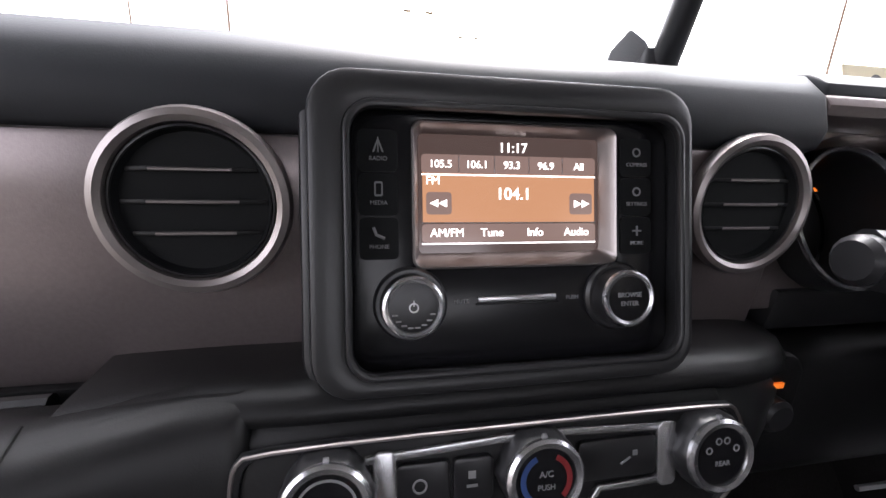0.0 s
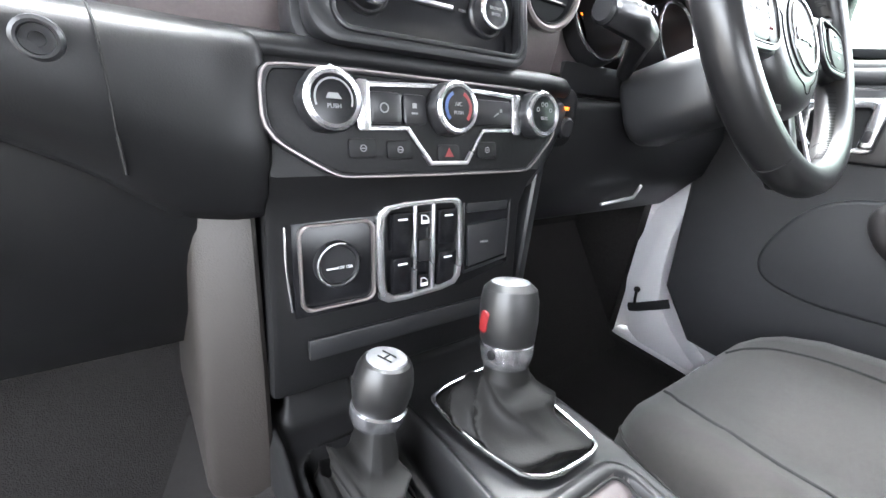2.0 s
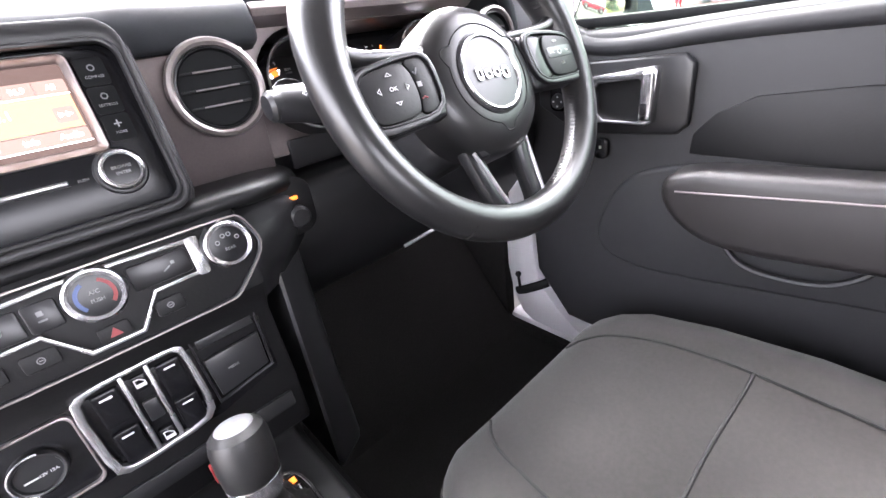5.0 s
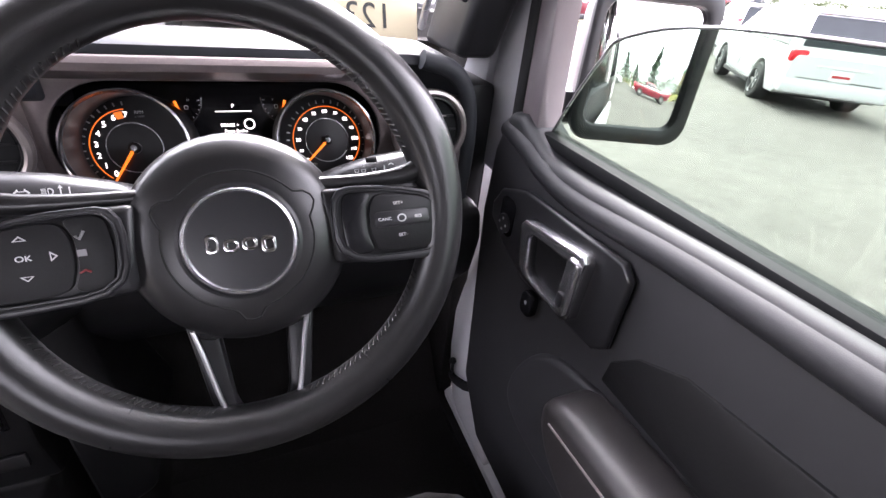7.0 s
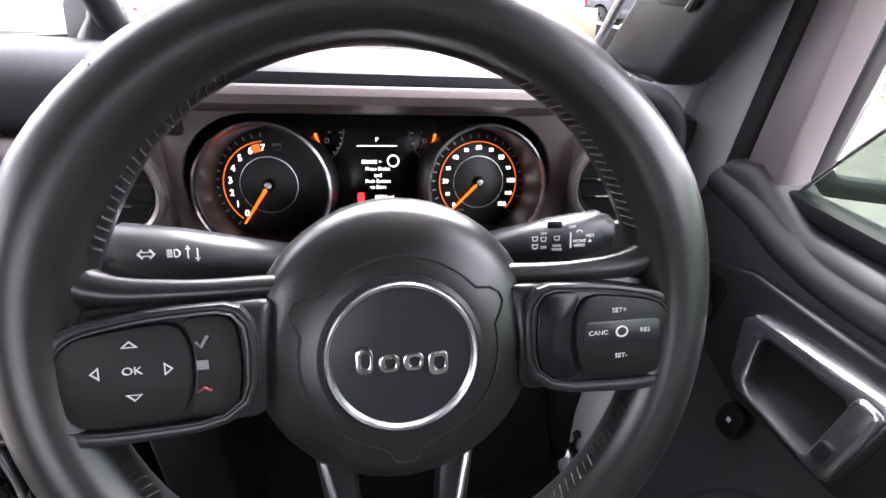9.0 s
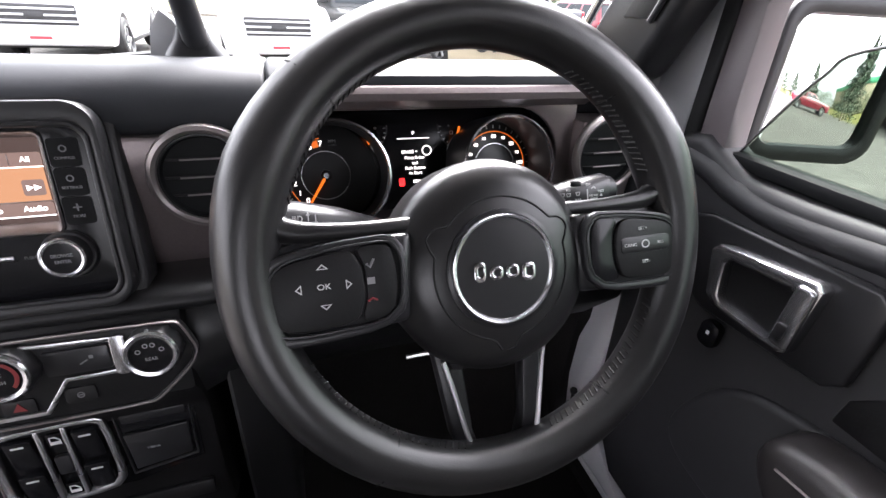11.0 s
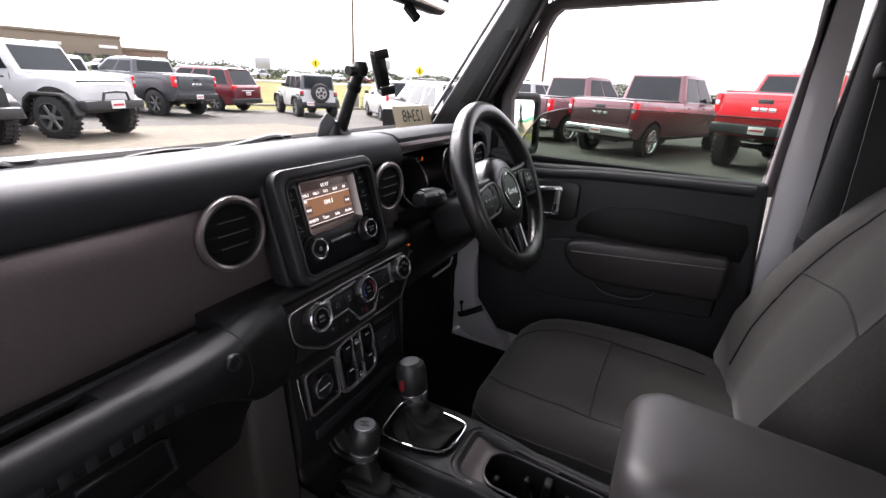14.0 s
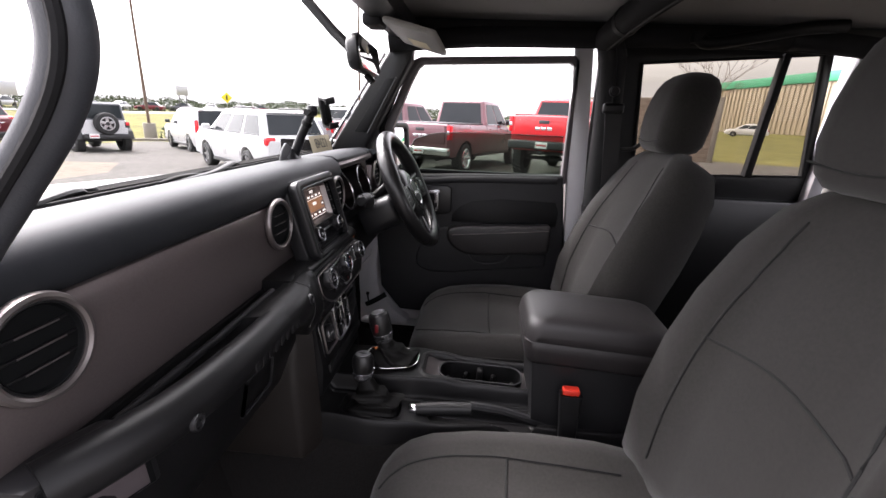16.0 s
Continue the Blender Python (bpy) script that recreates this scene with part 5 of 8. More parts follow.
part("badge_ring", moved(lathe([(0.0420, 0.0138), (0.0415, 0.0160), (0.0404, 0.0170), (0.0388, 0.0166), (0.0376, 0.0145)], 56), HO), SATINCHROME, hub, "bright chrome ring")
bd = part("badge_plate", moved(lathe([(0.0382, 0.0145), (0, 0.0152)], 40), HO), SATIN, hub)
# brand mark kept as four plain chrome shapes
for k, (x, w, h, y) in enumerate(((-0.0205, 0.009, 0.015, 0.0), (-0.0075, 0.011, 0.010, -0.0022), (0.0055, 0.011, 0.010, -0.0022), (0.0190, 0.011, 0.0135, -0.004))):
    part("brand_mark", moved(frame_prism(rrect(w, h, 0.0038, 4, x, y), rrect(w * 0.5, h * 0.5, 0.0018, 4, x + 0.0006, y), 0.0016, 0.0004, 0.0150), HO), CHROME, bd)
for s in (-1, 1):
    o = [(s * 0.060, 0.030), (s * 0.110, 0.028), (s * 0.160, 0.022), (s * 0.170, 0.016), (s * 0.172, -0.034), (s * 0.160, -0.047), (s * 0.066, -0.040)]
    SO = Matrix.Translation((0.001, -0.006, 0.009)) @ Matrix.Diagonal((1.07, 0.92, 1, 1))
    sp = part("spoke", moved(prism(o, 0.022, 0.006, 3, -0.022), Matrix.Diagonal((1.0, 1, 1, 1))), SATIN, sw)
    fo = [(s * 0.066, 0.031), (s * 0.110, 0.029), (s * 0.150, 0.021), (s * 0.163, 0.006), (s * 0.165, -0.032), (s * 0.150, -0.046), (s * 0.068, -0.040)]
    fi = [(s * 0.070, 0.0265), (s * 0.110, 0.0245), (s * 0.143, 0.0175), (s * 0.1535, 0.004), (s * 0.1545, -0.028), (s * 0.144, -0.0375), (s * 0.072, -0.0345)]
    fo, fi = rounded(fo), rounded(fi)
    part("key_frame", frame_prism(fo, fi, 0.007, 0.0025, -0.001), SATIN, sp)
    part("key_frame_edge", tube([(x, y, 0.0062) for x, y in fi], 0.0008, 6, closed=True), SATIN, sp)
    part("key_plate", prism(fi, 0.003, 0.0006, z=-0.001), PLASTIC, sp)
    pad = prism(rounded([(s * 0.148, 0.0130), (s * 0.136, 0.0175), (s * 0.102, 0.0225), (s * 0.0955, 0.008), (s * 0.0955, -0.014), (s * 0.101, -0.033), (s * 0.141, -0.0350), (s * 0.1515, -0.026), (s * 0.1515, 0.003)], 2), 0.006, 0.0016, z=0.0)
    kp = part("key_pad", pad, DARK, sp)
    zc = 0.0066
    if s < 0:
        cx, cy = s * 0.120, -0.003
        for dx, dy in ((0, 0.014), (0, -0.014), (0.0145, 0), (-0.0145, 0)):
            d = Vector((dx, dy)).normalized()
            e = Vector((-d.y, d.x))
            c = Vector((cx + dx, cy + dy))
            tri = [c + d * 0.0026, c - d * 0.0012 + e * 0.0036, c - d * 0.0012 - e * 0.0036]
            ctr = (tri[0] + tri[1] + tri[2]) / 3
            part("arrow_mark", frame_prism([tuple(p) for p in tri], [tuple(ctr + (p - ctr) * 0.62) for p in tri], 0.0003, 0, zc), LEGEND, kp)
        words("OK", 0.0058, Matrix.Translation((cx, cy, zc)), LEGEND, kp)
        k2 = part("phone_keys", prism(rounded([(s * 0.1000, 0.0232), (s * 0.0760, 0.0245), (s * 0.0735, -0.004), (s * 0.0770, -0.0330), (s * 0.0995, -0.0330), (s * 0.0940, -0.015), (s * 0.0940, 0.009)], 2), 0.005, 0.0016, z=0.0), DARK, sp)
        part("answer_mark", tube([(s * 0.093, 0.010, 0.0054), (s * 0.091, 0.007, 0.0054), (s * 0.088, 0.013, 0.0054)], 0.0009, 6), LEGENDIM, k2)
        part("voice_mark", box(0.005, 0.005, 0.0006, 0, (s * 0.091, -0.003, 0.0054)), LEGENDIM, k2)
        part("hang_up_mark", tube([(s * 0.094, -0.018, 0.0054), (s * 0.091, -0.016, 0.0054), (s * 0.088, -0.018, 0.0054)], 0.0008, 6), DKRED, k2)
    else:
        cx, cy = s * 0.122, -0.003
        for t, dx, dy in (("SET+", -0.002, 0.014), ("SET-", 0, -0.016), ("CANC", -0.0140, 0), ("RES", 0.0140, 0)):
            words(t, 0.0040, Matrix.Translation((cx + dx, cy + dy, zc)), LEGEND, kp)
        part("cruise_mark", frame_prism(circle(0.0038, 18, cx, cy), circle(0.0028, 18, cx, cy), 0.0003, 0, zc), LEGEND, kp)
        part("side_curve", prism(rounded([(s * 0.1000, 0.0232), (s * 0.0760, 0.0245), (s * 0.0735, -0.004), (s * 0.0770, -0.0330), (s * 0.0995, -0.0330), (s * 0.0940, -0.015), (s * 0.0940, 0.009)], 2), 0.004, 0.0015, z=0.0), GLOSS, sp)
        part("cruise_bar", prism(rrect(0.046, 0.0145, 0.004, 4, cx + 0.0005, cy), 0.0016, 0.0006, z=0.0050), SATIN, kp)
    for o2 in (sp, *sp.children_recursive):
        o2.data.transform(SO)
    lo = [(s * 0.028, -0.072), (s * 0.052, -0.072), (s * 0.041, -0.150), (s * 0.030, -0.176), (s * 0.014, -0.176), (s * 0.022, -0.150)]
    part("lower_spoke", prism(lo, 0.018, 0.005, 2, -0.032), SATIN, sw)
    part("lower_trim", tube(spline([(s * 0.0445, -0.084, -0.010), (s * 0.0395, -0.105, -0.008), (s * 0.0300, -0.150, -0.004), (s * 0.0225, -0.1635, -0.003), (s * 0.010, -0.1665, -0.003), (0, -0.167, -0.003)], 5), 0.0022, 8), SILVER, sw, "satin silver trim edge")
    part("spoke_arm", tube(spline([(s * 0.060, 0.026, -0.004), (s * 0.105, 0.026, 0.000), (s * 0.148, 0.030, 0.001), (s * 0.172, 0.050, 0.0)], 4), [0.0060] * 5 + [0.0066, 0.0072, 0.008, 0.009, 0.0105, 0.0125, 0.0145, 0.0165], 12), WHEEL, sw)
    part("spoke_top_edge", tube([(s * 0.066, 0.026, -0.002), (s * 0.115, 0.022, 0.0), (s * 0.165, 0.014, 0.0)], 0.004, 8), SATIN, sw)
seam = []
for k in range(72):
    a = 2 * math.pi * k / 72
    bump = max(math.exp(-((((math.degrees(a) - c + 180) % 360 - 180) / 9.0) ** 4)) for c in (28, 152, 270))
    rr = 0.0545 + 0.0095 * bump
    seam.append((rr * math.cos(a), rr * math.sin(a), 0.013))
part("hub_seam", moved(tube(onto(seam + seam[:1], hub_shape, 0.0002, 1), 0.0008, 6), HO), SEAM, hub)
hub_shape.free()
col = thing("steering_column", "black steering column shroud with two control stalks", "steering column", face_at(0.387, -0.121, 1.168, 26))
part("shroud", moved(prism(rrect(0.110, 0.105, 0.035), 0.12, 0.012, 3, -0.175, 0.92), Matrix.Translation((0, -0.03, 0))), PLASTIC, col)
for s in (-1, 1):
    st = part("stalk", tube([(s * 0.045, 0.02, -0.165), (s * 0.080, 0.027, -0.125), (s * 0.105, 0.032, -0.098), (s * 0.14, 0.037, -0.09), (s * 0.182, 0.045, -0.095)], [0.012, 0.015, 0.0185, 0.0215, 0.0185], 12, flat=0.8), SATIN, col)
    part("stalk_end", moved(lathe([(0.0, 0.0), (0.0155, 0.0), (0.0155, 0.010), (0.012, 0.014), (0, 0.015)], 16), Matrix.Translation((s * 0.178, 0.044, -0.095)) @ Matrix.Rotation(radians(90 * s), 4, "Y")), SATIN, st)
    if s > 0:
        for t, x, y, sz in (("ON", 0.1235, 0.0475, 0.0030), ("OFF", 0.1235, 0.0365, 0.0030), ("REAR", 0.1345, 0.0375, 0.0030), ("WIPER", 0.1345, 0.0345, 0.0030), ("FRONT", 0.1535, 0.0405, 0.0034), ("WIPER", 0.1535, 0.0370, 0.0034), ("MIST", 0.1625, 0.0445, 0.0036), ("OFF", 0.1475, 0.0520, 0.0034)):
            words(t, sz, Matrix.Translation((x, y - 0.001, -0.0725)), LEGEND, st, "legend")
        part("legend_bar", box(0.0012, 0.012, 0.0005, 0, (0.1460, 0.0405, -0.0725)), LEGEND, st)
        part("legend_arrow", prism([(0.1610, 0.0385), (0.1640, 0.0385), (0.1625, 0.0410)], 0.0004, z=-0.0727), LEGEND, st)
        for x, y in ((0.1165, 0.0425), (0.1165, 0.0365), (0.1235, 0.0420), (0.1345, 0.0425)):
            part("wiper_icon", frame_prism([(x - 0.0026, y + 0.0018), (x - 0.0018, y - 0.0018), (x + 0.0018, y - 0.0018), (x + 0.0026, y + 0.0018)], [(x - 0.0019, y + 0.0012), (x - 0.0013, y - 0.0012), (x + 0.0013, y - 0.0012), (x + 0.0019, y + 0.0012)], 0.0004, 0, -0.0727), LEGEND, st)
        part("wiper_icon", prism(arc(0.1535, 0.0455, 0.0030, 20, 160, 8) + arc(0.1535, 0.0455, 0.0022, 160, 20, 8), 0.0004, z=-0.0727), LEGEND, st)
        part("slider", box(0.012, 0.006, 0.004, 0.0015, (0.1330, 0.0530, -0.0735)), DARK, st)
    else:
        ax, ay = -0.1555, 0.0425
        out = [(-0.0058, 0.0), (-0.0024, 0.0034), (-0.0024, 0.0016), (0.0024, 0.0016), (0.0024, 0.0034), (0.0058, 0.0), (0.0024, -0.0034), (0.0024, -0.0016), (-0.0024, -0.0016), (-0.0024, -0.0034)]
        part("arrow_mark", frame_prism([(ax + x, ay + y) for x, y in out], [(ax + x * 0.74, ay + y * 0.56) for x, y in out], 0.0004, 0, -0.0727), LEGEND, st)
        lamp = [(-0.1385, 0.0450)] + arc(-0.1375, 0.0425, 0.0030, 80, -80, 8) + [(-0.1385, 0.0400)]
        part("lamp_mark", frame_prism(lamp, [(-0.1372 + (x + 0.1372) * 0.66, 0.0425 + (y - 0.0425) * 0.70) for x, y in lamp], 0.0004, 0, -0.0727), LEGEND, st)
        for k in range(5):
            part("lamp_mark", box(0.0034, 0.0006, 0.0004, 0, (-0.1412, 0.0403 + k * 0.0011, -0.0725)), LEGEND, st)
        for x, d in ((-0.1300, 1), (-0.1240, -1)):
            part("arrow_mark", box(0.0008, 0.0068, 0.0004, 0, (x, 0.0420, -0.0725)), LEGEND, st)
            tip = [(x - 0.0017, 0.0420 + d * 0.0028), (x + 0.0017, 0.0420 + d * 0.0028), (x, 0.0420 + d * 0.0056)]
            part("arrow_mark", prism(tip if d > 0 else tip[::-1], 0.0004, z=-0.0727), LEGEND, st)

# ==== gear levers and console ====
cons = thing("centre_console", "black centre console with cup holders and satin-edged trim", "console")


def curve(points, v):
    """Value at v of a line through (position, value) points, positions falling."""
    for (a, p), (b, q) in zip(points, points[1:]):
        if v >= b:
            k = min(1.0, max(0.0, (v - a) / (b - a)))
            k = k * k * (3 - 2 * k)
            return p + (q - p) * k
    return points[-1][1]


def ease(k):
    k = min(1.0, max(0.0, k))
    return k * k * (3 - 2 * k)


def inside(x, y, cx, cy, hw, hh, r):
    """Signed distance to a rounded rectangle, negative within."""
    dx, dy = abs(x - cx) - hw + r, abs(y - cy) - hh + r
    return math.hypot(max(dx, 0.0), max(dy, 0.0)) + min(max(dx, dy), 0.0) - r


def console_top(x, y):
    left = curve(C_LEFT, y)
    deck, ledge = curve(C_DECK, y), curve(C_LEDGE, y)
    d = x - curve(C_STEP, y)
    z = ledge + (deck - ledge) * ease((d + 0.009) / 0.010)
    z += 0.0035 * math.exp(-((d - 0.004) / 0.0035) ** 2)
    z -= 0.0065 * math.exp(-((x - curve(C_GROOVE, y)) / 0.0019) ** 2) * ease((0.52 + y) / 0.06)
    # raised outer lip
    z += 0.007 * math.exp(-((x - left - 0.007) / 0.0042) ** 2)
    # tray round the transfer lever and slot of the handbrake
    tray = inside(x, y, -0.102, -0.118, 0.034, 0.066, 0.020)
    z += 0.004 * math.exp(-((tray - 0.003) / 0.0035) ** 2) - 0.012 * ease((0.004 - tray) / 0.008)
    z -= 0.030 * ease((0.004 - inside(x, y, -0.090, -0.375, 0.027, 0.125, 0.018)) / 0.008)
    # panel of the cup holders: rounded rim, ramp within
    rim = inside(x, y, 0.038, -0.366, 0.047, 0.138, 0.016)
    z += 0.004 * ease((0.015 - rim) / 0.004)
    if rim < 0.003:
        z -= ease((0.003 - rim) / 0.003) * (0.0055 + 0.013 * ease((-0.222 - y) / 0.045))
    z += 0.9 * max(0.0, y + 0.02) * ease((y + 0.02) / 0.03) * ease((x + 0.148) / 0.02)
    # shoulders roll off to the sides
    return z - 0.020 * ease((x - 0.106) / 0.016) ** 2 - 0.010 * ease((left + 0.004 - x) / 0.004)


C_LEFT = ((0.06, -0.150), (-0.03, -0.154), (-0.12, -0.160), (-0.25, -0.148), (-0.47, -0.120), (-0.80, -0.116))
C_DECK = ((0.06, 0.774), (-0.03, 0.775), (-0.205, 0.781), (-0.26, 0.776), (-0.34, 0.764), (-0.47, 0.759), (-0.80, 0.757))
C_LEDGE = ((0.06, 0.742), (-0.05, 0.742), (-0.20, 0.735), (-0.30, 0.728), (-0.80, 0.722))
C_STEP = ((0.06, -0.042), (-0.19, -0.040), (-0.27, -0.029), (-0.36, -0.026), (-0.80, -0.026))
C_GROOVE = ((0.06, -0.062), (-0.19, -0.060), (-0.26, -0.058), (-0.36, -0.046), (-0.80, -0.046))
NX, NY = 140, 270
vs, fs, fr = [], [], []
for j in range(NY + 1):
    y = 0.055 - 0.845 * j / NY
    xl = curve(C_LEFT, y)
    vs.append((xl - 0.002, y, 0.60))
    for i in range(NX + 1):
        x = xl + (0.122 - xl) * i / NX
        vs.append((x, y, console_top(x, y)))
    vs.append((0.126, y, 0.60))
W = NX + 3
for j in range(NY):
    for i in range(W - 1):
        c = vs[j * W + i], vs[(j + 1) * W + i + 1]
        x, y = (c[0][0] + c[1][0]) / 2, (c[0][1] + c[1][1]) / 2
        f = [j * W + i, (j + 1) * W + i, (j + 1) * W + i + 1, j * W + i + 1]
        if inside(x, y, 0.041, -0.370, 0.037, 0.104, 0.030) < 0.002:
            continue
        (fr if inside(x, y, 0.038, -0.366, 0.047, 0.138, 0.016) < 0.001 else fs).append(f)


def picked(faces):
    bm = bm_of(vs, faces)
    bmesh.ops.delete(bm, geom=[v for v in bm.verts if not v.link_faces], context="VERTS")
    bmesh.ops.recalc_face_normals(bm, faces=bm.faces)
    if sum(f.normal.z for f in bm.faces) < 0:
        bmesh.ops.reverse_faces(bm, faces=bm.faces)
    return bm


part("shell", picked(fs), CONS, cons, sharp=70)
part("tray_ramp", picked(fr), RAMP, cons, "dark satin ramp round the cup holders", sharp=70)
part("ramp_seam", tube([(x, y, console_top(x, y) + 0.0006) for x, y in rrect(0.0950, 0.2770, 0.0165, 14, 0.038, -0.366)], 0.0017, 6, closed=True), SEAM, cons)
HOLE = Matrix.Translation((0.041, -0.370, 0.7605)) @ Matrix.Rotation(radians(1.6), 4, "X")
part("cup_tray_rim", moved(frame_prism(rrect(0.0835, 0.2175, 0.0345, 9), rrect(0.074, 0.208, 0.030, 9), 0.004, 0.0015, -0.001), HOLE), SATIN, cons)
part("cup_liner", moved(loft([[Vector((x, y, z)) for x, y in rrect(w, h, r, 9)] for w, h, r, z in ((0.0775, 0.2115, 0.031, 0.0), (0.074, 0.208, 0.029, -0.012), (0.066, 0.198, 0.026, -0.070), (0.050, 0.182, 0.018, -0.074))], caps=False), HOLE), CUP, cons)
part("trough_floor", moved(prism(rrect(0.060, 0.19, 0.022), 0.004, z=-0.076), HOLE), CUP, cons)
for y in (-0.052, 0.052):
    cw = part("cup_holder", moved(lathe([(0.0335, -0.034), (0.0330, -0.032), (0.0322, -0.034), (0.0305, -0.071), (0, -0.072)], 32), HOLE @ Matrix.Translation((0, y, 0))), CUP, cons)
    for k in range(3):
        a = radians((90 if y > 0 else -90) + 120 * k)
        part("grip_finger", moved(box(0.015, 0.012, 0.018, 0.005, segments=3), HOLE @ Matrix.Translation((0.0305 * math.cos(a), y + 0.0315 * math.sin(a), -0.028))), CUP, cw)
for x, w in ((0.026, 0.024), (-0.029, 0.016)):
    part("cup_divider", moved(box(w, 0.016, 0.055, 0.005, segments=3), HOLE @ Matrix.Translation((x, 0, -0.031))), CUP, cons)


gb_o = rounded([(-0.021, -0.074), (0.074, -0.066), (0.088, -0.088), (0.088, -0.190), (0.082, -0.209), (0.002, -0.207), (-0.017, -0.150), (-0.022, -0.110)])
gb_i = [(0.033 + (x - 0.033) * 0.92, -0.138 + (y + 0.138) * 0.935) for x, y in gb_o]


def leather_boot(base, rows, folds, slump, seed):
    """A leather boot: base outline, then (share of it, centre, round radius, height) rows upward, with creases."""
    rnd = random.Random(seed)
    ph = [rnd.uniform(0, 6.28) for _ in range(6)]
    n, steps = len(base), 64
    cx, cy = sum(p[0] for p in base) / n, sum(p[1] for p in base) / n
    verts, faces = [], []
    for j in range(steps + 1):
        v = j / steps * (len(rows) - 1)
        k = min(int(v), len(rows) - 2)
        f = v - k
        share, ox, oy, r, z = (rows[k][m] + (rows[k + 1][m] - rows[k][m]) * f for m in range(5))
        u = j / steps
        amp = math.sin(math.pi * min(1.0, u * 1.2)) ** 1.2 if u < 0.83 else 0.0
        for p in base:
            dx, dy = p[0] - cx, p[1] - cy
            a = math.atan2(dy, dx)
            rx, ry = ox + dx * share + r * math.cos(a) * (1 - share), oy + dy * share + r * math.sin(a) * (1 - share)
            crease = (1 - abs(math.sin(1.5 * a + ph[0] + 1.4 * math.sin(a + ph[1]) + 2.4 * u))) ** 1.3 - 0.3
            roll = (1 - abs(math.sin(slump * math.pi * u + 2.4 * math.sin(a + ph[2]) + 1.6 * math.sin(2 * a + ph[3])))) ** 1.3 - 0.3
            small = (1 - abs(math.sin(2.5 * a + 8 * u + ph[4]))) ** 1.6 - 0.25
            d = amp * folds * (0.6 * crease + 0.9 * roll + 0.4 * small)
            verts.append((rx + math.cos(a) * d, ry + math.sin(a) * d, z + amp * folds * 0.3 * roll))
    for j in range(steps):
        for i in range(n):
            faces.append([j * n + i, j * n + (i + 1) % n, (j + 1) * n + (i + 1) % n, (j + 1) * n + i])
    return bm_of(verts, faces)


gear = thing("gear_lever", "automatic gear lever with black knob, silver collar and leather boot", "gear lever")
part("boot_frame", frame_prism(gb_o, gb_i, 0.006, 0.002, 0.785), CHROME, gear, "bright metal frame round the boot")
part("boot", leather_boot([(0.033 + (x - 0.033) * 0.93, -0.138 + (y + 0.138) * 0.945) for x, y in rounded(gb_o, 1)], ((1.0, 0.033, -0.138, 0.040, 0.786), (0.82, 0.033, -0.140, 0.038, 0.787), (0.56, 0.033, -0.142, 0.034, 0.797), (0.32, 0.034, -0.140, 0.030, 0.808), (0.12, 0.035, -0.134, 0.027, 0.820), (0.0, 0.037, -0.122, 0.0225, 0.828), (0.0, 0.039, -0.116, 0.0190, 0.842)), 0.0125, 2.3, 4), BOOT, gear, "creased black leather boot", sharp=100)
GK = look((0.038, -0.120, 0.819), (0.045, -0.098, 0.911)) @ Matrix.Rotation(radians(180), 4, "X")
part("collar", moved(lathe([(0.017, 0.012), (0.0210, 0.015), (0.0235, 0.021), (0.0252, 0.029), (0.0256, 0.038), (0.022, 0.041)], 32), GK), SATINCHROME, gear, "silver collar under the knob")
part("collar_emblem", moved(prism(circle(0.0045, 18), 0.0012, 0.0004), GK @ Matrix.Rotation(radians(-150), 4, "Z") @ Matrix.Translation((0.0252, 0, 0.031)) @ Matrix.Rotation(radians(90), 4, "Y")), DARK, gear)
kn = part("knob", moved(lathe([(0.0235, 0.036), (0.0258, 0.041), (0.0275, 0.060), (0.0272, 0.080), (0.0250, 0.090), (0.019, 0.0955), (0.0165, 0.0955)], 32), GK), LEATHER, gear)
part("knob_cap", moved(lathe([(0.0185, 0.0945), (0.0165, 0.097), (0.010, 0.0975), (0, 0.0976)], 24), GK), CAPM, kn, "brushed metal top cap")
part("release_button", moved(prism(rrect(0.022, 0.009, 0.0035), 0.003, 0.001), Matrix.Translation((0.0168, -0.102, 0.879)) @ Matrix.Rotation(radians(-90), 4, "Y")), DKRED, kn, "dark red release button")
part("position_scale", box(0.010, 0.058, 0.003, 0.0005, (0.0735, -0.108, 0.7885)), GLOSS, gear)
for i, y in enumerate((-0.088, -0.101, -0.114, -0.127)):
    part("position_mark", box(0.0070, 0.008, 0.001, 0, (0.0735, y, 0.7905)), ORANGE if i == 0 else LEGENDIM, gear)

four = thing("transfer_lever", "black four-wheel-drive lever with silver-capped knob and leather boot", "gear lever")
part("boot", leather_boot(rrect(0.060, 0.122, 0.018, 18, -0.102, -0.118), ((1.0, -0.102, -0.118, 0.03, 0.732), (0.94, -0.102, -0.120, 0.03, 0.739), (0.76, -0.102, -0.126, 0.034, 0.748), (0.50, -0.102, -0.130, 0.034, 0.758), (0.22, -0.100, -0.122, 0.034, 0.768), (0.06, -0.097, -0.116, 0.030, 0.777), (0.0, -0.0935, -0.109, 0.0235, 0.786), (0.0, -0.0900, -0.1020, 0.0195, 0.798), (0.0, -0.0870, -0.0965, 0.0170, 0.808)), 0.0165, 3.4, 9), BOOT, four, "creased black leather boot", sharp=100)
FK = look((-0.089, -0.096, 0.773), (-0.077, -0.091, 0.872)) @ Matrix.Rotation(radians(180), 4, "X")
part("collar", moved(lathe([(0.018, 0.028), (0.0222, 0.032), (0.0240, 0.037), (0.0244, 0.046), (0.022, 0.048)], 28), FK), SATINCHROME, four, "silver collar under the knob")
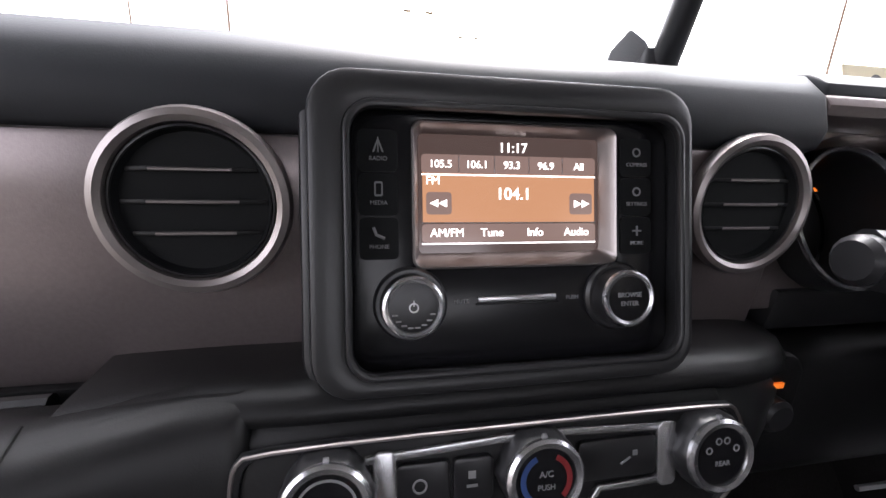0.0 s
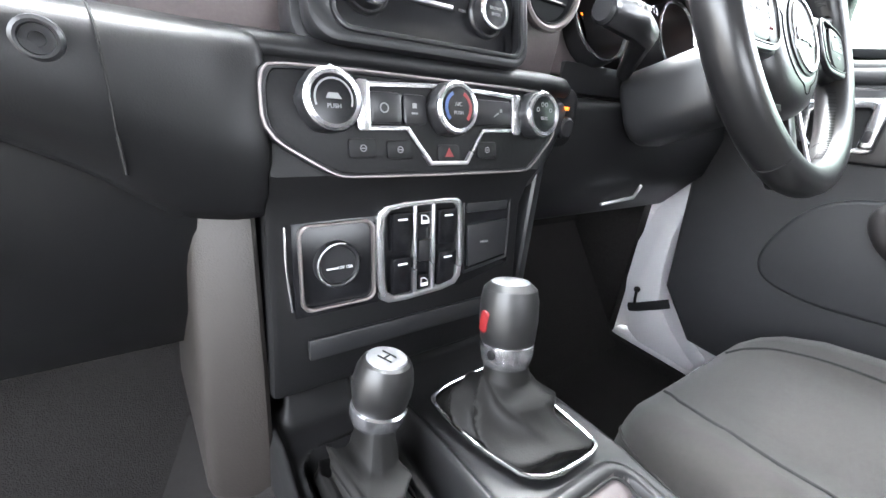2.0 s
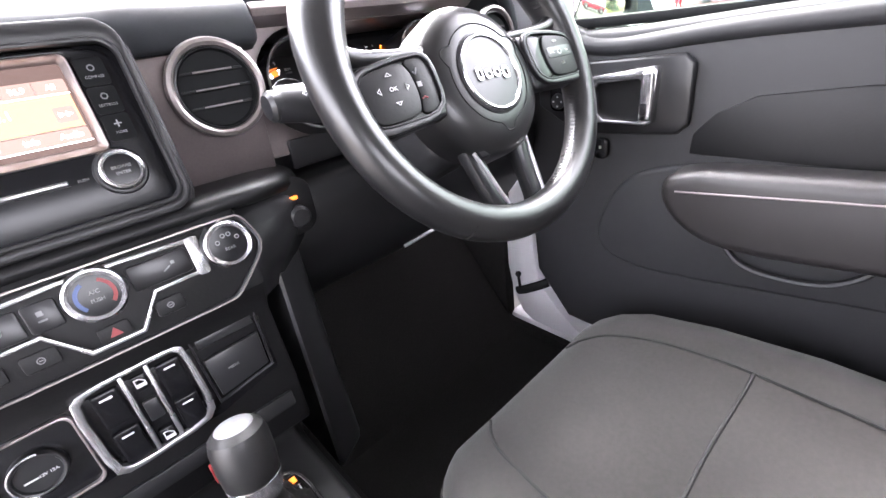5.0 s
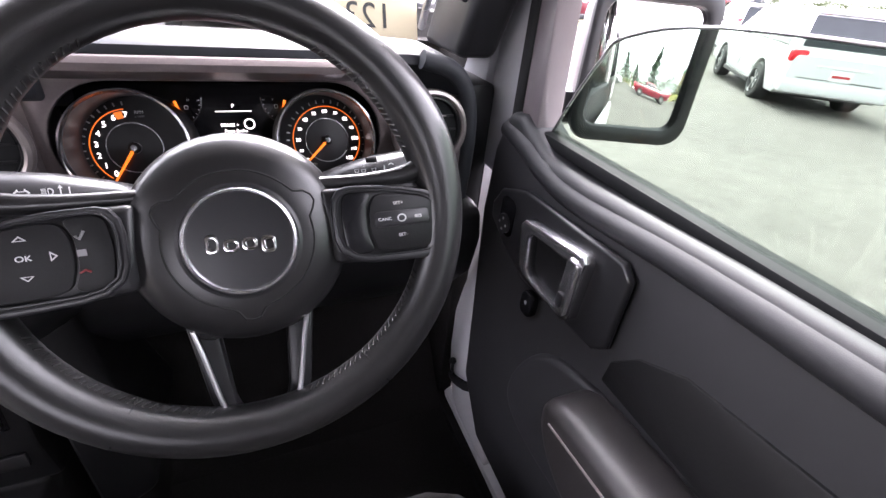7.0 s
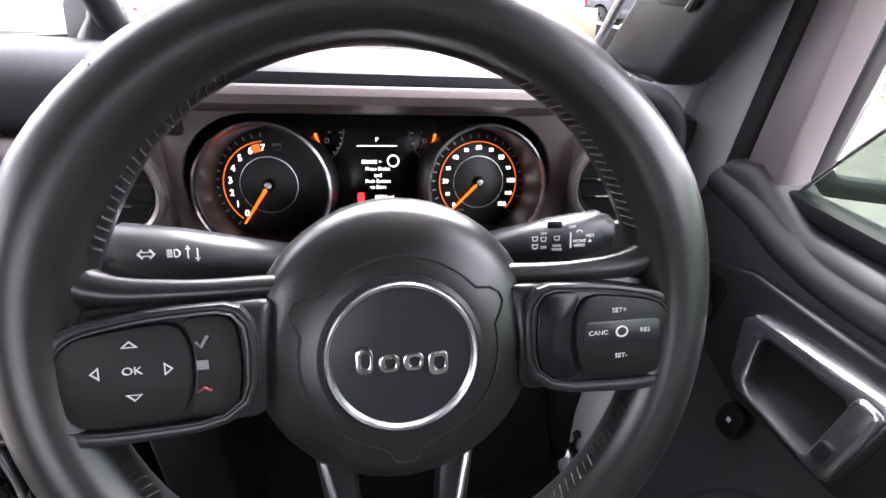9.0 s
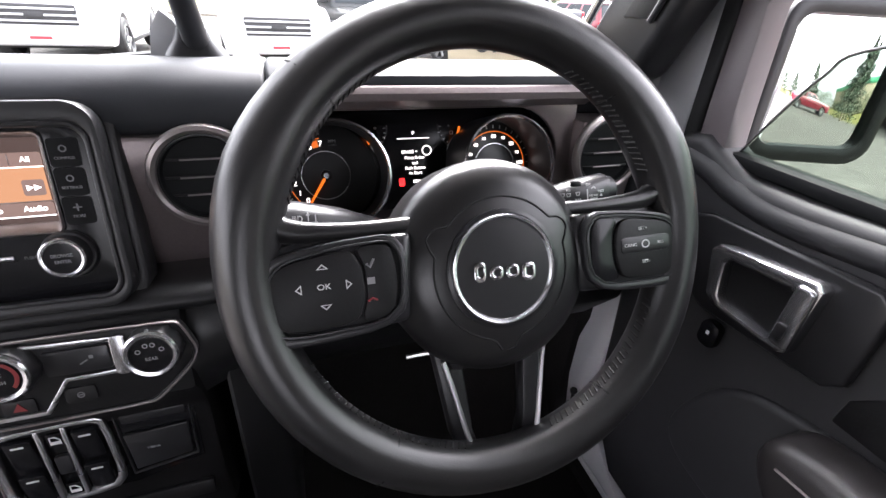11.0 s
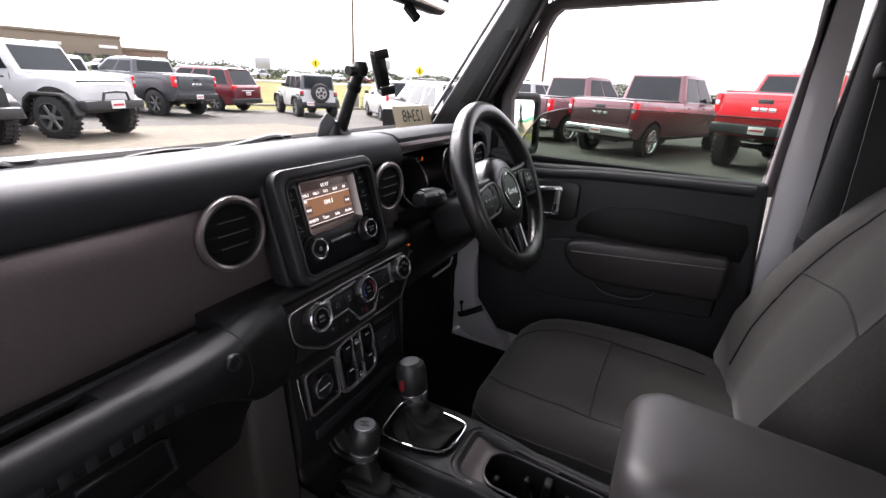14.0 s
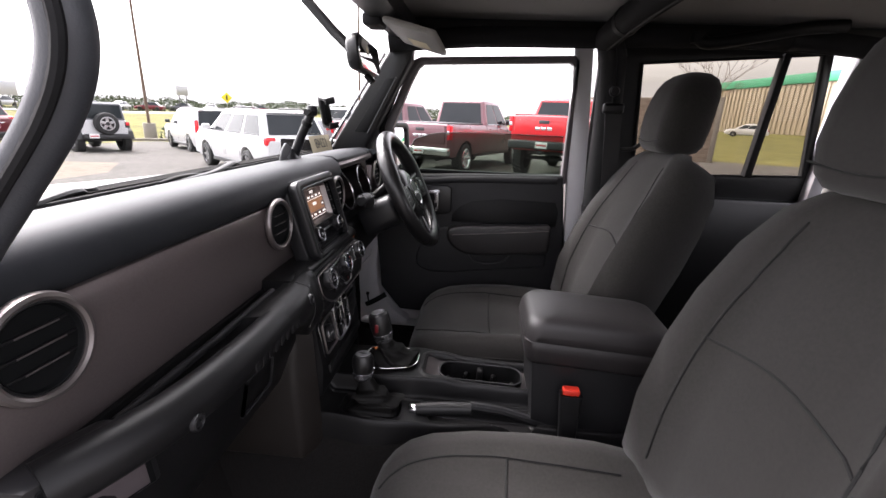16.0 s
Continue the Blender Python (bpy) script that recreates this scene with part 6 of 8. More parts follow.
fk = part("knob", moved(lathe([(0.0205, 0.043), (0.0230, 0.049), (0.0252, 0.060), (0.0256, 0.070), (0.0240, 0.081), (0.0205, 0.0885), (0.0165, 0.0905)], 32), FK), LEATHER, four)
part("knob_cap", moved(lathe([(0.0178, 0.089), (0.0165, 0.0918), (0, 0.0920)], 28), FK), CAPM, fk, "metal cap with the shift pattern")
for a, b in (((-0.008, 0.004), (0.006, 0.004)), ((-0.006, -0.005), (0.008, -0.005)), ((0.0, 0.004), (0.0, -0.005))):
    part("pattern_line", moved(tube([(a[0], a[1], 0.0922), (b[0], b[1], 0.0922)], 0.0008, 6), FK), DARK, fk)

hb_ = thing("handbrake", "black handbrake lever with a silver release button", "handbrake")
part("grip", tube([(-0.097, -0.222, 0.740), (-0.096, -0.25, 0.743), (-0.092, -0.30, 0.745), (-0.088, -0.350, 0.746)], [0.0135, 0.0160, 0.0162, 0.0155], 16, flat=1.0), GRIP, hb_)
part("grip_seam", tube([(-0.107, -0.228, 0.7505), (-0.1070, -0.25, 0.7545), (-0.1035, -0.30, 0.7566), (-0.0990, -0.350, 0.7570)], 0.0006, 6), SEAM, hb_)
part("release_button", moved(lathe([(0.0122, -0.002), (0.0122, 0.014), (0.0100, 0.0175), (0, 0.0185)], 20), Matrix.Translation((-0.097, -0.222, 0.740)) @ Matrix.Rotation(radians(-90), 4, "X")), CHROME, hb_, "bright silver button")
part("lever_arm", tube([(-0.088, -0.348, 0.754), (-0.085, -0.42, 0.746), (-0.085, -0.52, 0.72)], 0.011, 10), PLASTIC, hb_)

armr = thing("console_armrest", "black padded armrest lid on the console box", "armrest")
lid_rows = ((0.884, 0.024, 0.010), (0.886, 0.012, 0.020), (0.895, 0.006, 0.026), (0.920, 0.002, 0.030), (0.9405, 0.0, 0.032), (0.9425, 0.0022, 0.032), (0.9445, 0.0, 0.032), (0.962, 0.0008, 0.034), (0.976, 0.003, 0.036), (0.986, 0.007, 0.036), (0.993, 0.013, 0.036), (0.997, 0.022, 0.034), (0.999, 0.036, 0.03), (1.000, 0.06, 0.02))
part("lid", loft([[Vector((x, y, z - 0.07 * max(0.0, -0.52 - y) - (0.10 * max(0.0, y + 0.52) if z > 0.95 else 0.0))) for x, y in rrect(0.200 - 2 * d, 0.320 - 2 * d, r, 8, -0.008, -0.615)] for z, d, r in lid_rows]), VINYL, armr, "padded vinyl lid with a seam round it", sharp=60)
part("lid_seam", tube([(x, y, 0.9425 - 0.07 * max(0.0, -0.52 - y)) for x, y in rrect(0.1965, 0.3165, 0.032, 8, -0.008, -0.615)], 0.0009, 6, closed=True), SEAM, armr)
part("box", loft([[(-0.088, -0.475, 0.93), (0.085, -0.475, 0.93), (0.088, -0.78, 0.94), (-0.092, -0.78, 0.94)], [(-0.092, -0.490, 0.72), (0.092, -0.490, 0.72), (0.092, -0.78, 0.70), (-0.096, -0.78, 0.70)]]), PLASTIC, armr)
part("latch", box(0.03, 0.008, 0.012, 0.003, (-0.002, -0.466, 0.888)), DARK, armr)


# ==== seats ====
def seat(x, ahead_by, shift, lean, headrest_by, label):
    s = thing("seat", label, "seat", Matrix.Translation((x, ahead_by, 0)), group="front seats")
    # cushion from front to back: y, half width, edge height, centre height
    def cushion_row(y, hw, ze, zc, zb):
        pts = []
        for i in range(17):
            u = math.sin(math.pi / 2 * (-1 + i / 8))
            bol = math.exp(-((abs(u) - 0.78) / 0.18) ** 2)
            drop = 0.06 * max(0.0, (abs(u) - 0.86) / 0.14) ** 2
            pts.append((u * hw, y, zc + (ze - zc) * bol - drop))
        return pts + [(hw * 0.99, y, zb), (-hw * 0.99, y, zb)]
    rows = [(-0.142, 0.10, 0.665, 0.665, 0.61), (-0.146, 0.15, 0.700, 0.698, 0.60), (-0.158, 0.190, 0.722, 0.720, 0.60), (-0.178, 0.216, 0.740, 0.736, 0.60), (-0.205, 0.235, 0.754, 0.746, 0.60), (-0.25, 0.249, 0.768, 0.753, 0.60), (-0.34, 0.257, 0.780, 0.755, 0.60), (-0.46, 0.258, 0.788, 0.745, 0.60), (-0.58, 0.255, 0.785, 0.735, 0.60), (-0.68, 0.25, 0.77, 0.73, 0.60)]
    cush = loft([cushion_row(*r) for r in rows])
    part("cushion", cush.copy(), CLOTH, s, sharp=70)
    # welt seams of the cushion, their shade painted as near-black lines
    for sx in (-1, 1):
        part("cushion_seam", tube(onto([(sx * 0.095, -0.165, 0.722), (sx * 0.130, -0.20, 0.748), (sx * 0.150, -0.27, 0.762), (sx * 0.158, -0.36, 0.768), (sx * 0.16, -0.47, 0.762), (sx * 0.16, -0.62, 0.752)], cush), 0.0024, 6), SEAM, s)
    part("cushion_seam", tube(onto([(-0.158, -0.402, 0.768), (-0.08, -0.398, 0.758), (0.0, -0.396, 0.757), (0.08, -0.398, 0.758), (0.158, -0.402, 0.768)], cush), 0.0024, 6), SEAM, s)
    for sx in (-1, 1):
        part("cushion_piping", tube(onto([(sx * 0.165, -0.163, 0.690), (sx * 0.222, -0.190, 0.712), (sx * 0.250, -0.26, 0.725), (sx * 0.259, -0.36, 0.735), (sx * 0.259, -0.50, 0.738), (sx * 0.255, -0.62, 0.735)], cush), 0.0022, 6), CLOTH2, s)
    cush.free()
    part("side_shield", box(0.02, 0.44, 0.12, 0.01, (0.25, -0.45, 0.62)), PLASTIC, s)
    part("base", box(0.42, 0.42, 0.12, 0.01, (0, -0.42, 0.56)), DARK, s)
    # backrest: height along the back, its y, half width, thickness
    def back_row(z, y, hw, th, bolster):
        y += shift + lean * max(0.0, z - 0.87)
        pts = []
        for i in range(13):
            u = -1 + i / 6
            b = math.exp(-((abs(u) - 0.82) / 0.17) ** 2)
            e = 0.035 if abs(u) > 0.97 else 0.0
            pts.append((u * hw, y + bolster * b - e, z + 0.01 * b))
        return pts + [(hw * 0.97, y - th, z), (hw * 0.5, y - th - 0.02, z), (-hw * 0.5, y - th - 0.02, z), (-hw * 0.97, y - th, z)]
    rows = [(0.70, -0.62, 0.225, 0.09, 0.02), (0.78, -0.615, 0.245, 0.10, 0.045), (0.90, -0.635, 0.252, 0.13, 0.05), (1.02, -0.672, 0.25, 0.14, 0.045), (1.12, -0.708, 0.240, 0.14, 0.035), (1.21, -0.745, 0.222, 0.13, 0.02), (1.275, -0.775, 0.188, 0.105, 0.008), (1.305, -0.797, 0.145, 0.05, 0.002), (1.318, -0.815, 0.10, 0.02, 0.0)]
    back = loft([back_row(*r) for r in rows])
    part("backrest", back.copy(), CLOTH, s, sharp=85)
    for sx in (-1, 1):
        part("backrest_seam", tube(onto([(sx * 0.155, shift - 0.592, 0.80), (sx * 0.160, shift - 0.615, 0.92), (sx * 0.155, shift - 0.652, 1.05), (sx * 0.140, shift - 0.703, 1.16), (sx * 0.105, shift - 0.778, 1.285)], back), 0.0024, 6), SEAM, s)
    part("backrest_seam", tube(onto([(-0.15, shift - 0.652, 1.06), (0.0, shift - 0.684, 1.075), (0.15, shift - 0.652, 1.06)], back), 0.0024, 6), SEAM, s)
    back.free()
    ahead = headrest_by
    hr = part("headrest", loft([[(x, y0 + shift + ahead + y, z) for x, y in rrect(0.245 * k, 0.135 * k2, min(0.062 * k2, 0.12 * k * 0.99), 6)] for z, k, k2, y0 in ((1.322, 0.66, 0.55, -0.833), (1.328, 0.80, 0.80, -0.832), (1.345, 0.92, 0.95, -0.832), (1.385, 1.0, 1.0, -0.834), (1.43, 1.0, 1.0, -0.840), (1.47, 0.96, 0.97, -0.848), (1.50, 0.88, 0.90, -0.854), (1.522, 0.74, 0.74, -0.858), (1.536, 0.52, 0.5, -0.860), (1.542, 0.25, 0.25, -0.861))]), CLOTH, s, sharp=80)
    part("headrest_seam", tube([(-0.085, shift + ahead - 0.766, 1.36), (-0.02, shift + ahead - 0.7655, 1.352), (0.02, shift + ahead - 0.7655, 1.352), (0.085, shift + ahead - 0.766, 1.36)], 0.0018, 6), SEAM, s)
    for sx in (-1, 1):
        part("headrest_post", tube([(sx * 0.06, shift + ahead * 0.6 - 0.822, 1.28), (sx * 0.06, shift + ahead - 0.835, 1.35)], 0.007, 10), CHROME, s)
    return s


seat(0.412, 0.0, -0.062, 0.0, 0.008, "dark grey cloth driver seat with stitched seams and headrest")
seat(-0.412, -0.021, -0.060, 0.12, 0.082, "dark grey cloth passenger seat with stitched seams and headrest")
bk = thing("seat_belt_buckle", "black seat belt buckle with a red release button", "seat belt buckle")
part("stalk", loft([[(x - 0.130, y - 0.565, 0.70) for x, y in rrect(0.022, 0.035, 0.006)], [(x - 0.128, y - 0.560, 0.838) for x, y in rrect(0.028, 0.046, 0.006)]]), DARK, bk)
part("release_button", box(0.022, 0.036, 0.014, 0.004, (-0.128, -0.560, 0.845)), RED, bk, "bright red button")
bk2 = thing("seat_belt_buckle", "black seat belt buckle beside the driver seat", "seat belt buckle")
part("stalk", loft([[(x + 0.150, y - 0.60, 0.72) for x, y in rrect(0.022, 0.035, 0.006)], [(x + 0.150, y - 0.60, 0.84) for x, y in rrect(0.028, 0.046, 0.006)]]), DARK, bk2)
belt = thing("seat_belt", "black seat belt webbing hanging at the door pillar", "seat belt")
part("webbing", loft([[(x - 0.002, y0 + 0.027, z), (x + 0.002, y0 + 0.027, z), (x + 0.002, y0 - 0.027, z), (x - 0.002, y0 - 0.027, z)] for x, y0, z in ((0.609, -0.768, 1.44), (0.606, -0.778, 1.32), (0.606, -0.788, 1.20), (0.612, -0.800, 0.95), (0.62, -0.80, 0.62))]), WEB, belt)
part("guide", box(0.024, 0.070, 0.034, 0.010, (0.612, -0.766, 1.446), 3), PLASTIC, belt)
part("anchor_bolt", moved(lathe([(0.017, 0), (0.017, 0.010), (0.012, 0.015), (0, 0.016)], 20), pose(0.616, -0.762, 1.500, 0, -90, 0)), SATIN, belt)
part("pull_loop", tube(spline([(0.625, -0.815, 1.315), (0.615, -0.850, 1.318), (0.610, -0.880, 1.345), (0.612, -0.893, 1.390), (0.620, -0.890, 1.43)], 5), 0.012, 10, flat=0.6), WEB, belt)

# ==== passenger grab bar on the dash ====
gbar = thing("dash_grab_bar", "black grab bar across the passenger dash with round bolts", "grab bar")
part("bar", tube(spline([(-0.175, 0.012, 1.070), (-0.24, -0.016, 1.068), (-0.30, -0.024, 1.068), (-0.45, -0.026, 1.069), (-0.56, -0.018, 1.072), (-0.62, 0.0, 1.072), (-0.68, 0.03, 1.07)], 6), [0.027] * 37, 20, flat=1.0), LOWER_SHADED, gbar)
for x, y, z in ((-0.257, -0.0492, 1.075), (-0.572, -0.0440, 1.064)):
    b = part("bolt", moved(lathe([(0.0125, -0.004), (0.0120, 0.0015), (0.0100, 0.0030), (0.0085, 0.0028), (0.0078, 0.0005), (0.0040, 0.0005), (0.0036, -0.002), (0, -0.002)], 24), face_at(x, y, z) @ Matrix.Scale(0.85, 4)), SATIN, gbar, "small round metal bolt")
part("end_cap", soften(loft([[(-0.60, -0.012, 1.085), (-0.70, 0.02, 1.088), (-0.70, 0.05, 0.99), (-0.58, 0.0, 0.99)], [(-0.60, 0.04, 1.085), (-0.70, 0.08, 1.088), (-0.70, 0.09, 0.99), (-0.58, 0.05, 0.99)]]), 0.008), SATIN, gbar)
c = [Vector(p) for p in ((-0.60, -0.012, 1.085), (-0.70, 0.02, 1.088), (-0.70, 0.05, 0.99), (-0.58, 0.0, 0.99))]
mid = sum(c, Vector()) / 4
out = (c[1] - c[0]).cross(c[3] - c[0]).normalized()
out = out if out.y < 0 else -out
for nm, k, lift, mt in (("insert_border", 0.84, 0.0015, BLACK), ("insert_panel", 0.72, 0.004, FRAMEM)):
    part(nm, soften(loft([[mid + (p - mid) * k + out * d for p in c] for d in (-0.008, lift)]), 0.0012), mt, gbar, "mauve-grey insert of the end cap" if nm == "insert_panel" else "")
# raised model lettering kept as plain bars
for i in range(8):
    part("raised_mark", moved(box(0.010, 0.014, 0.002, 0.0008), face_at(-0.325 - 0.019 * i, -0.0525, 1.062)), SATIN, gbar)

# ==== windshield things ====
pm = thing("phone_mount", "black phone holder on an angled arm on the dash", "phone mount")
part("foot", moved(loft([[(x * k, y * k, z) for x, y in rrect(0.060, 0.045, 0.018)] for k, z in ((1.0, 0), (0.95, 0.006), (0.62, 0.02), (0.5, 0.03))]), Matrix.Translation((0.168, 0.160, 1.272))), SATIN, pm)
part("fin", moved(prism([(-0.030, 0), (0.020, 0), (0.024, 0.010), (0.006, 0.036), (-0.008, 0.046), (-0.022, 0.028)], 0.008, 0.003, 2, -0.004), pose(0.150, 0.160, 1.272, 90, 0, -25)), PILLAR, pm, "grey leaf-shaped foot plate")
part("arm", tube([(0.172, 0.158, 1.275), (0.168, 0.130, 1.335), (0.163, 0.100, 1.390)], [0.0125, 0.0115, 0.0105], 14), SATIN, pm)
part("arm_collar", tube([(0.1655, 0.115, 1.362), (0.1648, 0.110, 1.372)], 0.0135, 14), DARK, pm)
part("joint", moved(lathe([(0, -0.015), (0.011, -0.012), (0.015, 0), (0.011, 0.012), (0, 0.015)], 16), Matrix.Translation((0.163, 0.096, 1.398))), SATIN, pm)
CL = pose(0.190, 0.072, 1.398, 8, -14, -42) @ Matrix.Scale(0.78, 4)
part("cradle", moved(box(0.034, 0.018, 0.085, 0.005), CL), SATIN, pm)
part("cradle_groove", moved(box(0.012, 0.004, 0.060, 0.001, (0, -0.010, 0)), CL), DARK, pm)
for sz in (-1, 1):
    part("jaw", moved(join(box(0.034, 0.05, 0.010, 0.003, (0, -0.02, sz * 0.045)), box(0.034, 0.008, 0.018, 0.002, (0, -0.042, sz * 0.038))), CL), SATIN, pm)
part("clamp_knob", moved(lathe([(0, -0.010), (0.008, -0.010), (0.010, 0), (0.008, 0.010), (0, 0.010)], 14), Matrix.Translation((0.143, 0.10, 1.394)) @ Matrix.Rotation(radians(90), 4, "Y")), SATIN, pm)
PAPER = material("yellowed_paper", (0.55, 0.48, 0.33), 0.8, vary=0.06, scale=20)
INK = material("black_ink", (0.03, 0.03, 0.03), 0.6, vary=0)
sn = thing("paper_note", "yellowed paper with a handwritten number behind the windshield", "paper", pose(0.556, 0.222, 1.291, 106, 0, 180))
part("sheet", box(0.19, 0.056, 0.001, 0, (0, 0, 0)), PAPER, sn)
words("12348", 0.046, Matrix.Translation((0, 0, 0.0008)), INK, sn, "handwriting")
words("12348", 0.046, Matrix.Translation((0, 0, -0.0012)), INK, sn, "show_through")

rv = thing("rear_view_mirror", "dark framed interior rear-view mirror", "mirror", pose(0.05, -0.06, 1.512, -4, 0, 4))
part("shell", moved(prism(rrect(0.25, 0.07, 0.03, 6), 0.028, 0.008, 3, -0.022, 0.9), pose(0, 0, 0, -90, 0, 0)), PLASTIC, rv)
part("mirror_glass", moved(prism(rrect(0.235, 0.058, 0.026, 6), 0.003, 0.001), pose(0, -0.021, 0, 90, 0, 0)), MIRROR, rv)
part("stem", tube([(0, 0.01, 0.01), (0.03, 0.06, 0.06), (0.05, 0.12, 0.13)], 0.011, 10), DARK, rv)
part("dip_lever", tube([(0, -0.01, -0.035), (0, -0.025, -0.052)], 0.007, 8), DARK, rv)
vis = thing("sun_visor", "grey cloth sun visor folded against the roof with a pale label", "sun visor", pose(0.475, -0.125, 1.622, 14, 0, 0), group="sun visors")
part("panel", box(0.36, 0.15, 0.02, 0.009, (0, 0, 0)), LINER, vis)
part("label", box(0.13, 0.06, 0.0008, 0, (0.05, 0.0, -0.0108)), PAPER, vis, "pale printed label")
part("rod", tube([(-0.17, 0.07, 0.0), (0.19, 0.07, 0.0)], 0.006, 8), DARK, vis)
copy_thing(vis, pose(-0.42, -0.13, 1.622, 14, 0, 0))
oc = thing("overhead_console", "grey overhead console with reading lamps", "overhead console")
part("body", box(0.20, 0.20, 0.04, 0.015, (0.0, -0.12, 1.70)), LINER, oc)
for s in (-1, 1):
    part("lamp_lens", box(0.05, 0.04, 0.006, 0.003, (s * 0.055, -0.12, 1.678)), SILVER, oc)


# ==== outside: lot, grass, road ====
def ground_material(name, colour, rough, scale, vary, bump):
    m = material(name, colour, rough, vary=vary, scale=scale, big=0.25, bump=bump, bump_scale=40, spec=0.08)
    return m


ASPHALT = ground_material("worn_asphalt", (0.082, 0.077, 0.071), 0.95, 6, 0.35, 0.5)
GRASS = ground_material("dry_grass", (0.105, 0.098, 0.032), 0.98, 1.5, 0.4, 1.0)
KERB = material("concrete", (0.20, 0.18, 0.155), 0.85, vary=0.15, scale=12, bump=0.3, bump_scale=60)


def fall(x, y):
    """The gentle fall of the lot away from the car."""
    return -0.0155 * x - 0.0120 * y


def sheet(name, pts, z, mat, label):
    ob = part(name, bm_of([(x, y, z + fall(x, y)) for x, y in pts], [list(range(len(pts)))]), mat, None)
    return tagged(ob, label, name, kind="structure")


def land(x, y):
    """Height of the land: falling over the lot, then rising a little towards the road."""
    d = 0.5 * x + 0.86 * y - 26.5
    e = 0.86 * x - 0.5 * y - 25.0
    return fall(x, y) + 0.034 * min(max(d, 0.0), 70.0) + 0.022 * min(max(e, 0.0), 60.0)


ticks = [-900, -300, -120, -60, -40] + list(range(-30, 131, 4)) + [150, 180, 240, 400, 900]
gv = [(x, y, land(x, y) - 0.012) for y in ticks for x in ticks]
nt = len(ticks)
gf = [(r * nt + c, r * nt + c + 1, (r + 1) * nt + c + 1, (r + 1) * nt + c) for r in range(nt - 1) for c in range(nt - 1)]
ground = part("ground", bm_of(gv, gf), GRASS, None)
tagged(ground, "dry yellow-green grass rising gently to the horizon", "ground", kind="structure")
LOT = [(-40, -45), (34, -45), (30, 8), (26.2, 13.2), (23.4, 17.6), (20.8, 20.6), (11.5, 25.6), (-4, 31), (-40, 31)]
lot = sheet("pavement", LOT, 0.0, ASPHALT, "worn grey asphalt of the car lot")
road = part("road", bm_of([(x, y, land(x, y) + 0.05) for x, y in ((-90, 84), (0, 70), (60, 50), (130, 18), (134, 26), (62, 58), (0, 78), (-90, 92))], [[0, 1, 6, 7], [1, 2, 5, 6], [2, 3, 4, 5]]), KERB, None)
tagged(road, "pale road beyond the grass", "road", kind="structure")
kerb = thing("kerb", "pale concrete kerb between lot and grass", "kerb", kind="structure")
for a, b in zip(LOT[2:], LOT[3:]):
    d = Vector((b[0] - a[0], b[1] - a[1], 0))
    part("kerb_run", moved(box(d.length, 0.18, 0.16, 0.03, (d.length / 2, 0, 0.07)), Matrix.Translation((a[0], a[1], fall(*a))) @ Matrix.Rotation(math.atan2(d.y, d.x), 4, "Z") @ Matrix.Rotation(-math.atan2(fall(*b) - fall(*a), d.length), 4, "Y")), KERB, kerb)
APRON = ground_material("tan_concrete", (0.125, 0.108, 0.086), 0.92, 4, 0.3, 0.3)
sheet("pavement_apron", [(2, 9.6), (5, 8.6), (9, 8.8), (11.2, 10.4), (11, 12.4), (7, 13.2), (3, 12.6)], 0.004, APRON, "pale tan concrete patch in the asphalt lot")

# ==== vehicles ====
TYRE = material("tyre_rubber", (0.018, 0.018, 0.018), 0.8, vary=0.25, bump=0.4, bump_scale=60)
ALLOY = material("wheel_alloy", (0.45, 0.45, 0.46), 0.3, metal=0.9, vary=0.1)
CARGLASS = material("dark_car_glass", (0.02, 0.024, 0.027), 0.06, vary=0.1, scale=2, spec=0.22)
TAIL = material("tail_lamp_red", (0.62, 0.012, 0.02), 0.2, vary=0.1)
LAMP = material("headlamp_lens", (0.6, 0.62, 0.65), 0.08, metal=0.4, vary=0.1)
PLATE = material("white_plate", (0.75, 0.75, 0.75), 0.5, vary=0.03)
TRIMK = material("black_bumper", (0.025, 0.025, 0.027), 0.55, vary=0.15)


def paint(name, c, metal=0.2):
    return material(name, c, 0.3, metal=metal, vary=0.06, scale=5, coat=0.5, big=1.0)


PW, PBLK, PGREY, PRED = paint("paint_white", (0.60, 0.60, 0.61), 0), paint("paint_black", (0.015, 0.017, 0.018)), paint("paint_grey", (0.065, 0.068, 0.078)), paint("paint_dark_red", (0.13, 0.010, 0.018))
PMAR, PBRIGHT, PSIL = paint("paint_maroon", (0.165, 0.078, 0.088), 0.3), paint("paint_bright_red", (0.45, 0.008, 0.012), 0.0), paint("paint_silver", (0.36, 0.36, 0.38))
SIZES = {"pickup": (5.8, 1.0, 1.92, 1.36, 1.20, 0.43, 3.65), "suv": (5.1, 0.99, 1.86, 1.20, 1.12, 0.40, 2.95), "jeep": (4.3, 0.78, 1.86, 1.22, 1.16, 0.42, 2.75), "wagon": (4.8, 0.90, 1.64, 1.02, 0.92, 0.34, 2.74), "van": (5.1, 0.98, 1.76, 1.06, 0.98, 0.35, 3.0)}


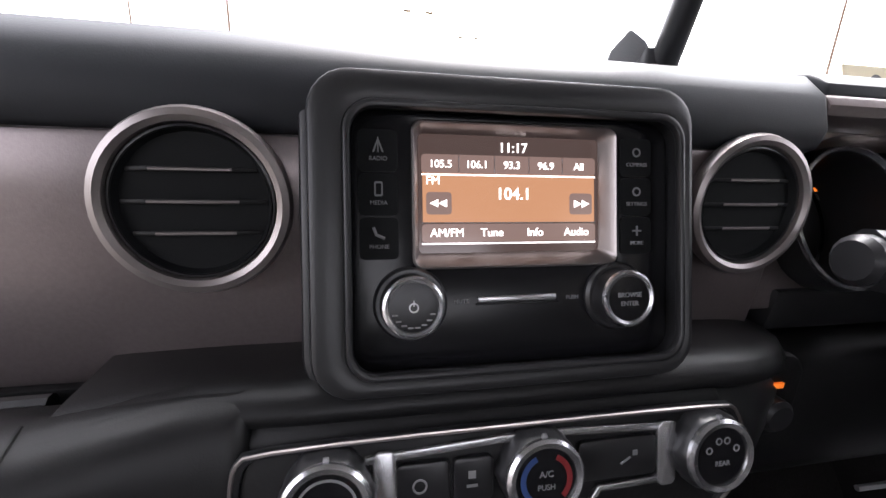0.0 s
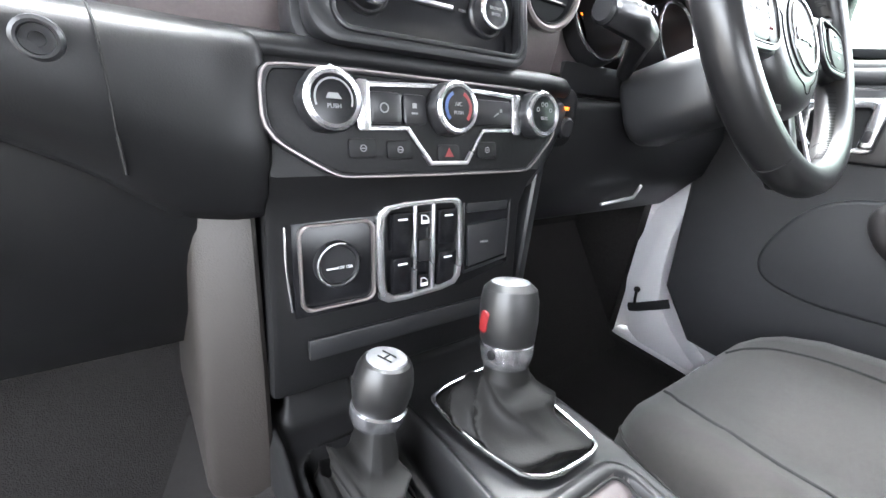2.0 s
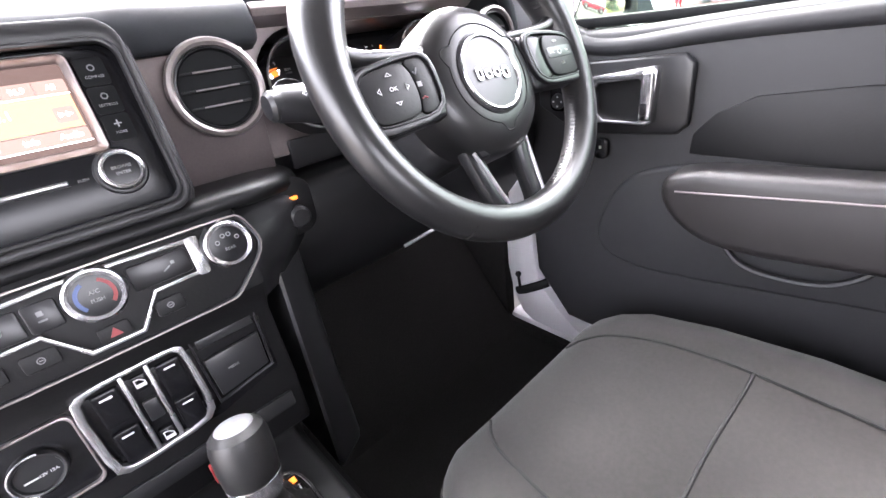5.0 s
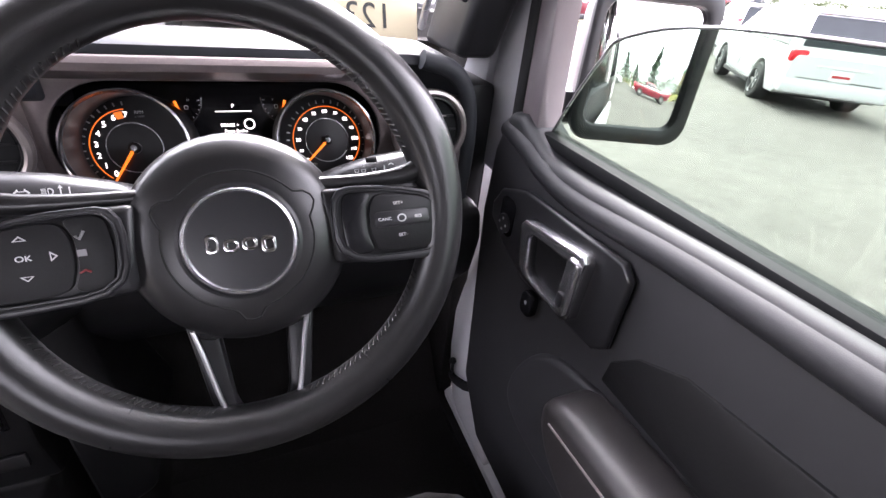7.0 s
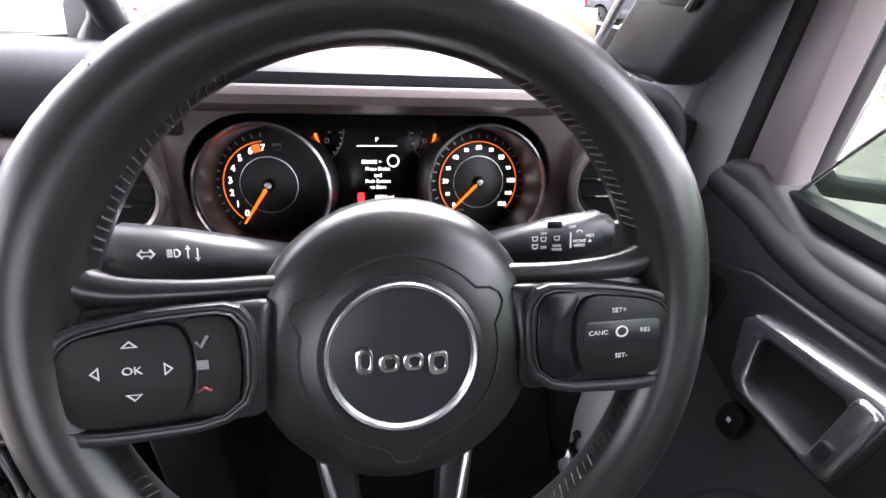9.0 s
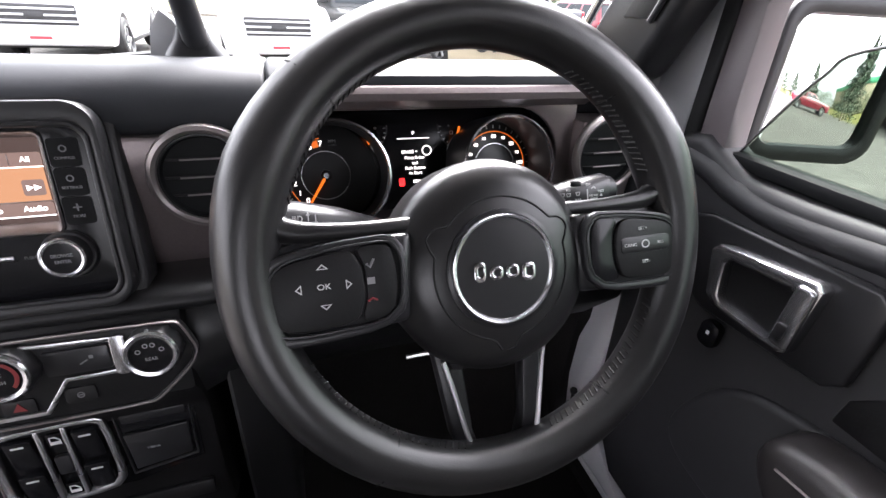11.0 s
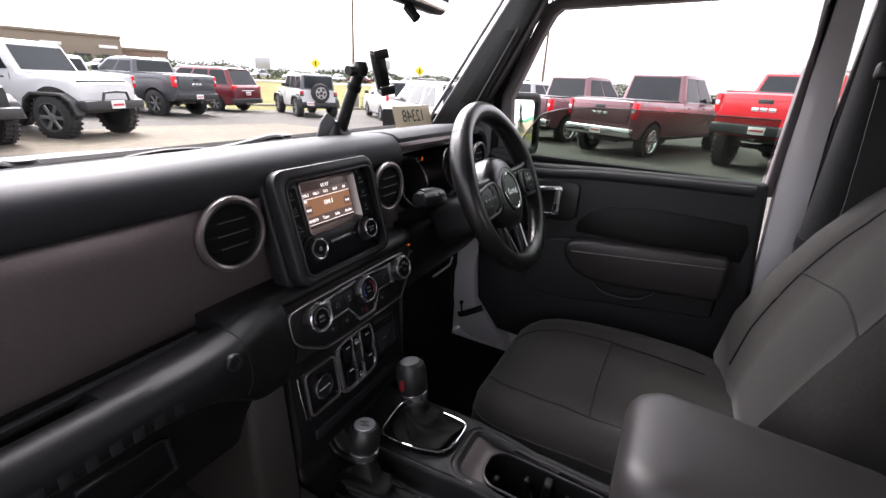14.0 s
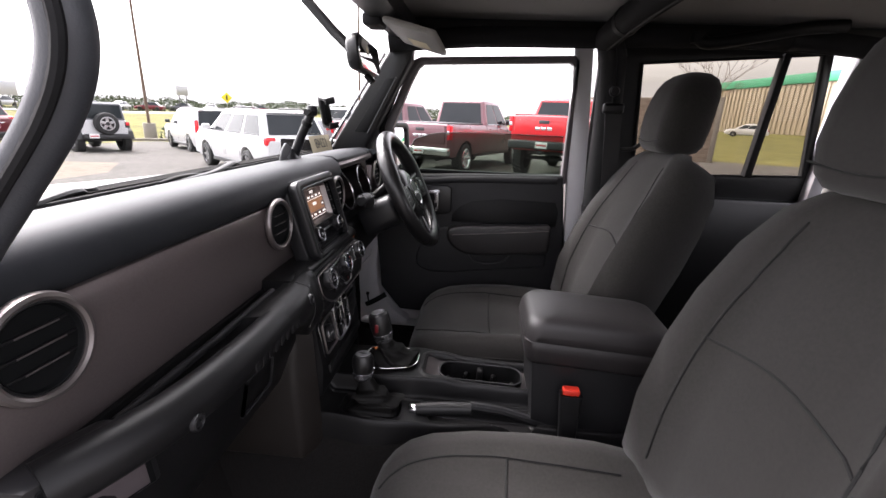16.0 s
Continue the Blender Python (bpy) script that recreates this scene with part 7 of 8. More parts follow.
def wheel(parent, x, y, r, w, s, rim=None, lugs=0, spokes=6):
    wm = Matrix.Translation((x, y, r)) @ Matrix.Rotation(radians(90 * s), 4, "Y")
    tread = lathe([(r * 0.62, -w / 2), (r * 0.88, -w / 2), (r * 0.97, -w * 0.40), (r, -w * 0.2), (r, w * 0.2), (r * 0.97, w * 0.40), (r * 0.88, w / 2), (r * 0.62, w / 2)], 32)
    if lugs:
        blocks = [moved(box(r * 0.11, w * 0.42, 0.035, 0, (0, sd * w * 0.25, 0)), Matrix.Rotation(2 * math.pi * (k + 0.5 * (sd > 0)) / lugs, 4, "Z") @ Matrix.Translation((0, r, 0)) @ Matrix.Rotation(radians(90), 4, "X")) for k in range(lugs) for sd in (-1, 1)]
        tread = join(tread, *blocks)
    wh = part("wheel", moved(tread, wm), TYRE, parent)
    part("rim", moved(lathe([(r * 0.66, w * 0.50), (r * 0.63, w * 0.53), (r * 0.60, w * 0.46), (r * 0.56, w * 0.2), (0, w * 0.12)], 28), wm), rim or TRIMK, wh)
    for k in range(spokes):
        part("spoke", moved(prism([(-r * 0.055, r * 0.1), (r * 0.055, r * 0.1), (r * 0.09, r * 0.60), (-r * 0.09, r * 0.60)], w * 0.12, 0.006, 1, z=w * 0.33), wm @ Matrix.Rotation(2 * math.pi * k / spokes, 4, "Z")), rim or ALLOY, wh)
    part("hub_cap", moved(lathe([(r * 0.18, w * 0.3), (r * 0.16, w * 0.5), (0, w * 0.52)], 16), wm), rim or ALLOY, wh)


def lerp(poly, y):
    """Height of a polyline of (y, z), sorted by y, at y."""
    if y <= poly[0][0]:
        return poly[0][1]
    for (a, za), (b, zb) in zip(poly, poly[1:]):
        if y <= b:
            return za + (zb - za) * (y - a) / (b - a)
    return poly[-1][1]


def shell(top, low, arches, ar, ax, hw, square=0.0, bulge=0.05):
    """A car body lofted along y: top line, underside with wheel arches, rounded sides and ends."""
    B, F = top[0][0], top[-1][0]
    ys = {B, B + 0.02, B + 0.06, B + 0.14, B + 0.28, F, F - 0.02, F - 0.06, F - 0.14, F - 0.28} | {p[0] for p in top}
    for c in arches:
        ys |= {c + ar * math.cos(radians(a)) for a in range(0, 181, 12)} | {c - ar - 0.012, c + ar + 0.012}
    y = B
    while y < F:
        ys.add(y)
        y += 0.35
    rows = []
    for y in sorted(ys):
        e = min(y - B, F - y)
        w = hw * (1 - (0.035 if square else 0.11) * max(0.0, 1 - e / 0.32) ** 2)
        zl = low + (0.16 * max(0.0, 1 - e / 0.25))
        for c in arches:
            if abs(y - c) <= ar:
                zl = max(zl, ax + math.sqrt(max(ar * ar - (y - c) ** 2, 0)))
        zt = lerp(top, y) - 0.03 * max(0.0, 1 - e / 0.06)
        zl = min(zl, zt - 0.06)
        col = []
        for k in range(9):
            f = k / 8
            z = zl + (zt - zl) * (f if k < 8 else 0.985)
            g = (z - low) / (zt - low)
            s = 1 - bulge * (2.1 * (g - 0.62)) ** 2
            if k >= 7:
                s -= (0.008, 0.03)[k - 7]
            col.append((w * s, y, z))
        col.append((w * 0.90, y, zt))
        col.append((w * 0.5, y, zt + 0.012))
        rows.append(col + [(-x, yy, z) for x, yy, z in reversed(col)])
    return loft(rows)


def greenhouse(cab, hw, lean, r=0.10):
    """The glazed upper body: outlines stacked from the belt to the roof."""
    (yf0, z0), (yf1, z1), (yf2, z2), (yr2, _), (yr1, _), (yr0, _) = cab
    H = z2
    rows = []
    for z in (z0, z0 + 0.05, z0 + (z1 - z0) * 0.5, z1, H - 0.03, H - 0.012, H):
        u = min((z - z0) / (z1 - z0), 1.0)
        f = yf0 + (yf1 - yf0) * u
        b = yr0 + (yr1 - yr0) * u
        w = hw * (1 - lean * u)
        if z > z1:
            k = (z - z1) / max(H - z1, 1e-4)
            f, b, w = f + (yf2 - f) * k, b + (yr2 - b) * k, w * (1 - 0.12 * k * k)
        rows.append([(x, (f + b) / 2 + y, z) for x, y in rrect(2 * w, f - b, r, 4)])
    return loft(rows)


def vehicle(kind, mat, x, y, fwd, label, dark=None, lift=0.0, front=None, shine=None, bed=0.0, tall=0.0):
    """A parked vehicle. Its origin is the middle on the ground; +y is its front."""
    ang = math.degrees(math.atan2(fwd[1], fwd[0])) - 90
    v = thing({"pickup": "pickup_truck", "suv": "sport_utility_car", "jeep": "off_road_car", "wagon": "station_wagon", "van": "minivan"}[kind], label, {"pickup": "pickup truck", "suv": "car", "jeep": "car", "wagon": "car", "van": "van"}[kind], pose(x, y, land(x, y), 0, 0, ang), group="parked vehicles")
    L, hw, H, belt, hood, wr, wb = SIZES[kind]
    wr0 = wr
    wr += lift * 0.35
    H, belt, hood = H + lift + tall, belt + lift, hood + lift
    yf, yr = wb / 2 + 0.02, -wb / 2 + 0.02 - bed
    F, B = L / 2, -L / 2 - bed
    ar = wr * 1.18
    low = (0.46 if kind in ("pickup", "jeep") else 0.36 if kind == "suv" else 0.28) + lift
    lean = 0.17 if kind != "jeep" else 0.07
    gh = hw * (0.955 if kind != "jeep" else 0.97)
    if kind == "pickup":
        top = [(B + 0.05, belt + 0.03), (-1.0, belt + 0.02), (-0.9, belt), (0.95, belt - 0.02), (F - 0.5, hood + 0.03), (F - 0.12, hood), (F, hood - 0.10)]
        cab = [(1.15, belt - 0.04), (0.42, H - 0.07), (0.1, H), (-0.80, H), (-0.90, H - 0.06), (-1.0, belt - 0.02)]
        body = shell(top, low, (yf, yr), ar, wr, hw, 0.0, 0.05)
    elif kind == "jeep":
        top = [(B + 0.26, belt), (0.55, belt), (0.65, belt - 0.03), (F - 0.45, hood - 0.02), (F - 0.27, hood - 0.04)]
        cab = [(0.72, belt - 0.03), (0.40, H - 0.07), (0.28, H), (B + 0.40, H), (B + 0.31, H - 0.06), (B + 0.27, belt - 0.02)]
        body = shell(top, low, (yf, yr), ar * 1.08, wr + 0.04, hw, 1.0, 0.015)
    else:
        top = [(B, belt - 0.06), (B + 0.12, belt + 0.02), (F - 1.25, belt - 0.02), (F - 0.5, hood + 0.05), (F - 0.2, hood - 0.02), (F, hood - 0.22)]
        cab = [(F - 1.05, belt - 0.06), (F - 1.95, H - 0.10), (F - 2.3, H), (B + 0.80, H), (B + 0.42, H - 0.10), (B + 0.08, belt - 0.04)]
        body = shell(top, low, (yf, yr), ar, wr, hw, 0.0, 0.055)
    part("body", body, mat, v, sharp=38)
    part("cab", greenhouse(cab, gh, lean), dark or mat, v, sharp=30)
    z0, z1 = cab[0][1], cab[1][1]
    def wide(z):
        return gh * (1 - lean * min((z - z0) / (z1 - z0), 1.0)) + 0.007
    za, zb = belt + 0.05, H - 0.13
    def yfront(z):
        return cab[0][0] + (cab[1][0] - cab[0][0]) * (z - z0) / (z1 - z0)
    def yback(z):
        return cab[-1][0] + (cab[-2][0] - cab[-1][0]) * (z - z0) / (z1 - z0)
    n = 2 if kind == "pickup" else 3
    for s in (-1, 1):
        for k in range(n):
            u0, u1 = k / n + 0.02, (k + 1) / n - 0.02
            def pt(u, z):
                f, r = yfront(z) - 0.15, yback(z) + 0.13
                return (s * wide(z), r + (f - r) * u, z)
            wq = part("side_window", bm_of([pt(u0, za), pt(u1, za), pt(u1, zb), pt(u0, zb)], [[0, 1, 2, 3]]), CARGLASS, v)
            if kind != "jeep":
                part("window_edge", tube([pt(u0, za - 0.015), pt(u1, za - 0.015)], 0.012, 6), TRIMK if kind != "pickup" else SILVER, wq)
    def end_glass(name, yat, out, k):
        q = [(sx * wide(z) * k, yat(z) + out, z) for sx, z in ((-1, za), (1, za), (1, zb + 0.02), (-1, zb + 0.02))]
        return part(name, bm_of(q, [[0, 1, 2, 3]]), CARGLASS, v)
    end_glass("windshield", yfront, 0.012, 0.86)
    end_glass("rear_window", yback, -0.012, 0.84)
    for s in (-1, 1):
        for yy in (yf, yr):
            big = kind == "jeep" or lift > 0
            wheel(v, s * (hw - 0.135 if kind != "jeep" else hw + 0.0), yy, wr, 0.28, s, shine, 26 if big else 0, 8 if shine else 6)
        mir = part("door_mirror", box(0.20, 0.10, 0.19 if kind == "pickup" else 0.14, 0.04, (s * (hw + 0.10), cab[0][0] - 0.45, belt + 0.12)), TRIMK if kind != "wagon" else mat, v)
        part("mirror_arm", box(0.14, 0.05, 0.04, 0.01, (s * (hw + 0.0), cab[0][0] - 0.44, belt + 0.06)), TRIMK, mir)
        if kind == "pickup":
            tl = part("tail_lamp", box(0.10, 0.20, 0.40, 0.03, (s * (hw - 0.075), B + 0.125, belt - 0.20)), TAIL, v)
            part("reverse_lens", box(0.085, 0.02, 0.10, 0.01, (s * (hw - 0.075), B + 0.022, belt - 0.20)), LAMP, tl)
        elif kind == "jeep":
            tl = part("tail_lamp", box(0.16, 0.07, 0.22, 0.02, (s * (hw - 0.02), B + 0.25, belt - 0.18)), TRIMK, v)
            part("lens", box(0.12, 0.02, 0.12, 0.01, (s * (hw - 0.02), B + 0.21, belt - 0.15)), TAIL, tl)
        elif kind == "van":
            part("tail_lamp", box(0.13, 0.16, 0.52, 0.03, (s * (hw - 0.12), B + 0.10, belt + 0.0)), TAIL, v)
        else:
            part("tail_lamp", box(0.26, 0.16, 0.20, 0.04, (s * (hw - 0.18), B + 0.085, belt - 0.10)), TAIL, v)
        for k in (0.28, -0.72) if kind != "pickup" else (0.35, -0.6):
            part("door_handle", box(0.03, 0.17, 0.035, 0.012, (s * (hw * 0.985), k, belt - 0.11)), TRIMK if kind == "jeep" else mat, v)
        for k in (0.95, -0.05, -0.95) if kind != "jeep" else (0.5, -0.35):
            part("door_gap", box(0.006, 0.012, (belt - low) * 0.72, 0.002, (s * hw * 0.992, k, (belt + low) / 2 + 0.08)), TRIMK, v)
        part("rocker", box(0.06, wb + bed - 2 * ar - 0.1, 0.09, 0.02, (s * (hw - 0.05), 0.02 - bed / 2, low + 0.0)), TRIMK, v)
    if kind == "jeep":
        fm = front or mat
        part("grille_panel", box(1.30, 0.05, 0.46, 0.03, (0, F - 0.25, hood - 0.26)), fm, v)
        part("bumper", box(1.60, 0.22, 0.2, 0.04, (0, F - 0.08, low + 0.16)), TRIMK, v)
        part("rear_bumper", box(1.50, 0.2, 0.18, 0.04, (0, B + 0.18, low + 0.15)), TRIMK, v)
        for s in (-1, 1):
            part("headlamp", moved(lathe([(0.10, 0), (0.10, 0.03), (0.085, 0.045), (0, 0.05)], 24), pose(s * 0.50, F - 0.23, hood - 0.20, -90, 0, 0)), LAMP, v)
            for yy in (yf, yr):
                fl = [(-ar * 1.22, -0.16), (-ar * 1.02, 0.13), (-ar * 0.66, 0.27), (ar * 0.66, 0.27), (ar * 1.02, 0.13), (ar * 1.22, -0.16), (ar * 1.10, -0.16), (ar * 0.92, 0.09), (ar * 0.6, 0.21), (-ar * 0.6, 0.21), (-ar * 0.92, 0.09), (-ar * 1.10, -0.16)]
                part("fender_flare", moved(soften(prism(fl, 0.20), 0.012), Matrix(((0, 0, s, s * (hw - 0.04)), (1, 0, 0, yy), (0, 1, 0, wr + 0.24), (0, 0, 0, 1)))), TRIMK, v)
            part("bumper_hoop", tube([(s * 0.36, F + 0.02, low + 0.25), (s * 0.30, F + 0.03, low + 0.42), (0, F + 0.03, low + 0.44)], 0.03, 8), TRIMK, v)
        for k in range(7):
            part("grille_slot", box(0.05, 0.02, 0.27, 0.01, ((k - 3) * 0.09, F - 0.222, hood - 0.25)), TRIMK, v)
        SPM = pose(0.02, B + 0.13, belt - 0.14, 90, 0, 0)
        sp = part("spare_wheel", moved(lathe([(0.25, -0.12), (0.37, -0.12), (0.405, -0.07), (0.405, 0.07), (0.37, 0.12), (0.25, 0.13), (0.245, 0.06), (0, 0.05)], 32), SPM), TYRE, v)
        part("spare_rim", moved(frame_prism(circle(0.25, 28), circle(0.215, 28), 0.04, 0.008, 0.10), SPM), ALLOY, sp)
        for k in range(5):
            part("spoke", moved(prism([(-0.055, 0.05), (0.055, 0.05), (0.04, 0.23), (-0.04, 0.23)], 0.03, 0.006, 1, z=0.10), SPM @ Matrix.Rotation(2 * math.pi * k / 5, 4, "Z")), ALLOY, sp)
        part("spare_hub", moved(lathe([(0.07, 0.09), (0.065, 0.14), (0, 0.145)], 16), SPM), TRIMK, sp)
        part("tailgate_gap", box(1.10, 0.01, 0.012, 0, (0, B + 0.255, low + 0.22)), TRIMK, v)
        part("hood_hinge_line", box(1.2, 0.012, 0.02, 0, (0, 0.72, belt - 0.02)), TRIMK, v)
    else:
        bar = CHROME if mat is not PW else mat
        part("bumper", soften(box(2 * hw - 0.10, 0.20, 0.26, 0, (0, F - 0.06, low + 0.16)), 0.07, 3), mat if kind != "pickup" else SILVER, v)
        rbm = box(2 * hw - 0.10, 0.22, 0.23, 0, (0, B + 0.06, low + 0.17))
        part("rear_bumper", soften(rbm, 0.05, 3), TRIMK if kind == "suv" or (kind == "pickup" and lift > 0.05) else (mat if kind != "pickup" else CHROME), v)
        part("grille", box(1.15, 0.05, 0.32, 0.04, (0, F - 0.02, hood - 0.27)), TRIMK, v)
        for k in (-0.09, 0.0, 0.09):
            part("grille_bar", box(1.12, 0.03, 0.03, 0.01, (0, F + 0.008, hood - 0.27 + k)), bar, v)
        part("grille_mark", box(0.26, 0.012, 0.08, 0.02, (0, F + 0.025, hood - 0.27)), TRIMK, v)
        for s in (-1, 1):
            part("headlamp", box(0.34, 0.16, 0.18, 0.05, (s * (hw - 0.24), F - 0.09, hood - 0.20)), LAMP, v)
            part("fog_lamp", moved(lathe([(0.05, 0), (0.05, 0.02), (0, 0.025)], 16), pose(s * (hw - 0.28), F + 0.03, low + 0.14, -90, 0, 0)), LAMP, v)
    if kind == "pickup":
        tg = part("tailgate", soften(box(1.62, 0.05, 0.52, 0, (0, B + 0.045, belt - 0.25)), 0.02, 2), mat, v)
        part("tailgate_crease", box(1.46, 0.012, 0.016, 0.004, (0, B + 0.018, belt - 0.10)), mat, tg)
        part("tailgate_handle", box(0.28, 0.03, 0.09, 0.015, (0, B + 0.018, belt - 0.13)), TRIMK, tg)
        for k in (-1, 0, 1):
            part("tailgate_mark", box(0.13, 0.012, 0.08, 0.02, (k * 0.16, B + 0.016, belt - 0.30)), CHROME, tg)
        part("bed_cover", box(1.72, 1.75 + bed, 0.04, 0.015, (0, B + 1.0 + bed / 2, belt + 0.045)), TRIMK, v)
        part("chassis", box(1.0, L - 0.8 + bed, 0.16, 0.02, (0, -bed / 2, low - 0.02)), TRIMK, v)
        part("rear_axle", tube([(-hw + 0.25, yr, wr), (-0.2, yr, wr), (0, yr, wr), (0.2, yr, wr), (hw - 0.25, yr, wr)], [0.05, 0.06, 0.15, 0.06, 0.05], 10), TRIMK, v)
        part("tow_hitch", box(0.10, 0.30, 0.08, 0.01, (0, B + 0.02, low - 0.03)), TRIMK, v)
    else:
        part("under_pan", box(2 * hw - 0.4, L - 0.9, 0.1, 0.02, (0, 0, low + 0.0)), TRIMK, v)
    if kind in ("wagon", "van", "suv"):
        for s in (-1, 1):
            part("roof_rail", tube([(s * hw * 0.66, cab[2][0] - 0.1, H - 0.005), (s * hw * 0.66, cab[2][0] - 0.3, H + 0.04), (s * hw * 0.66, cab[3][0] + 0.2, H + 0.04), (s * hw * 0.66, cab[3][0], H - 0.005)], 0.02, 8), TRIMK, v)
        part("tailgate_gap", box(2 * hw * 0.72, 0.012, 0.015, 0, (0, B + 0.005, low + 0.32)), TRIMK, v)
        part("tailgate_garnish", box(0.8, 0.02, 0.04, 0.01, (0, B + 0.0, belt - 0.22)), CHROME if mat is not PW else mat, v)
        part("rear_spoiler", box(2 * hw * 0.66, 0.22, 0.04, 0.015, (0, cab[-2][0] + 0.06, H - 0.06)), mat, v)
    rb = low + 0.17
    pf = part("front_plate", box(0.36, 0.02, 0.17, 0.01, (0.0, F + 0.045, low + 0.16)), PLATE, v, "white dealer plate with red bars")
    part("plate_bar", box(0.30, 0.006, 0.05, 0, (0, F + 0.057, low + 0.16)), REDBAR, pf)
    zz = rb if kind in ("pickup", "jeep") else belt - 0.34
    yy = B - 0.055 if kind == "pickup" else (B + 0.07 if kind == "jeep" else B - 0.012)
    pr = part("rear_plate", box(0.32, 0.02, 0.16, 0.01, (0 if kind != "jeep" else -0.45, yy, zz)), PLATE, v, "white dealer plate with red bars")
    part("plate_bar", box(0.27, 0.006, 0.04, 0, (0 if kind != "jeep" else -0.45, yy - 0.011, zz)), REDBAR, pr)
    return v


def place(kind, mat, ax, ay, fwd, end, label, bed=0.0, **more):
    """Puts a vehicle by the ground point under the middle of its front ("f") or rear ("r") axle."""
    d = Vector(fwd).normalized()
    c = Vector((ax, ay)) + d * (-SIZES[kind][6] / 2 if end == "f" else SIZES[kind][6] / 2 + bed)
    return vehicle(kind, mat, c.x, c.y, tuple(d), label, bed=bed, **more)


place("suv", PW, 0.05, 9.92, (0.10, -1), "f", "white sport utility car parked nose towards the lot lane")
place("suv", PW, -3.6, 10.2, (0.05, -1), "f", "white sport utility car with a chrome grille")
place("jeep", PBLK, 2.24, 10.80, (0.25, -0.97), "f", "black off-road car with a slotted grille")
place("jeep", PW, 4.86, 11.68, (0.36, -0.93), "f", "white off-road car with black grille, bumper and fenders", lift=0.12, front=PBLK)
place("suv", PBLK, -0.2, 16.2, (0.1, -1), "f", "black car parked in the second row")
place("pickup", PW, 7.6, 17.6, (-0.2, 0.98), "r", "white crew-cab pickup truck seen from behind")
place("pickup", PGREY, 10.37, 17.07, (-0.19, 0.98), "r", "dark grey pickup truck with red tail lamps", lift=0.12)
place("suv", PRED, 14.1, 18.9, (-0.2, 0.98), "r", "dark red sport utility car", tall=0.1)
place("jeep", PW, 15.08, 14.40, (0.45, 0.89), "r", "white off-road car with grey top and tailgate spare wheel", dark=PGREY)
place("wagon", PW, 10.2, 4.9, (0.62, 0.78), "r", "white station wagon with roof rails")
place("van", PW, 17.0, 11.0, (0.66, 0.75), "r", "white minivan seen from behind")
place("pickup", PMAR, 12.72, 1.02, (0.915, -0.40), "r", "maroon pickup truck with chrome wheels", shine=CHROME, bed=0.65, tall=0.24, lift=0.05)
place("pickup", PMAR, 14.88, 3.64, (0.90, -0.43), "r", "faded maroon pickup truck with a chrome bumper", shine=CHROME, tall=0.2, lift=0.03)
place("pickup", PBRIGHT, 12.05, -2.38, (0.915, -0.40), "r", "lifted bright red pickup truck with a black bumper", lift=0.32)
place("pickup", PSIL, 18.5, 6.6, (0.93, -0.36), "r", "silver-grey pickup truck in the far row", lift=0.1)
place("wagon", PW, 60, -36, (0.52, 0.86), "r", "small white car beside the green-roofed hall")

# ==== lamp posts, signs, buildings ====
POST = material("bronze_lamp_post", (0.12, 0.08, 0.06), 0.5, metal=0.4, vary=0.1)


def lamp_post(x, y, h, base=0.9):
    p = thing("street_lamp", "tall brown lamp post on a concrete base", "street lamp", pose(x, y, land(x, y)), group="lamp posts")
    part("base", moved(lathe([(0.33, 0), (0.33, base - 0.05), (0.30, base), (0, base)], 20), Matrix()), KERB, p, "pale concrete base")
    part("pole", tube([(0, 0, base), (0, 0, h)], [0.085, 0.06], 12), POST, p)
    part("arm", box(1.8, 0.08, 0.08, 0.02, (0, 0, h - 0.1)), POST, p)
    for s in (-1, 1):
        part("lamp_head", box(0.6, 0.35, 0.16, 0.03, (s * 0.9, 0, h - 0.12)), POST, p)


for x, y, h in ((23.8, 19.2, 12), (30.9, 8.5, 11), (5.2, 38, 10), (-14, 34, 10), (-6, 25, 9), (12, 48, 10)):
    lamp_post(x, y, h)
YEL = material("sign_yellow", (0.75, 0.6, 0.02), 0.5, vary=0.05)
for x, y in ((30.5, 28.8), (34.4, 20.5)):
    sg = thing("road_sign", "yellow diamond road sign on a thin post", "sign", pose(x, y, land(x, y), 0, 0, -45), group="road signs")
    part("post", tube([(0, 0, 0), (0, 0, 3.0)], 0.03, 8), SILVER, sg)
    part("plate", moved(box(0.62, 0.02, 0.62, 0.01), pose(0, -0.03, 2.7, 0, 45, 0)), YEL, sg)
    part("symbol", box(0.12, 0.01, 0.36, 0.01, (0, -0.046, 2.7)), INK, sg)
for x, y, w, h in ((49, 56.8, 2.1, 1.6), (57, 40, 1.4, 1.2)):
    sg = thing("billboard", "grey square signboard on posts beyond the road", "sign", pose(x, y, land(x, y), 0, 0, -40), group="billboards")
    part("panel", box(w, 0.2, h, 0.03, (0, 0, 2.5 if w > 2 else 3.4)), PSIL, sg)
    for s in (-1, 1):
        part("post", box(0.12, 0.15, 1.8 if w > 2 else 2.9, 0.02, (s * w * 0.3, 0, 0.9 if w > 2 else 1.45)), TRIMK, sg)

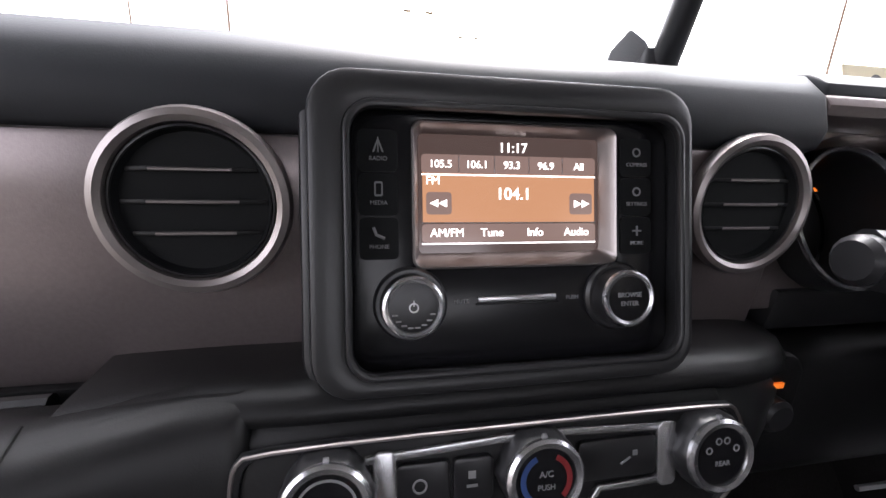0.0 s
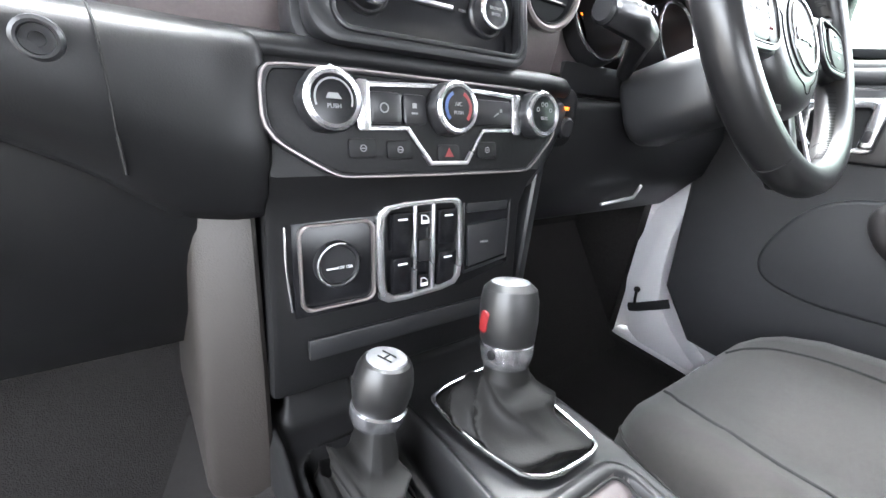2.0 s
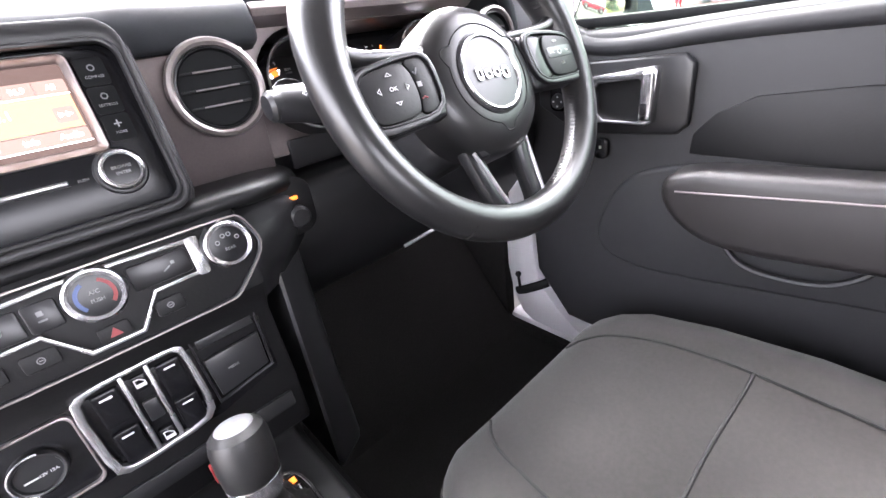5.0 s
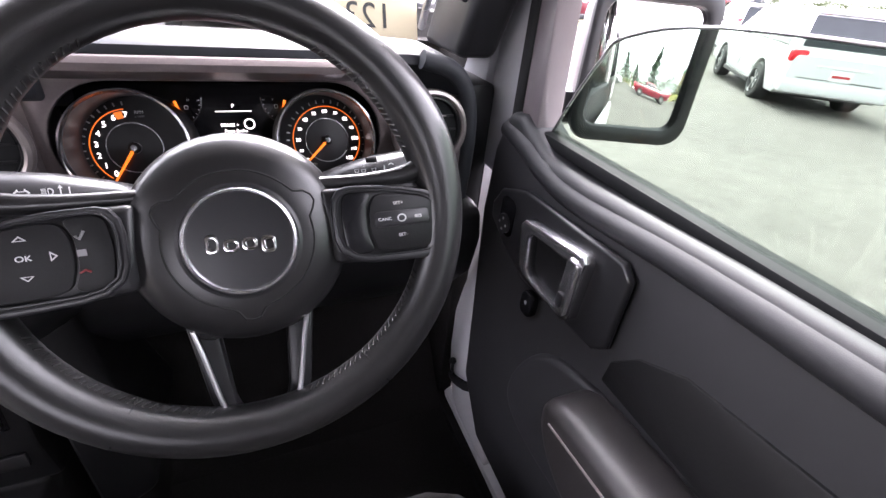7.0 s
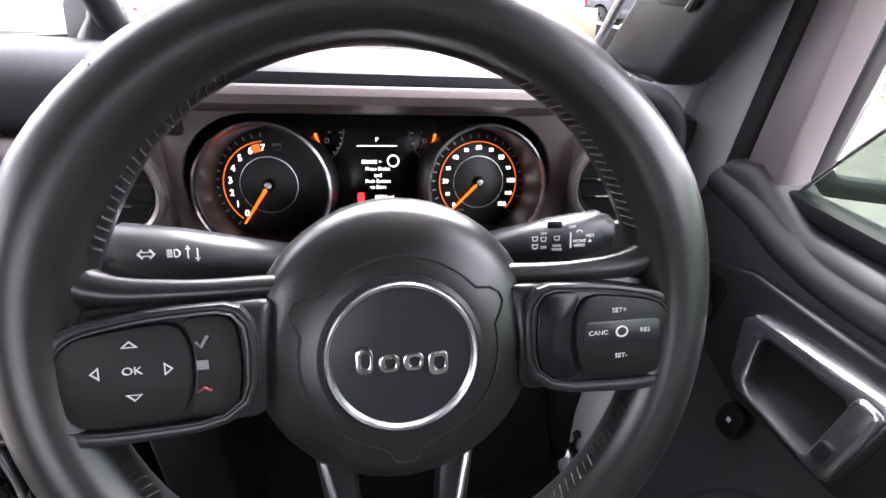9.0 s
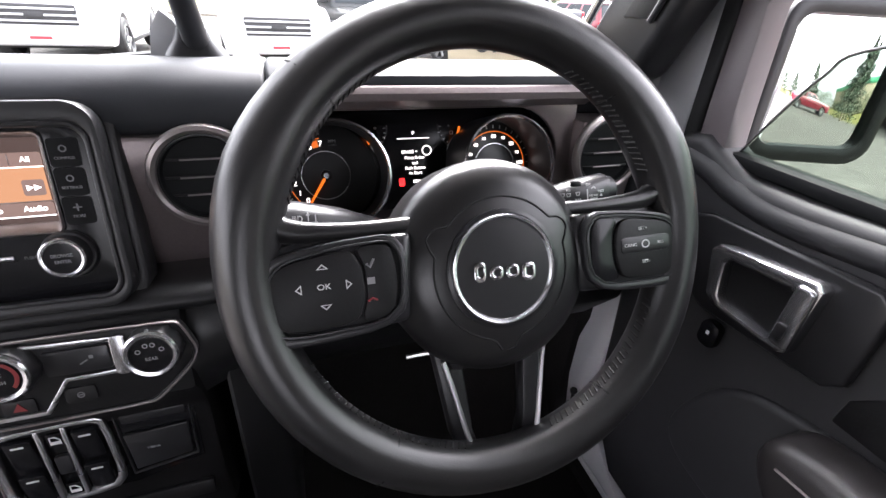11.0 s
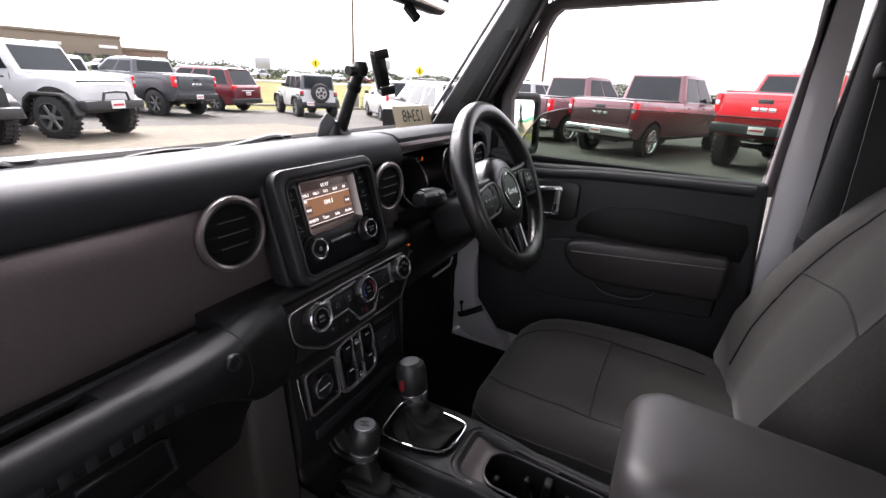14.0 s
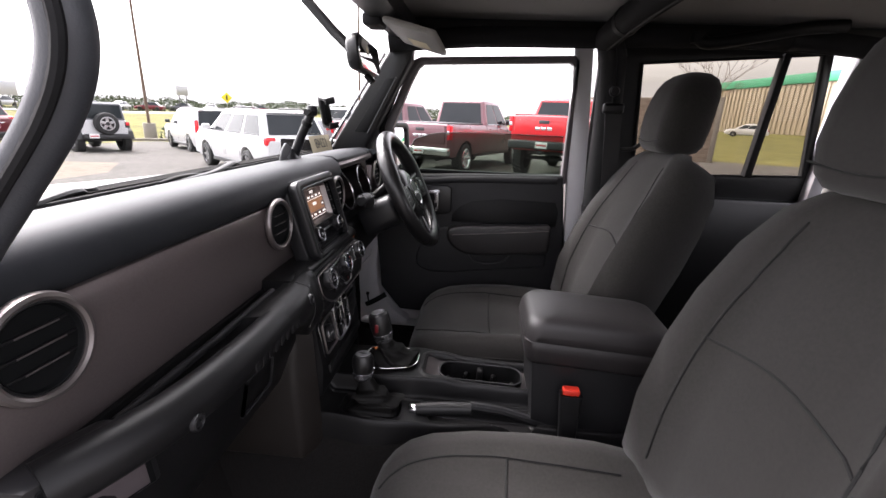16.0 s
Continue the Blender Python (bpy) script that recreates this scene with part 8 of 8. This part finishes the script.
def far_car(x, y, ang, mat):
    c = thing("parked_car", "small car parked far off beside the road", "car", pose(x, y, land(x, y) + 0.05, 0, 0, ang), group="far cars")
    part("body", shell([(-2.2, 0.8), (-0.9, 0.92), (1.0, 0.9), (2.2, 0.7)], 0.25, (-1.3, 1.3), 0.38, 0.32, 0.86), mat, c)
    part("cab", greenhouse([(0.9, 0.85), (0.3, 1.35), (0.1, 1.45), (-0.9, 1.45), (-1.1, 1.38), (-1.6, 0.85)], 0.78, 0.2), CARGLASS, c)
    for sx in (-0.78, 0.78):
        for yy in (-1.3, 1.3):
            part("wheel", moved(lathe([(0, -0.1), (0.3, -0.1), (0.32, 0), (0.3, 0.1), (0, 0.1)], 14), Matrix.Translation((sx, yy, 0.32)) @ Matrix.Rotation(radians(90), 4, "Y")), TYRE, c)


rc = random.Random(12)
for i in range(22):
    u = i / 21
    far_car(-6 + 96 * u + rc.uniform(-1, 1), 92 - 46 * u + rc.uniform(-2, 2), rc.choice((20, 110, 105, -70)), rc.choice((PW, PW, PSIL, PGREY, PRED)))

BRICK = material("far_brick", (0.20, 0.13, 0.105), 0.85, vary=0.2, scale=3, big=0.1)
STUCCO = material("far_stucco", (0.22, 0.175, 0.14), 0.85, vary=0.12, scale=2, big=0.1)
CORR = material("beige_corrugated", (0.24, 0.20, 0.14), 0.7, vary=0.08, scale=1)
BLOCK = material("tan_block", (0.20, 0.16, 0.13), 0.9, vary=0.2, scale=4, bump=0.4, bump_scale=40)
GREEN = material("green_roof_band", (0.02, 0.22, 0.11), 0.5, vary=0.08)


def hall(x, y, ang, w, d, h, mat, label, band=None, windows=6, sign=True, edge=0.5):
    b = thing("building", label, "building", pose(x, y, land(x, y), 0, 0, ang))
    part("wall", box(w, d, h, 0.05, (0, 0, h / 2)), mat, b)
    part("roof", box(w + 0.5, d + 0.5, edge, 0.05, (0, 0, h + edge / 2)), band or STUCCO, b)
    for i in range(windows):
        wx = -w / 2 + w * (i + 0.5) / windows
        wi = part("window", box(w / windows * 0.6, 0.12, h * 0.36, 0.02, (wx, -d / 2 - 0.02, h * 0.26)), CARGLASS, b)
        part("window_frame", box(w / windows * 0.64, 0.08, 0.14, 0.01, (wx, -d / 2 - 0.05, h * 0.46)), KERB, wi)
        if sign and i % 2 == 0:
            part("sign_bar", box(w / windows * 0.7, 0.1, h * 0.1, 0.02, (wx, -d / 2 - 0.06, h * 0.7)), PLATE, b)
    return b


hall(40, 124, -18, 42, 16, 6.2, STUCCO, "tan shopping block with white sign bars", windows=9)
hall(63.5, 114.5, -29, 11, 12, 4.3, BRICK, "low pink brick shop with dark windows", windows=3)
hall(-6, 132, 3, 46, 16, 6.0, BRICK, "brick shopping block with white sign bars", windows=8)
gh = hall(74, -58.5, 187.9, 75, 20, 7.6, CORR, "beige corrugated hall with a green roof edge", band=GREEN, windows=0, sign=False, edge=1.4)
for i in range(75):
    part("rib", box(0.16, 0.14, 7.5, 0.0, (-37 + i * 1.0, -10.06, 3.8)), CORR, gh)
yard = thing("yard_wall", "tan block wall with pale end post", "wall", pose(22.9, -8.4, fall(22.9, -8.4), 0, 0, math.degrees(math.atan2(5.8, 3.3))))
part("wall", box(6.7, 0.25, 3.0, 0.02, (0, 0, 1.5)), BLOCK, yard)
for i in range(14):
    part("course", box(6.7, 0.27, 0.19, 0.012, (0, 0, 0.12 + i * 0.21)), BLOCK, yard)
part("end_post", box(0.22, 0.32, 3.05, 0.02, (-3.4, 0, 1.525)), KERB, yard, "pale concrete end post")

# ==== planting ====
LEAF = material("hedge_leaf", (0.045, 0.06, 0.03), 0.8, vary=0.4, scale=3)
LEAF2 = material("conifer_leaf", (0.03, 0.05, 0.028), 0.85, vary=0.4, scale=4)
BARK = material("grey_bark", (0.16, 0.12, 0.10), 0.9, vary=0.3, scale=12)


def clump_mesh(n, size, rnd, spread, flat=0.5):
    vs, fs = [], []
    for i in range(n):
        c = Vector(spread(rnd))
        u = Vector((rnd.gauss(0, 1), rnd.gauss(0, 1), rnd.gauss(0, 1))).normalized()
        w = u.orthogonal().normalized() * size * rnd.uniform(0.6, 1.3)
        t = u.cross(w).normalized() * size * flat * rnd.uniform(0.6, 1.3)
        k = len(vs)
        vs += [c - w, c + t, c + w, c - t]
        fs.append((k, k + 1, k + 2, k + 3))
    return bm_of(vs, fs)


rnd = random.Random(5)
far = thing("tree_row", "dark leafy tree line along the horizon", "trees", kind="stuff")


def row(r):
    a = r.uniform(-0.35, 1.75)
    d = r.uniform(100, 150)
    h = 2.0 + 0.35 * math.sin(a * 23) + 0.25 * math.sin(a * 61) + 0.15 * math.sin(a * 170)
    return (d * math.sin(a), d * math.cos(a), land(d * math.sin(a), d * math.cos(a)) + r.random() * h)


part("foliage", clump_mesh(60000, 0.26, rnd, row), LEAF, far)
hedge = thing("hedge", "low clipped hedge before the road", "hedge", kind="stuff")


def hrow(r):
    u = r.random()
    x, y = -20 + 110 * u, 80 - 30 * u + r.uniform(-0.7, 0.7)
    return (x, y, land(x, y) + r.uniform(0, 0.5 + 0.25 * math.sin(x * 0.7)))


part("foliage", clump_mesh(9000, 0.13, rnd, hrow), LEAF, hedge)
for x, y in ((24.7, 18.3), (-2, 60)):
    sh = thing("shrub", "small dark shrub beside the lamp post", "shrub", pose(x, y, land(x, y)), group="shrubs")
    part("foliage", clump_mesh(900, 0.09, rnd, lambda r: (r.gauss(0, 0.28), r.gauss(0, 0.28), abs(r.gauss(0.3, 0.22)))), LEAF2, sh)


def bare_tree(x, y, h, seed):
    t = thing("tree", "bare winter tree with many thin branches", "tree", pose(x, y, land(x, y)), group="bare trees")
    r = random.Random(seed)
    part("trunk", tube([(0, 0, 0), (0.05, 0.03, h * 0.2), (0, 0, h * 0.4)], [0.16, 0.12, 0.1], 8), BARK, t)
    limbs = []
    def grow(p, d, l, rad, depth):
        q = p + d * l
        limbs.append(tube([p, (p + q) / 2 + Vector((r.uniform(-1, 1), r.uniform(-1, 1), 0)) * l * 0.05, q], [rad, rad * 0.8, rad * 0.6], 5))
        if depth:
            for _ in range(3 if depth > 1 else 4):
                e = (d + Vector((r.uniform(-1, 1), r.uniform(-1, 1), r.uniform(-0.1, 0.7))) * 0.75).normalized()
                grow(q, e, l * r.uniform(0.6, 0.85), rad * 0.55, depth - 1)
    for k in range(5):
        a = k * 1.26 + r.uniform(-0.3, 0.3)
        grow(Vector((0, 0, h * (0.28 + 0.03 * k))), Vector((math.cos(a) * 0.7, math.sin(a) * 0.7, 0.9)).normalized(), h * 0.24, 0.06, 3)
    part("branches", join(*limbs), BARK, t)


bare_tree(54, -26.5, 11.0, 3)
bare_tree(70, -34, 9.0, 8)


def conifer(x, y, h, seed):
    t = thing("tree", "dark green conifer with drooping branches", "tree", pose(x, y, land(x, y)), group="conifers")
    r = random.Random(seed)
    part("trunk", tube([(0, 0, 0), (0, 0, h)], [0.18, 0.03], 8), BARK, t)
    def needle(q):
        u = q.random() ** 0.8
        a = q.uniform(0, 2 * math.pi)
        rad = (1 - u) * h * 0.33 * (0.35 + 0.65 * q.random()) * (0.75 + 0.25 * math.sin(u * 40))
        return (rad * math.cos(a), rad * math.sin(a), h * (0.08 + 0.92 * u) - rad * 0.25)
    part("crown", clump_mesh(2600, 0.16, r, needle), LEAF2, t)


for k, (x, y, h) in enumerate(((13, -19, 8), (17, -24, 9), (9, -28, 8), (2, -38, 9), (6, -40, 7), (-3, -42, 8))):
    conifer(x, y, h, 20 + k)
for x, y in ((3.5, -30), (7, -36), (0.5, -44)):
    lamp_post(x, y, 9)
place("pickup", PRED, 4.0, -17.0, (1.0, 0.05), "r", "dark red pickup truck parked behind in the lot")
place("suv", PSIL, -3.0, -20.0, (1.0, 0.05), "r", "silver sport utility car parked behind in the lot")


def back_row(r):
    x = r.uniform(-45, 60)
    h = 4.2 + 1.3 * math.sin(x * 0.35) + 0.8 * math.sin(x * 1.1)
    return (x, -52 + r.gauss(0, 1.5), r.random() ** 0.8 * h)


behind = thing("tree_row", "leafy dark trees along the back of the lot", "trees", kind="stuff")
part("foliage", clump_mesh(16000, 0.22, random.Random(77), back_row), LEAF, behind)
